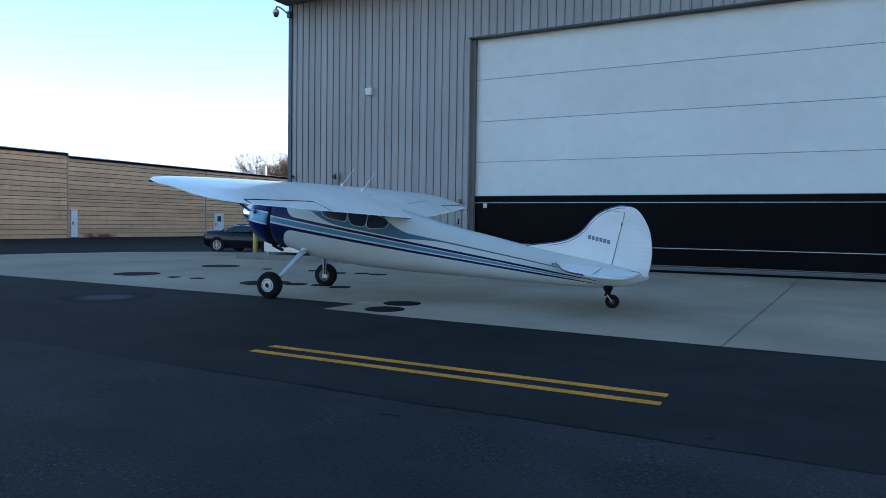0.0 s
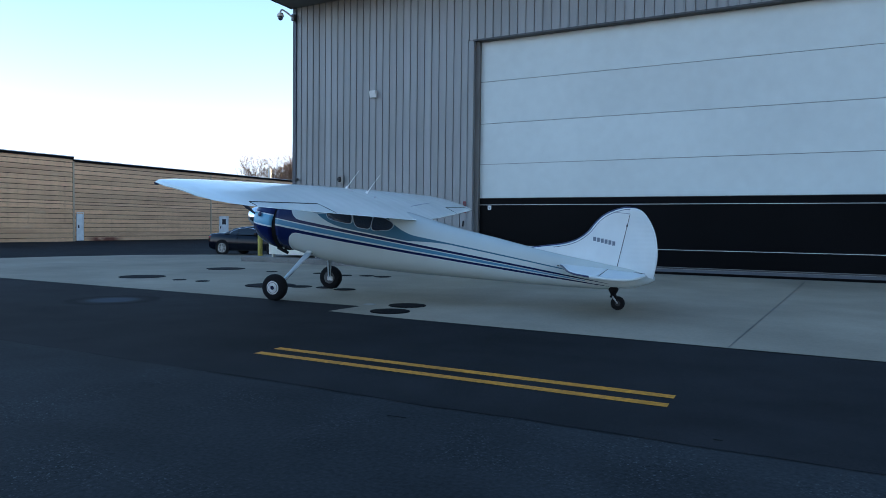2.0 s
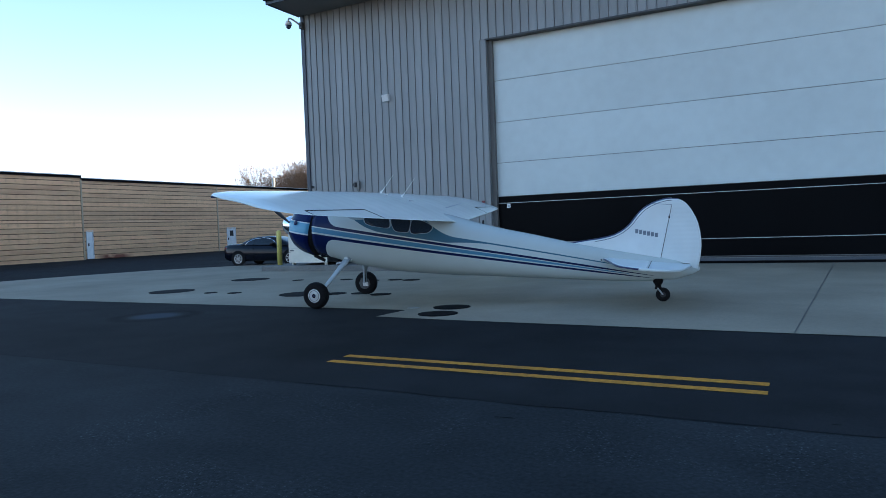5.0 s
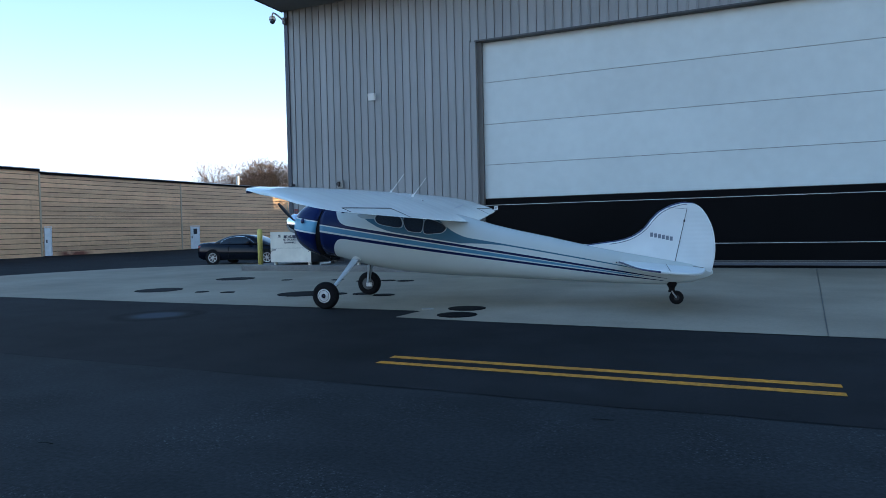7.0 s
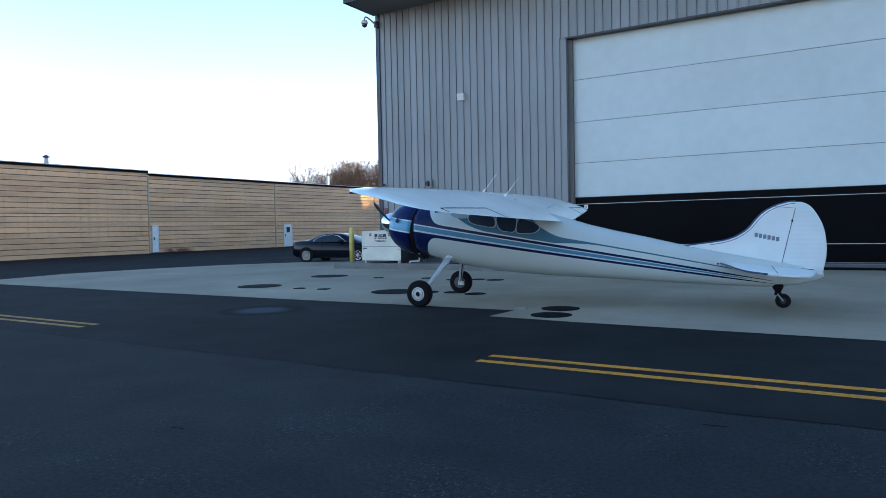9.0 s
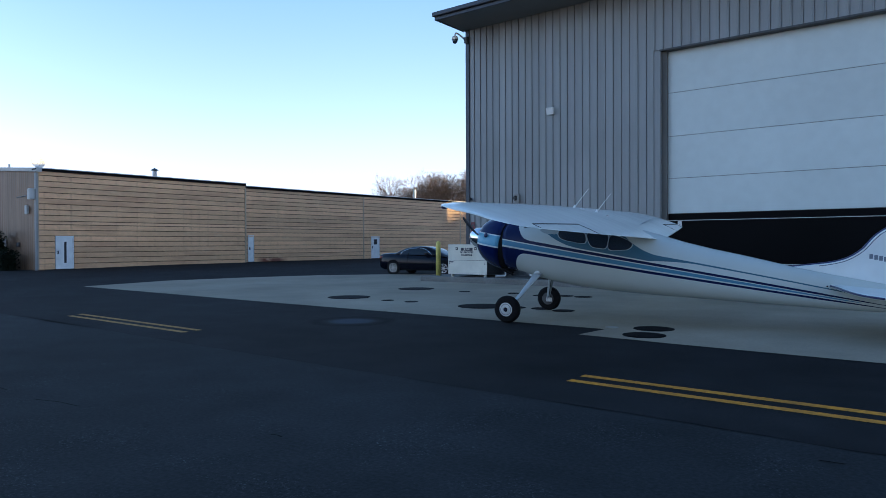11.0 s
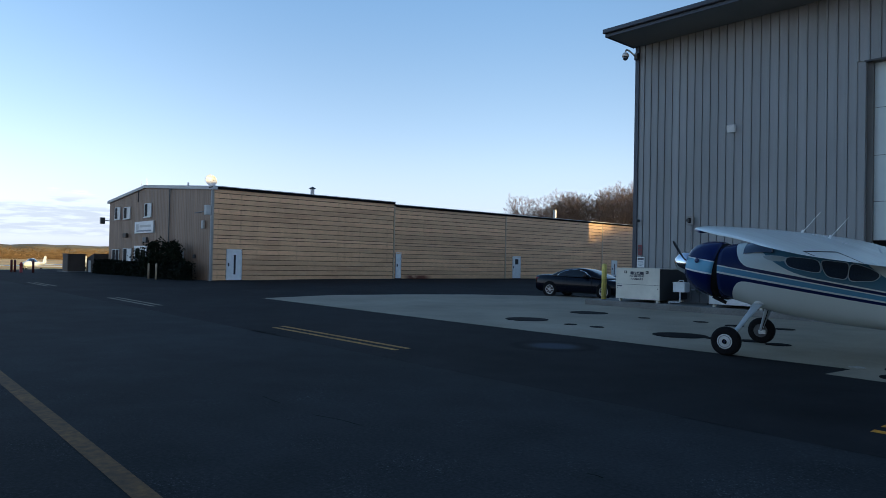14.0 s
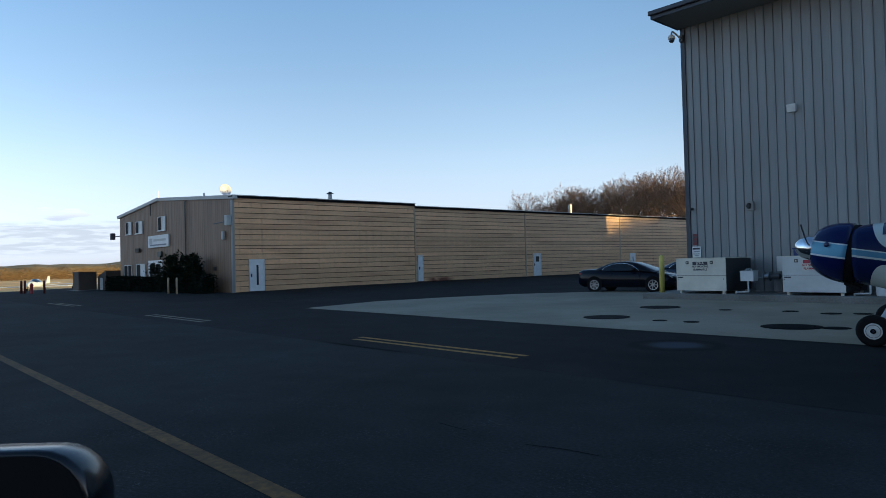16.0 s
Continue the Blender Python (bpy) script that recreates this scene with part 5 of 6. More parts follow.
wall_sign(0.28, 2.2, 0.18, 0.42, "sign_dull", ((0.2, 0.7, 0.14, "box_grey"), (-0.15, 0.7, 0.1, "box_grey")), "narrow red sign with pale lettering bars")
wall_sign(0.32, 1.72, 0.34, 0.42, "white_paint", ((0.3, 0.8, 0.16, "sign_dark"), (0.02, 0.7, 0.07, "text_grey"), (-0.18, 0.75, 0.07, "text_grey"), (-0.34, 0.5, 0.06, "text_grey")), "white notice with dark lettering bars")
wall_sign(7.88, 2.2, 0.12, 0.42, "sign_dull", ((0.25, 0.6, 0.12, "box_grey"), (-0.2, 0.6, 0.2, "box_grey")), "red extinguisher sign with pale bars")
wall_sign(8.73, 2.19, 0.13, 0.15, "white_paint", ((0.1, 0.5, 0.12, "text_grey"), (-0.2, 0.5, 0.1, "text_grey")), "small white tag on the black door", "door_tag")
bpy.data.objects["door_tag"].location.y = 0.268


def extinguisher():
    z = ground_z(7.9, -0.2) + 0.95
    c = thing("fire_extinguisher", "grey fire bell box with hanging red handset on the hangar wall", "alarm box", pose(7.95, -0.04, z - 0.25))
    part("body", a_box(-0.16, 0.16, -0.14, 0, 0.0, 0.42, 0.03), "box_grey", c)
    part("bell", lathe([(0.12, 0), (0.11, 0.05), (0.02, 0.07)], seg=16, turn=pose(0, -0.14, 0.26, 90, 0, 0)), "red_paint", c, "dull red bell", True)
    part("pipe", a_rod((0, -0.05, -0.6), (0, -0.05, 0.0), 0.03, 0.03, 8), "box_grey", c)
    part("hook", a_rod((-0.08, -0.06, 0.95), (-0.08, -0.1, 0.75), 0.025, 0.035, 8), "black_gap", c)


extinguisher()

# ---- fuel pad ----
PAD = 0.27
patch_pad = thing("pad", "raised worn concrete kerbed pad under the fuel tanks", "concrete pad", kind="structure")
part("slab", a_box(-0.55, 8.08, -2.46, 0.02, -0.1, PAD, 0.03), "concrete_dark", patch_pad)


def fuel_tank(x, title, title_mat, front, tone):
    w, d, h = 1.79, 1.95, 1.1
    t = thing("fuel_tank", tone + " steel fuel tank cabinet with dark sides and warning lettering", "fuel tank", pose(x, -2.3, PAD), group="fuel tanks on the pad")
    part("body", a_box(0.02, w - 0.02, 0.03, d, 0.1, 0.1 + h - 0.01, 0.012), "tank_dark", t, "dark grey tank body")
    part("door", a_box(0.0, w, 0, 0.028, 0.1, 0.62, 0.006), front, t, tone + " lower front panel")
    part("door", a_box(0.0, w, 0, 0.028, 0.63, 0.1 + h, 0.006), front, t, tone + " upper front panel")
    part("lid", a_box(-0.01, w + 0.01, -0.005, d + 0.02, 0.1 + h, 0.1 + h + 0.025, 0.008), "tank_white", t)
    for k in (0.42, 1.3):
        c = part("latch", a_box(k - 0.05, k + 0.05, -0.02, -0.002, h - 0.08, h + 0.02), "tank_dark", t, "dark latch")
        part("latch_plate", a_box(k - 0.02, k + 0.02, -0.03, -0.021, h - 0.05, h - 0.01), "tank_white", c)
    for k in (0.06, w - 0.08):
        part("lock", a_rod((k, -0.012, 0.5), (k, 0.0, 0.5), 0.018, 0.018, 8), "tank_dark", t)
    for k in (0.1, w - 0.16):
        for yy in (0.05, d - 0.2):
            part("foot", a_box(k, k + 0.07, yy, yy + 0.12, 0, 0.1), "tank_white", t)
    s = part("sign", a_box(0.6, 1.18, -0.008, -0.001, 0.78, 1.1), "tank_white", t, "warning sign")
    part("sign_header", a_box(0.62, 1.16, -0.012, -0.0085, 0.985, 1.095), title_mat, s)
    if title:
        words("sign_text", title, 0.115, "tank_white", s, pose(0.89, -0.016, 1.045), 0.002, "tank grade lettering")
    words("sign_text", "NO SMOKING", 0.094, "sign_red" if title_mat == "sign_red" else "sign_dark", s, pose(0.89, -0.011, 0.93), 0.002, "no smoking lettering")
    words("sign_text", "FLAMMABLE", 0.094, "sign_red" if title_mat == "sign_red" else "sign_dark", s, pose(0.89, -0.011, 0.825), 0.002, "flammable lettering")
    part("maker_mark", a_box(0.05, 0.25, -0.008, -0.001, 0.54, 0.58), "sign_dark", t, "small dark maker mark")
    return t


fuel_tank(0.72, "JET-A", "sign_dark", "tank_white", "cream")
fuel_tank(4.33, "", "sign_red", "tank_steel", "pale grey")


def spill_box(x, y):
    c = thing("spill_box", "white steel filler box on a bent pipe leg", "filler box", pose(x, y, PAD), group="filler boxes beside the tanks")
    part("body", a_box(0, 0.44, 0, 0.36, 0.42, 0.74, 0.012), "bin_white", c)
    part("lid", a_box(-0.015, 0.455, -0.015, 0.375, 0.74, 0.765, 0.006), "bin_white", c)
    bm = bmesh.new()
    pts = [(0.12, 0.18, 0.765), (0.12, 0.18, 0.82), (0.3, 0.18, 0.82), (0.3, 0.18, 0.765)]
    for a, b in zip(pts, pts[1:]):
        rod(bm, a, b, 0.012, 0.012, 6)
    part("handle", bm, "bin_white", c)
    bm = bmesh.new()
    for a, b in (((0.22, 0.1, 0.42), (0.22, 0.1, 0.07)), ((0.22, 0.1, 0.07), (-0.2, 0.1, 0.05)), ((-0.2, 0.1, 0.07), (-0.2, 0.1, 0.0))):
        rod(bm, a, b, 0.028, 0.028, 8)
    part("leg", bm, "bin_white", c)


spill_box(2.85, -2.0)
spill_box(6.42, -2.0)


def pump():
    c = thing("fuel_pump", "grey fuel pump with hose reel and stand between the tanks", "pump", pose(3.72, -0.95, PAD))
    part("stand", a_box(-0.12, 0.3, -0.1, 0.25, 0, 0.05, 0.01), "box_grey", c)
    for x, y in ((-0.1, -0.08), (0.28, -0.08), (-0.1, 0.23), (0.28, 0.23)):
        part("leg", a_rod((x, y, 0), (x, y, 1.05), 0.018, 0.018, 6), "grey_metal", c)
    part("shelf", a_box(-0.12, 0.3, -0.1, 0.25, 0.38, 0.4), "grey_metal", c)
    part("cabinet", a_box(-0.08, 0.26, -0.06, 0.22, 0.72, 1.22, 0.015), "roof_light", c, "pale grey pump cabinet")
    part("reel", lathe([(0.16, -0.1), (0.16, -0.08), (0.1, -0.075), (0.1, 0.075), (0.16, 0.08), (0.16, 0.1)], seg=20, turn=pose(-0.38, -0.1, 0.55, 0, 90, 0)), "steel", c, "steel hose reel")
    part("motor", lathe([(0.09, -0.16), (0.1, -0.1), (0.1, 0.12), (0.05, 0.16)], seg=16, turn=pose(-0.05, -0.2, 0.55, 0, 90, 0)), "box_grey", c)
    part("pipe", a_rod((-0.7, -0.1, 0.5), (0.35, -0.1, 0.5), 0.025, 0.025, 8), "steel", c)
    part("filter", a_rod((0.42, 0.0, 0.25), (0.42, 0.0, 1.15), 0.06, 0.06, 12), "steel", c)


pump()


def bollard(x, y, top):
    c = thing("bollard", "yellow painted steel bollard on the concrete pad", "bollard", pose(x, y, PAD - 0.02), group="yellow bollards on the pad")
    h = top - PAD
    part("post", lathe([(0.095, 0), (0.095, h - 0.05), (0.08, h - 0.01), (0.04, h + 0.02), (0.005, h + 0.025)], seg=20), "yellow_paint", c, "", True)


bollard(7.75, -1.92, 1.66)
bollard(-0.07, -1.92, 1.63)


def overpack_drum():
    c = thing("drum", "white plastic overpack drum with screw lid and yellow label", "drum", pose(7.12, -1.75, PAD))
    part("body", lathe([(0.35, 0.0), (0.365, 0.04), (0.385, 0.6), (0.385, 0.62)], seg=32), "bin_white", c, "", True)
    lid = part("lid", lathe([(0.415, 0.62), (0.42, 0.66), (0.42, 0.84), (0.43, 0.85), (0.43, 0.99), (0.41, 1.02), (0.2, 1.03), (0.01, 1.03)], seg=32), "bin_white", c, "ribbed white screw lid")
    part("label", a_box(-0.08, 0.06, -0.437, -0.42, 0.68, 0.78), "yellow_paint", lid, "small yellow label")


overpack_drum()


def metal_bin():
    c = thing("metal_bucket", "dented galvanised bucket on a stand behind the drum", "bucket", pose(7.05, -0.75, PAD))
    part("stand", a_box(-0.3, 0.3, -0.2, 0.2, 0, 0.95, 0.02), "tank_dark", c)
    part("bucket", lathe([(0.2, 0.95), (0.24, 1.25), (0.25, 1.26), (0.22, 1.25), (0.19, 1.0)], seg=20), "steel", c, "galvanised bucket", True)


metal_bin()


def blue_bin():
    c = thing("crate", "dark blue plastic crate on a grey stand by the hangar wall", "crate", pose(4.25, -0.35, PAD))
    part("stand", a_box(-0.25, 0.25, -0.2, 0.2, 0, 1.2, 0.02), "tank_dark", c)
    part("crate", a_box(-0.24, 0.24, -0.2, 0.2, 1.2, 1.47, 0.02), "blue_plastic", c)
    part("rim", a_box(-0.27, 0.27, -0.23, 0.23, 1.44, 1.49, 0.01), "blue_plastic", c)


blue_bin()


def tall_cone(x, y, h=1.15):
    c = thing("traffic_cone", "tall orange delineator cone with pale band", "traffic cone", pose(x, y, PAD))
    part("base", a_box(-0.16, 0.16, -0.16, 0.16, 0, 0.05, 0.02), "rubber", c)
    part("cone", lathe([(0.11, 0.04), (0.045, h - 0.12), (0.06, h - 0.1), (0.06, h - 0.02), (0.04, h)], seg=16), "orange", c, "", True)
    part("band", lathe([(0.072, h * 0.55), (0.064, h * 0.68)], seg=16), "white_paint", c, "pale reflective band")


tall_cone(7.98, -0.95)
tall_cone(7.5, -0.6, 1.05)


# ---- tan wall fittings ----
M["door_paint"] = material("door_paint", (0.8, 0.81, 0.79), 0.45, stain=0.08, stain_size=3)
M["slot_dark"] = material("slot_dark", (0.02, 0.02, 0.025), 0.3)


def tan_door(y0, y1, z0, z1, slot, label, index):
    d = thing("door_%d" % index, label, "door", tan_wall.matrix_basis.copy(), kind="structure")
    part("door_leaf", a_box(-0.034, 0.03, y0 + 0.05, y1 - 0.05, z0, z1 - 0.05, 0.006), "door_paint", d, "white steel door leaf")
    part("door_frame", a_box(-0.034, 0.05, y0, y0 + 0.05, z0, z1), "door_paint", d)
    part("door_frame", a_box(-0.034, 0.05, y1 - 0.05, y1, z0, z1), "door_paint", d)
    part("door_frame", a_box(-0.034, 0.05, y0, y1, z1 - 0.05, z1), "door_paint", d)
    part("lintel", a_box(-0.059, 0.002, y0 - 0.03, y1 + 0.03, z1, z1 + 0.1), "tan_siding", d)
    w = y1 - y0
    if slot == "tall":
        part("door_glass", a_box(0.02, 0.034, y0 + w * 0.47, y0 + w * 0.6, z0 + 0.35, z1 - 0.35), "slot_dark", d, "narrow dark vision slot")
    elif slot == "small":
        part("door_glass", a_box(0.02, 0.034, y0 + w * 0.32, y0 + w * 0.72, z1 - 0.7, z1 - 0.25), "slot_dark", d, "small dark window")
    part("door_handle", a_box(0.03, 0.08, y0 + 0.1, y0 + 0.17, z0 + 0.85, z0 + 1.05, 0.01), "box_grey", d, "dark lever handle")


tan_door(-6.08, -5.09, 0.14, 2.05, "tall", "white steel door with narrow glass slot in tan siding", 2)
tan_door(6.85, 7.35, 0.25, 2.16, "", "white steel door partly behind the corner trim", 3)
tan_door(19.3, 20.3, 0.25, 2.14, "small", "white steel door with small square window", 4)
tan_door(33.45, 34.4, 0.25, 2.02, "tall", "white steel door with narrow glass slot at the far end", 5)


def vent_pipe(x, y, z, h, r, cap=True):
    c = thing("chimney", "galvanised roof vent pipe with conical cap", "vent pipe", pose(x, y, z))
    part("pipe", a_rod((0, 0, -0.5), (0, 0, h), r, r, 12), "steel", c)
    if cap:
        part("cap", lathe([(r * 1.9, h + 0.04), (r * 1.2, h + 0.12), (0.01, h + 0.2)], seg=14), "box_grey", c, "dark conical cap")
        for a in (0.3, 2.4, 4.5):
            part("strut", a_rod((r * math.cos(a), r * math.sin(a), h - 0.02), (r * 1.2 * math.cos(a), r * 1.2 * math.sin(a), h + 0.07), 0.015, 0.015, 5), "steel", c)


vent_pipe(-27.7, 1.5, 5.95, 0.62, 0.14)
vent_pipe(-28.5, 29.85, 6.05, 0.95, 0.16, False)
vent_pipe(-30.3, -6.5, 6.0, 0.52, 0.06, False)


def dish():
    c = thing("satellite_dish", "large white satellite dish on the roof, sunlit", "satellite dish", pose(-32.9, -3.9, 6.28))
    part("mast", a_rod((0, 0, -0.3), (0, 0, 0.75), 0.05, 0.05, 8), "steel", c)
    part("reflector", lathe([(0.02, 0.0), (0.2, 0.02), (0.36, 0.07), (0.44, 0.105), (0.44, 0.12), (0.36, 0.085), (0.2, 0.035), (0.02, 0.015)], seg=24, turn=pose(0, 0, 0.8, 0, 78, 2)), "white_paint", c, "white dish", True)
    part("feed", a_rod((0.1, 0, 0.4), (0.5, 0.02, 0.82), 0.012, 0.012, 6), "white_paint", c)


dish()

# ---- gable front fittings ----
GY = -6.99
M["window_glass"] = material("window_glass", (0.012, 0.014, 0.016), 0.5, spec=0.03)
M["blind"] = material("blind", (0.78, 0.77, 0.73), 0.6, stain=0.1, stain_size=3)
M["brown_box"] = material("brown_box", (0.055, 0.038, 0.027), 0.7, stain=0.2, stain_size=1)


def gable_window(x0, x1, z0, z1, index, inner="blind"):
    w = thing("window_%d" % index, "white framed sliding window with half blind in the gable", "window", pose(0, GY, 0), kind="structure")
    t = 0.04
    for a in ((x0, x1, z0, z0 + t), (x0, x1, z1 - t, z1), (x0, x0 + t, z0 + t, z1 - t), (x1 - t, x1, z0 + t, z1 - t), ((x0 + x1) / 2 - 0.03, (x0 + x1) / 2 + 0.03, z0 + t, z1 - t)):
        part("window_frame", a_box(a[0], a[1], -0.06, 0.0, a[2], a[3]), "white_paint", w)
    part("pane", a_box(x0 + t, (x0 + x1) / 2 - 0.03, -0.03, -0.01, z0 + t, z1 - t), "window_glass", w, "dark glass pane")
    part("pane", a_box((x0 + x1) / 2 + 0.03, x1 - t, -0.03, -0.01, z0 + t, z1 - t), inner, w, "pane with pale blind" if inner == "blind" else "dark glass pane")
    part("window_sill", a_box(x0 - 0.05, x1 + 0.05, -0.1, 0.0, z0 - 0.06, z0), "white_paint", w)


gable_window(-44.78, -43.38, 4.45, 5.43, 1)
gable_window(-42.4, -40.8, 4.42, 5.34, 2)
gable_window(-37.4, -35.95, 4.4, 5.4, 3)
gable_window(-45.3, -43.4, 0.9, 2.0, 4, "window_glass")
gable_window(-42.3, -40.3, 0.9, 2.05, 5)


def entrance():
    """Glazed white double door in the gable, behind the planting."""
    d = thing("door_6", "white glazed double entrance door behind the hedge", "door", pose(-38.1, GY, 0), kind="structure")
    for x0, x1 in ((-1.3, -0.02), (0.02, 1.3)):
        leaf = part("door_leaf", a_box(x0, x1, -0.05, 0.0, 0.1, 2.15, 0.008), "door_paint", d, "white door leaf")
        for z0, z1 in ((0.35, 1.2), (1.32, 1.98)):
            part("pane", a_box(x0 + 0.2, x1 - 0.2, -0.058, -0.052, z0, z1), "window_glass", leaf, "dark glass pane")
    part("door_frame", a_box(-1.42, 1.42, -0.06, 0.0, 2.16, 2.26), "door_paint", d)
    for x in (-1.42, 1.32):
        part("door_frame", a_box(x, x + 0.1, -0.06, 0.0, 0.1, 2.155), "door_paint", d)


entrance()


def gable_sign():
    s = thing("sign_board", "white sign board with faded lettering bars on the gable", "sign", pose(-37.3, GY, 3.64))
    part("board", a_box(-2.1, 2.1, -0.1, 0, -0.44, 0.44, 0.01), "white_paint", s)
    part("emblem", a_box(-1.75, -1.15, -0.105, -0.1005, -0.2, 0.25), "roof_light", s, "pale grey emblem shape")
    part("text_bar", a_box(-0.9, 1.6, -0.105, -0.1005, 0.0, 0.16), "roof_light", s)
    part("text_bar", a_box(-1.6, 1.7, -0.105, -0.1005, -0.32, -0.22), "text_grey", s)


gable_sign()


def gable_lamp(x, z, reach, label):
    c = thing("floodlight", label, "floodlight", pose(x, GY, z))
    part("arm", a_rod((0, 0, 0), (reach, -0.3, 0.0), 0.03, 0.03, 6), "box_grey", c)
    part("head", a_box(reach - 0.18, reach + 0.18, -0.5, -0.15, -0.27, 0.27, 0.04), "box_grey", c, "dark lamp head")


gable_lamp(-46.5, 4.42, -0.75, "dark floodlight on an arm at the gable corner")
c = thing("floodlight", "grey floodlight box on a side arm at the wall corner", "floodlight", pose(-25.1, GY - 0.2, 4.4))
part("head", a_box(-0.18, 0.18, -0.2, 0.1, -0.3, 0.3, 0.03), "roof_light", c)
part("arm", a_rod((-2.4, 0.1, -0.08), (-0.15, 0, -0.05), 0.032, 0.032, 6), "box_grey", c)
for x, z, w, h, mt, lab in ((-26.2, 3.55, 0.3, 0.5, "roof_light", "pale grey meter box on the gable"), (-29.6, 1.6, 0.3, 0.6, "roof_light", "pale grey electrical cabinet"),
                            (-41.8, 3.1, 0.9, 0.32, "brown_box", "brown vent box on the gable"), (-27.5, 1.55, 0.2, 0.25, "box_grey", "small dark horn speaker"), (-37.0, 2.68, 0.75, 0.4, "box_grey", "dark lamp over the entrance")):
    c = thing("wall_box", lab, "wall box", pose(x, GY, z))
    part("body", a_box(-w / 2, w / 2, -0.14, 0, -h / 2, h / 2, 0.02), mt, c)
    part("cover_plate", a_box(-w * 0.35, w * 0.35, -0.15, -0.1405, -h * 0.35, h * 0.35), mt, c)
for x, z0, z1 in ((-32.2, 2.0, 6.1), (-38.9, 5.6, 6.5)):
    c = thing("conduit", "thin grey conduit pipe up the gable wall", "conduit", pose(x, GY - 0.05, 0))
    part("pipe", a_rod((0, 0, z0), (0, 0, z1), 0.04, 0.04, 8), "box_grey", c)
    part("elbow", a_rod((0, 0, z1), (0.25, 0, z1 + 0.02), 0.04, 0.04, 8), "box_grey", c)
c = thing("antenna", "thin whip antenna on the roof ridge", "antenna", pose(-38.4, -6.6, 6.45))
part("mast", a_rod((0, 0, 0), (0, 0, 0.95), 0.03, 0.015, 6), "steel", c)
c = thing("antenna", "pale slim whip antenna beside the ridge", "antenna", pose(-39.6, -6.6, 6.35))
part("mast", a_rod((0, 0, 0), (0, 0, 0.95), 0.022, 0.012, 6), "white_paint", c)


# ---- planting ----
def leaf_material(name, colour, rough=0.6):
    m = material(name, colour, rough)
    n, l = m.node_tree.nodes, m.node_tree.links
    g = n.new("ShaderNodeNewGeometry")
    r = n.new("ShaderNodeMapRange")
    r.inputs["To Min"].default_value, r.inputs["To Max"].default_value = 0.5, 1.6
    l.new(g.outputs["Random Per Island"], r.inputs["Value"])
    x = n.new("ShaderNodeVectorMath")
    x.operation = "SCALE"
    x.inputs[0].default_value = colour
    l.new(r.outputs["Result"], x.inputs["Scale"])
    l.new(x.outputs["Vector"], n["Principled BSDF"].inputs["Base Color"])
    n["Principled BSDF"].inputs["Specular IOR Level"].default_value = 0.08
    return m


M["leaf_dark"] = leaf_material("leaf_dark", (0.012, 0.017, 0.009), 0.75)
M["hedge_leaf"] = leaf_material("hedge_leaf", (0.007, 0.01, 0.006), 0.85)
M["bark"] = material("bark", (0.13, 0.1, 0.075), 0.9, grain=0.25, grain_size=6)
M["twig"] = leaf_material("twig", (0.26, 0.17, 0.115), 0.9)


def leaves(rng, where, count, size):
    """Many small leaf blades; where(rng) gives a point."""
    vs, fs = [], []
    for i in range(count):
        p = where(rng)
        a = Vector((rng.uniform(-1, 1), rng.uniform(-1, 1), rng.uniform(-0.6, 1))).normalized()
        b = a.orthogonal().normalized()
        s = size * rng.uniform(0.6, 1.3)
        k = len(vs)
        vs += [p - a * s, p + b * s * 0.45, p + a * s, p - b * s * 0.45]
        fs.append((k, k + 1, k + 2, k + 3))
    me = bpy.data.meshes.new("leaves")
    me.from_pydata([tuple(v) for v in vs], [], fs)
    return me


def leaf_part(name, me, mat, parent):
    me.materials.append(M[mat])
    ob = new(name, me)
    ob.parent = parent
    return ob


def hedge(x0, x1, y0, y1, z0, z1, label):
    rng = random.Random(int(x0 * 7 + 1000))
    h = thing("hedge", label, "hedge")
    part("hedge_core", a_box(x0 + 0.15, x1 - 0.15, y0 + 0.15, y1 - 0.15, z0, z1 - 0.15, 0.05), "hedge_leaf", h)
    def where(r):
        x, y, z = r.uniform(x0, x1), r.uniform(y0, y1), r.uniform(z0, z1)
        k = r.random()
        if k < 0.5:
            y = y0 + r.uniform(-0.08, 0.12)
        elif k < 0.8:
            z = z1 + r.uniform(-0.15, 0.1)
        elif k < 0.9:
            x = x1 + r.uniform(-0.1, 0.1)
        return Vector((x, y, z))
    leaf_part("leaves", leaves(rng, where, int((x1 - x0) * 260), 0.09), "hedge_leaf", h)


hedge(-45.2, -39.4, -8.5, -7.5, -0.1, 1.05, "dark clipped hedge along the gable wall")
hedge(-39.2, -32.4, -8.3, -7.5, -0.1, 0.98, "dark clipped hedge along the gable wall")
hedge(-32.1, -26.3, -8.4, -7.4, -0.05, 1.15, "dark clipped hedge beside the wall corner")


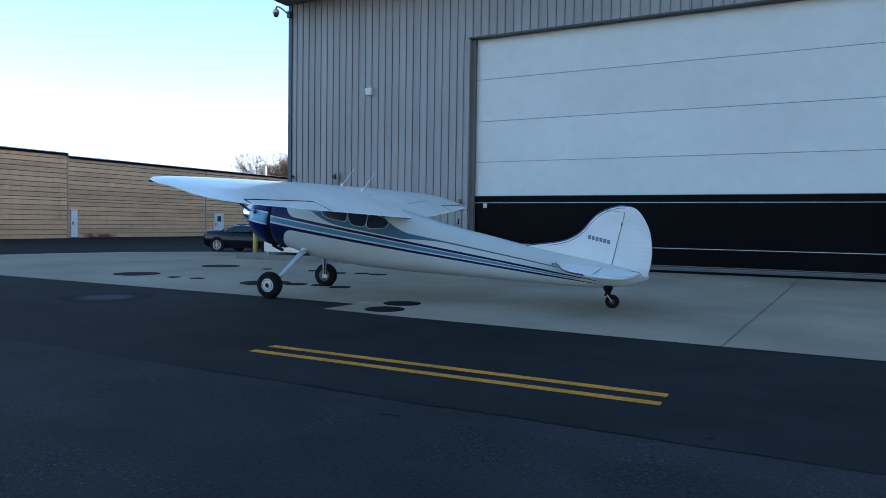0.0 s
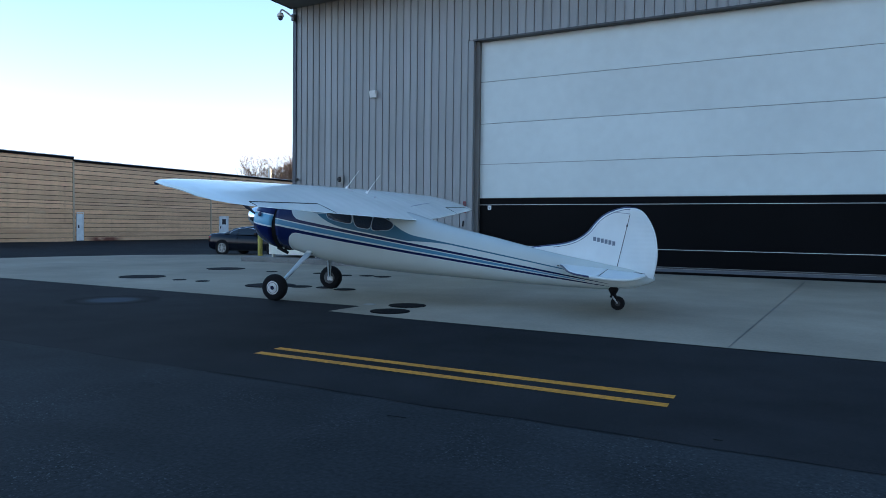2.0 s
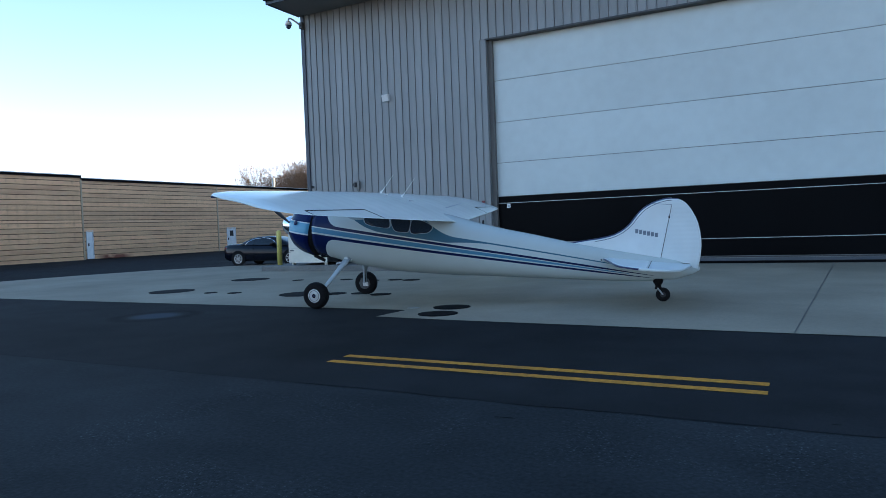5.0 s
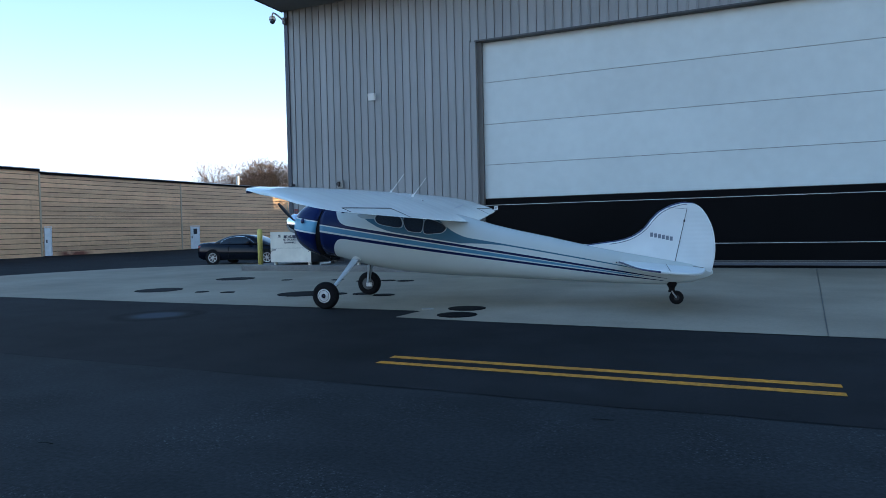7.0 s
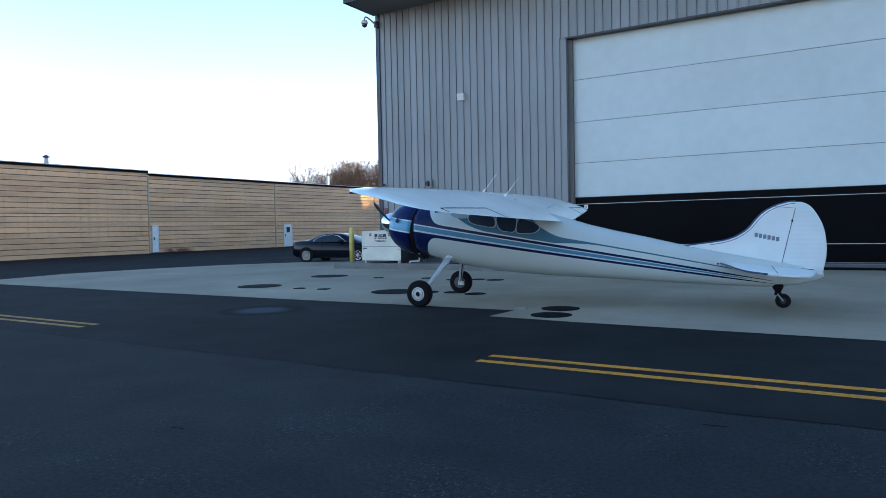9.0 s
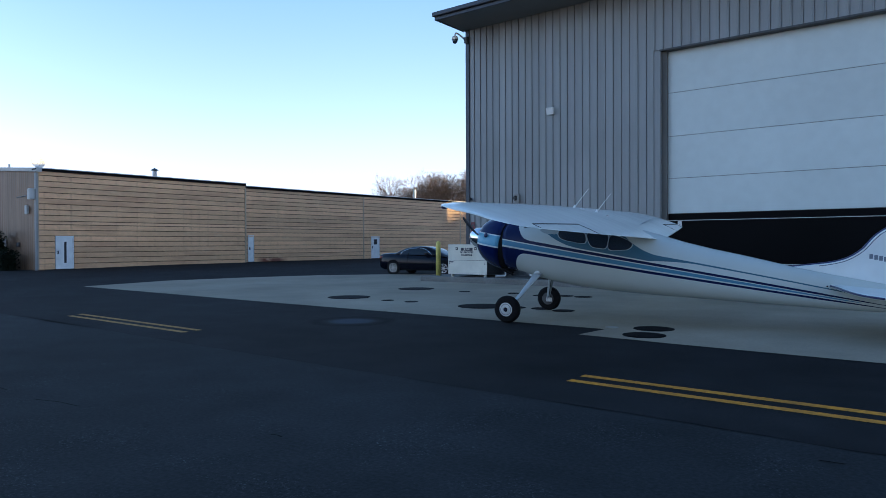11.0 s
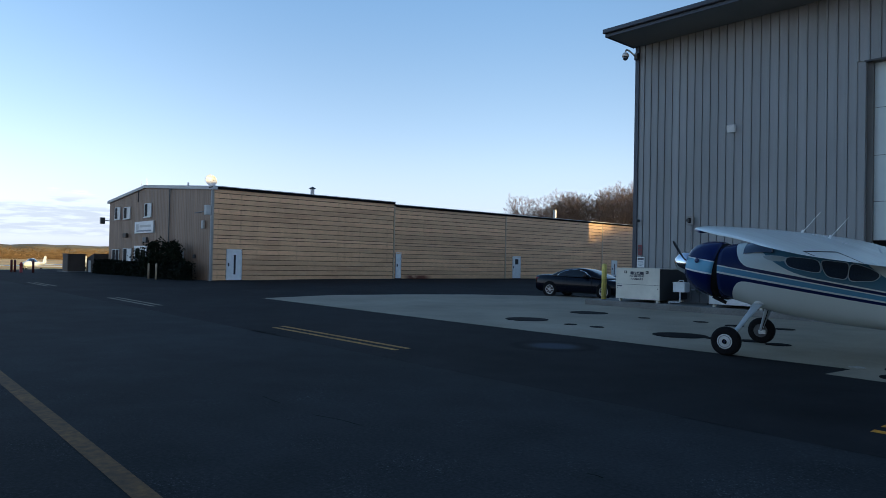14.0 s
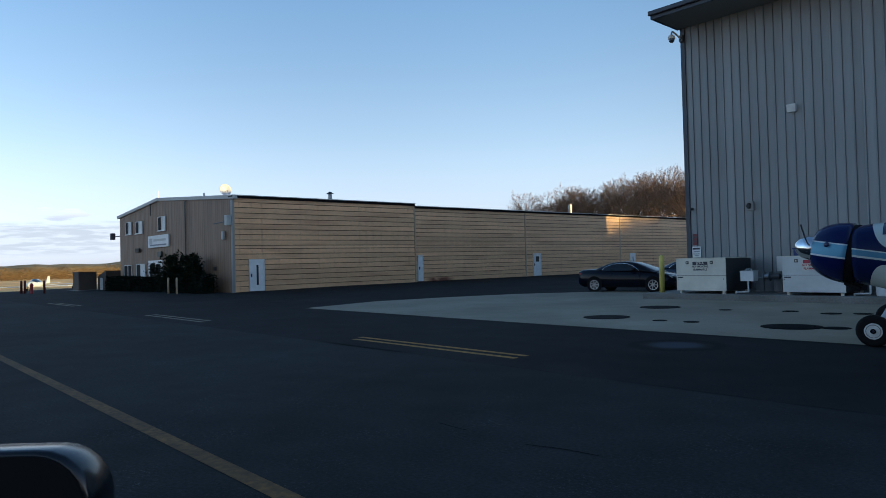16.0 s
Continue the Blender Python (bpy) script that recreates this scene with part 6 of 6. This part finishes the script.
def evergreen(x, y, z, w, h, count, seed):
    rng = random.Random(seed)
    t = thing("shrub_tree", "dark evergreen shrub tree with broad leaves by the gable", "shrub", pose(x, y, z))
    clumps = []
    bm = bmesh.new()
    rod(bm, (0, 0, 0), (0.1, 0, 1.1), 0.09, 0.07, 8)
    for k in range(19):
        a = rng.uniform(0, 6.28)
        r = w * 0.5 * math.sqrt(rng.random())
        zz = h * (0.44 + 0.54 * rng.random())
        r *= 1 - 0.35 * abs(zz / h - 0.55)
        c = Vector((r * math.cos(a), r * math.sin(a), zz))
        clumps.append((c, rng.uniform(0.28, 0.55)))
        rod(bm, (0.1, 0, 0.9), tuple(c), 0.035, 0.012, 5)
    part("trunk", bm, "bark", t, "dark branching trunk")
    def where(r):
        c, s = clumps[r.randrange(len(clumps))]
        d = Vector((r.gauss(0, 1), r.gauss(0, 1), r.gauss(0, 1))).normalized()
        return c + d * s * r.uniform(0.5, 1.0)
    leaf_part("crown", leaves(rng, where, count, 0.1), "leaf_dark", t)


evergreen(-31.5, -8.1, 0.0, 1.45, 2.36, 2100, 5)
evergreen(-28.9, -8.05, 0.0, 1.15, 2.34, 2600, 8)
evergreen(-36.2, -7.7, 0.0, 0.9, 1.75, 420, 21)


def bare_tree(rng, at, h, spread):
    t = thing("tree", "bare winter deciduous tree with fine brown twigs behind the buildings", "tree", at, group="bare trees behind the tan building")
    trunk = bmesh.new()
    vs, fs = [], []

    def stick(a, b, r0, r1):
        d = (b - a).normalized()
        p = d.orthogonal().normalized()
        q = d.cross(p)
        k = len(vs)
        for c, r in ((a, r0), (b, r1)):
            for i in range(3):
                w = 2.094 * i
                vs.append(c + (p * math.cos(w) + q * math.sin(w)) * r)
        for i in range(3):
            fs.append((k + i, k + (i + 1) % 3, k + 3 + (i + 1) % 3, k + 3 + i))

    def grow(p, d, length, r, depth):
        bend = Vector((rng.gauss(0, 0.09), rng.gauss(0, 0.09), rng.gauss(0.05, 0.07)))
        mid = p + d * length * 0.5
        d2 = (d + bend).normalized()
        end = mid + d2 * length * 0.5
        if depth < 2:
            rod(trunk, p, mid, r, r * 0.85, 6)
            rod(trunk, mid, end, r * 0.85, r * 0.7, 6)
        else:
            stick(p, mid, r, r * 0.85)
            stick(mid, end, r * 0.85, r * 0.6)
        if depth >= 7:
            return
        n = 3 if depth in (1, 2, 4, 5) else 2
        for k in range(n + (rng.random() < 0.5)):
            ax = d2.orthogonal().normalized()
            ax.rotate(Matrix.Rotation(rng.uniform(0, 6.28), 3, d2))
            nd = d2.copy()
            nd.rotate(Matrix.Rotation(radians(rng.uniform(18, 46) if depth < 4 else rng.uniform(15, 36)) * spread, 3, ax))
            nd.z += 0.16 if depth < 4 else 0.06
            grow(mid.lerp(end, rng.uniform(0.3, 1.0)), nd.normalized(), length * (rng.uniform(0.6, 0.8) if depth < 4 else rng.uniform(0.5, 0.66)), max(r * 0.58, 0.009), depth + 1)

    grow(Vector((0, 0, -0.5)), Vector((rng.gauss(0, 0.05), rng.gauss(0, 0.05), 1)).normalized(), h * 0.34, h * 0.017, 0)
    part("trunk", trunk, "bark", t)
    me = bpy.data.meshes.new("crown")
    me.from_pydata([tuple(v) for v in vs], [], fs)
    me.materials.append(M["twig"])
    ob = new("crown", me)
    ob.parent = t
    return t


rng = random.Random(11)
kinds = [bare_tree(rng, pose(-74, 80, 0), 14.0, 1.1), bare_tree(rng, pose(-66, 78, 0), 16.0, 1.15), bare_tree(rng, pose(-59, 80, 0), 17.0, 1.05)]
for k in range(46):
    src = kinds[rng.randrange(3)]
    x = -78.5 + 0.9 * k + rng.uniform(-1, 1)
    copy_thing(src, pose(x, 82 + rng.uniform(-5, 14), 0, 0, 0, rng.uniform(0, 360)) @ Matrix.Scale(1.05 + 0.12 * smooth01((x + 78) / 26), 4))

for k, x, y, turn in ((1, 18.6, 61.6, 40), (2, 20.5, 63.4, 200), (1, 22.0, 65.2, 110), (0, 19.0, 64.4, 300), (2, 25.5, 66.5, 20), (1, 23.5, 67.0, 250), (2, 26.5, 65.0, 75)):   # unseen, added behind the hangar to break up the last sun on the siding
    copy_thing(kinds[k], pose(x, y, 0, 0, 0, turn))

# ---- distance ----
M["hill"] = material("hill", (0.2, 0.155, 0.068), 0.95, grain=0.45, grain_size=0.05, stain=0.3, stain_size=0.008)


def hills():
    rng = random.Random(3)
    for name, dist, base, amp, label in (("backdrop", 900, 11.5, 3.5, "low wooded hills beyond the airfield, dull green-brown"),):
        bm = bmesh.new()
        rows = []
        for i in range(160):
            a = radians(60 + 150 * i / 159)
            hgt = base + amp * noise.noise(Vector((i * 0.05, 0, 2))) + 3.0 * noise.noise(Vector((i * 0.6, 3, 2))) + rng.uniform(0, 1.2)
            c, s = math.cos(a), math.sin(a)
            rows.append([(c * dist, s * dist, -4), (c * (dist + 60), s * (dist + 60), hgt * 0.7), (c * (dist + 160), s * (dist + 160), hgt), (c * (dist + 400), s * (dist + 400), -4)])
        bm = loft(rows, closed=False, close_ends=False)
        tagged(part(name, bm, "hill", smooth=False), label, "hills", kind="structure")
    bm = bmesh.new()
    M["scrub"] = leaf_material("scrub", (0.17, 0.115, 0.06), 0.95)
    me_v, me_f = [], []
    for i in range(60000):
        a = radians(rng.uniform(150, 200))
        d = rng.uniform(260, 420)
        x, y, z = math.cos(a) * d, math.sin(a) * d, -1.2 + rng.uniform(0, 5.2) * rng.random()
        s = rng.uniform(0.15, 0.38)
        k = len(me_v)
        me_v += [(x, y - s, z), (x, y + s, z + 0.2), (x + 0.3, y, z + s * 1.3)]
        me_f.append((k, k + 1, k + 2))
    me = bpy.data.meshes.new("scrub")
    me.from_pydata(me_v, [], me_f)
    me.materials.append(M["scrub"])
    tagged(new("scrub", me), "russet winter scrub at the far edge of the field", "scrub", kind="stuff")


hills()


def shade_rise():
    """An unseen rise in the sun's path, added to shade the tan wall softly below the sun patch."""
    rows = []
    for i in range(49):
        k = -90 + 180 * i / 48
        top = 30.5 + 1.2 * noise.noise(Vector((k * 0.08, 5, 0))) + 0.5 * noise.noise(Vector((k * 0.5, 9, 0)))
        c = Vector((131.0, 133.0, 0)) + Vector((-math.sin(SUN_AZ), math.cos(SUN_AZ), 0)) * k
        w = Vector((math.cos(SUN_AZ), math.sin(SUN_AZ), 0))
        rows.append([tuple(c - w * 45 + Vector((0, 0, -2))), tuple(c - w * 18 + Vector((0, 0, top * 0.75))), tuple(c + Vector((0, 0, top))), tuple(c + w * 60 + Vector((0, 0, -2)))])
    tagged(part("backdrop", loft(rows, closed=False, close_ends=False), "hill"), "unseen rise added to shade the foot of the tan wall", "hills", kind="structure")


shade_rise()


def far_airplane(x, y, yaw):
    p = thing("light_airplane", "small white low-wing airplane parked on the far field", "airplane", pose(x, y, ground_z(x, y) - 0.03, 0, 0, yaw), group="light airplanes parked far off")
    part("fuselage", loft([[(u, w * math.cos(a), z + h * math.sin(a)) for a in (2 * math.pi * i / 12 for i in range(12))] for u, w, h, z in ((0, 0.2, 0.22, 0.9), (0.6, 0.5, 0.42, 0.95), (2.2, 0.58, 0.5, 1.02), (3.6, 0.4, 0.38, 1.0), (6.8, 0.08, 0.12, 1.0))]), "airplane_white", p, "", True)
    part("canopy", loft([[(u, w * math.cos(a), 1.25 + h * math.sin(a)) for a in (math.pi * i / 8 for i in range(9))] for u, w, h in ((1.2, 0.3, 0.1), (1.8, 0.48, 0.5), (2.8, 0.48, 0.5), (3.6, 0.3, 0.1))], close_ends=False, closed=False), "dark_glass", p, "", True)
    part("wing", a_box(1.6, 3.1, -4.6, 4.6, 0.62, 0.74, 0.05), "airplane_white", p)
    part("stabilizer", a_box(6.0, 6.8, -1.5, 1.5, 1.05, 1.11, 0.02), "airplane_white", p)
    part("fin", plate([Vector(q) for q in ((5.6, 1.05), (6.3, 2.1), (6.9, 2.1), (6.9, 1.0))], 0.05), "airplane_white", p)
    for u, n in ((0.7, 0), (2.5, -1.2), (2.5, 1.2)):
        w = part("wheel", lathe([(0.02, -0.07), (0.19, -0.07), (0.2, 0.07), (0.02, 0.07)], seg=14, turn=pose(u, n, 0.2, 90, 0, 0)), "rubber", p)
        part("gear_leg", a_rod((u, n, 0.25), (u, n * 0.95, 0.75), 0.04, 0.05, 6), "airplane_white", p)


far_airplane(-95.5, -4.7, 146)
far_airplane(-100, 2.4, 150)


def brown_cabinet():
    c = thing("utility_cabinet", "large brown utility enclosure on a concrete base by the apron edge", "cabinet", pose(-50.8, -8.6, -0.16))
    part("base", a_box(-1.6, 1.6, -0.95, 0.95, 0, 0.18, 0.02), "concrete_dark", c)
    part("body", a_box(-1.0, 1.0, -0.68, 0.68, 0.18, 1.64, 0.02), "brown_box", c)
    part("roof", a_box(-1.07, 1.07, -0.75, 0.75, 1.64, 1.71, 0.02), "brown_box", c)
    part("door", a_box(0.02, 0.92, -0.705, -0.682, 0.3, 1.54), "brown_box", c)
    c = thing("shed", "small dark shed with sloping roof behind the hedge", "shed", pose(-48.4, -7.2, -0.1))
    bm = bmesh.new()
    prof = ((-1.1, 0), (1.1, 0), (1.1, 1.7), (-1.1, 1.25))
    a = [bm.verts.new((x, -0.7, z)) for x, z in prof]
    b = [bm.verts.new((x, 0.7, z)) for x, z in prof]
    bm.faces.new(a), bm.faces.new(b)
    for i in range(4):
        bm.faces.new((a[i], a[(i + 1) % 4], b[(i + 1) % 4], b[i]))
    part("body", bm, "brown_box", c)
    part("door", a_box(-0.4, 0.3, -0.73, -0.705, 0.05, 1.1), "roof_light", c, "pale door")


brown_cabinet()


def hydrant():
    c = thing("fire_hydrant", "red fire hydrant at the apron edge", "hydrant", pose(-50.73, -12.59, -0.12))
    part("barrel", lathe([(0.16, 0), (0.16, 0.05), (0.12, 0.08), (0.12, 0.6), (0.15, 0.62), (0.14, 0.72), (0.07, 0.82), (0.03, 0.88)], seg=16), "red_paint", c, "", True)
    part("nozzle", a_rod((-0.22, 0, 0.48), (0.22, 0, 0.48), 0.06, 0.06, 10), "red_paint", c)
    for x, y in ((-1.38, -0.48), (-1.28, -0.24), (1.86, 0.54)):
        b = thing("bollard", "dark red guard post beside the hydrant", "bollard", pose(-50.73 + x, -12.59 + y, -0.12), group="guard posts round the hydrant")
        part("post", lathe([(0.09, 0), (0.09, 1.0), (0.06, 1.06), (0.01, 1.07)], seg=12), "post_red", b, "", True)


hydrant()
for x, y in ((-29.75, -9.1), (-28.45, -9.06)):
    b = thing("bollard", "pale slim post in front of the hedge", "bollard", pose(x, y, ground_z(x, y)), group="pale posts by the hedge")
    part("post", lathe([(0.06, 0), (0.06, 0.95), (0.03, 1.0), (0.005, 1.01)], seg=12), "tan_trim", b, "", True)


# ---- parked cars ----
M["car_black"] = material("car_black", (0.0035, 0.005, 0.011), 0.16, coat=0.08, spec=0.2)
M["car_blue"] = material("car_blue", (0.015, 0.025, 0.05), 0.18, coat=0.8)
M["car_glass"] = material("car_glass", (0.008, 0.011, 0.015), 0.06, spec=0.5)
M["alloy"] = material("alloy", (0.5, 0.5, 0.5), 0.3, 0.8)
M["tail_red"] = material("tail_red", (0.2, 0.01, 0.01), 0.2, coat=0.5)


def car(at, paint, label):
    """A coupe, nose to +x, wheels at x = 0 and 2.72."""
    c = thing("car", label, "car", at, group="parked cars")

    def ring(x, w, z0, z1, round_top):
        pts = []
        for y, z in ((-0.86, 0.0), (-0.97, 0.12), (-1.0, 0.45), (-0.985, 0.72), (-0.93, 0.92), (-0.75, 1.0), (-0.3, 1.0 + round_top)):
            pts.append((x, y * w, z0 + (z1 - z0) * z))
        return pts + [(p[0], -p[1], p[2]) for p in reversed(pts)]
    st = [(-0.85, 0.7, 0.42, 0.86), (-0.8, 0.79, 0.3, 0.95), (-0.6, 0.83, 0.22, 0.985), (-0.2, 0.865, 0.2, 1.0), (0.4, 0.875, 0.19, 0.97), (1.4, 0.875, 0.19, 0.93), (2.1, 0.87, 0.19, 0.9),
          (2.7, 0.86, 0.2, 0.85), (3.2, 0.8, 0.2, 0.77), (3.48, 0.68, 0.26, 0.68), (3.58, 0.56, 0.34, 0.58)]
    body = part("body", loft([ring(x, w, a, b, 0.02) for x, w, a, b in st]), paint, c, "", True)
    gl = [(-0.2, 0.68, 0.9, 0.93), (0.15, 0.64, 0.92, 1.1), (0.5, 0.6, 0.92, 1.24), (0.85, 0.58, 0.92, 1.315), (1.2, 0.575, 0.91, 1.335), (1.55, 0.58, 0.9, 1.32), (1.85, 0.6, 0.89, 1.265),
          (2.2, 0.64, 0.88, 1.13), (2.55, 0.68, 0.86, 0.98), (2.8, 0.7, 0.82, 0.87)]

    def cabin(x):
        """Half width at the foot and at the top, foot and top height of the cabin."""
        xs_ = [g[0] for g in gl]
        return [float(np.interp(x, xs_, [g[k] for g in gl])) for k in (1, 2, 3)]

    def house(x):
        wt, zb, zt = cabin(x)
        wb = 0.8
        m = wb * 0.5 + wt * 0.5 + 0.015
        half = [(x, -wb, zb), (x, -m, zb + (zt - zb) * 0.5), (x, -wt, zt - 0.05), (x, -wt + 0.07, zt - 0.012), (x, -wt * 0.45, zt)]
        return half + [(p[0], -p[1], p[2]) for p in reversed(half)]
    part("cabin", loft([house(-0.2 + 3.0 * i / 30) for i in range(31)]), paint, c, "", True)

    def side_at(x, z, s, lift):
        h = house(x)
        y = float(np.interp(z, [p[2] for p in h[:4]], [p[1] for p in h[:4]]))
        return (x, -s * (y - lift), z)

    def pane_between(x0, x1, label):
        rows = []
        for i in range(9):
            x = x0 + (x1 - x0) * i / 8
            wt, zb, zt = cabin(x)
            rows.append([(x, wt * k * 0.93, zt + 0.006 - 0.03 * abs(k) ** 4) for k in (-1, -0.7, -0.35, 0, 0.35, 0.7, 1)])
        part("window", loft(rows, closed=False, close_ends=False), "car_glass", c, label, True)
    pane_between(1.8, 2.72, "dark windscreen")
    pane_between(-0.12, 0.62, "dark rear window")
    top_line = ((0.34, 0.945), (0.46, 1.09), (0.62, 1.17), (0.85, 1.23), (1.2, 1.255), (1.5, 1.235), (1.74, 1.15), (1.98, 1.0), (2.06, 0.93))
    for s in (-1, 1):
        for x0, x1 in ((0.36, 0.78), (0.83, 2.04)):
            rows = []
            for i in range(11):
                x = x0 + (x1 - x0) * i / 10
                zt = float(np.interp(x, [q[0] for q in top_line], [q[1] for q in top_line]))
                rows.append([side_at(x, 0.935 + (zt - 0.935) * k / 4, s, 0.006) for k in range(5)])
            part("window", loft(rows, closed=False, close_ends=False), "car_glass", c, "dark tinted side window", True)
        part("window_trim", sweep([side_at(x, z, s, 0.008) for x, z in top_line], 0.011, 6), "chrome", c, "bright window trim", True)
        part("mirror", a_box(1.75, 1.9, s * 0.86 - 0.09, s * 0.86 + 0.09, 0.92, 1.05, 0.03), paint, c)
        part("side_strip", a_box(0.35, 2.35, s * 0.865 - 0.015, s * 0.865 + 0.015, 0.5, 0.55, 0.01), "black_gap", c)
        for xs_ in (0.8, 2.12):
            part("door_seam", a_box(xs_, xs_ + 0.012, s * 0.868 - 0.006, s * 0.868 + 0.006, 0.3, 0.9), "black_gap", c)
        part("tail_lamp", a_box(-0.8, -0.55, s * 0.66 - 0.13, s * 0.66 + 0.13, 0.72, 0.86, 0.03), "tail_red", c, "red tail lamp")
        part("headlamp", a_box(3.3, 3.5, s * 0.56 - 0.12, s * 0.56 + 0.12, 0.6, 0.7, 0.03), "pale_glass", c, "clear headlamp")
        for x in (0.0, 2.72):
            turn = pose(x, s * 0.79, 0.315, 90, 0, 0)
            w = part("wheel", lathe([(0.2, -0.06), (0.215, -0.09), (0.29, -0.1), (0.315, -0.07), (0.315, 0.07), (0.29, 0.1), (0.215, 0.09), (0.2, 0.06)], seg=28, turn=turn), "rubber", c)
            rim = part("rim", loft([[turn @ Vector((r * math.cos(2 * math.pi * i / 24), r * math.sin(2 * math.pi * i / 24), -s * h)) for i in range(24)] for r, h in ((0.218, 0.088), (0.214, 0.096), (0.19, 0.092), (0.186, 0.062))], close_ends=False), "alloy", w, "silver alloy rim")
            for k in range(7):
                a = 2 * math.pi * k / 7
                part("spoke", a_rod(turn @ Vector((0.02 * math.cos(a), 0.02 * math.sin(a), -s * 0.086)), turn @ Vector((0.2 * math.cos(a), 0.2 * math.sin(a), -s * 0.085)), 0.022, 0.015, 6), "alloy", w)
            part("hub", a_rod(turn @ Vector((0, 0, -s * 0.07)), turn @ Vector((0, 0, -s * 0.096)), 0.042, 0.036, 12), "alloy", w)
            part("wheel_arch", lathe([(0.3, -0.02), (0.37, -0.02), (0.37, 0.012), (0.3, 0.012)], seg=24, turn=pose(x, s * 0.862, 0.33, 90, 0, 0)), "black_gap", c)
    part("bumper_rear", a_box(-0.87, -0.75, -0.7, 0.7, 0.42, 0.6, 0.04), paint, c)
    part("bumper_front", a_box(3.4, 3.58, -0.62, 0.62, 0.32, 0.48, 0.04), paint, c)
    return c


car(pose(-5.34, 1.9, ground_z(-5, 1.5) + 0.012, 0, 0, 10), "car_black", "black two-door coupe parked beside the hangar")
car(pose(-4.4, 5.9, ground_z(-4, 5) + 0.0, 0, 0, 14), "car_blue", "dark blue coupe parked behind the black one")


# ---- wing mirror ----
def wing_mirror():
    """The mirror on the door of the vehicle that stands where the walk ends."""
    c = thing("vehicle_door", "black vehicle door with a glossy wing mirror", "vehicle door", pose(12.243, -24.358, 0, 0, 0, 48.2))

    def shell(w, h, r, y):
        pts = []
        for cx, cz, a0 in ((w - r, h - r, 0), (-w + r, h - r, 90), (-w + r, -h + r, 180), (w - r, -h + r, 270)):
            pts += [(cx + r * math.cos(radians(a0 + 15 * k)), y, 1.296 + cz + r * math.sin(radians(a0 + 15 * k))) for k in range(7)]
        return pts
    part("housing", loft([shell(0.09, 0.05, 0.045, 0.1), shell(0.108, 0.07, 0.055, 0.06), shell(0.116, 0.078, 0.06, 0.0), shell(0.115, 0.077, 0.06, -0.006), shell(0.112, 0.074, 0.058, -0.008)]),
         "mirror_shell", c, "glossy dark blue-black housing", True)
    # flat plate, its black stands in for the dark of the mirror's recess
    part("face_plate", loft([shell(0.111, 0.073, 0.057, d) for d in (-0.0075, -0.011)]), "black_gap", c, "matt black plate painted as the dark recess")
    part("mirror_glass", loft([[(x - 0.03, y, z - 0.035) for x, y, z in shell(0.07, 0.03, 0.028, d)] for d in (-0.0105, -0.014)]), "mirror_glass", c, "mirror glass")
    part("stalk", a_box(-0.06, 0.03, -0.2, 0.06, 1.15, 1.21, 0.02), "mirror_shell", c)
    door = a_box(-1.1, 0.35, -0.03, 0.03, 0.02, 1.18, 0.02)
    part("door_panel", door, "mirror_shell", c, "", False, pose(-0.02, -0.2, 0, 0, 0, 155.4))


M["mirror_shell"] = material("mirror_shell", (0.003, 0.004, 0.008), 0.22, spec=0.5)
M["mirror_glass"] = material("mirror_glass", (0.8, 0.8, 0.8), 0.02, 1.0)
wing_mirror()
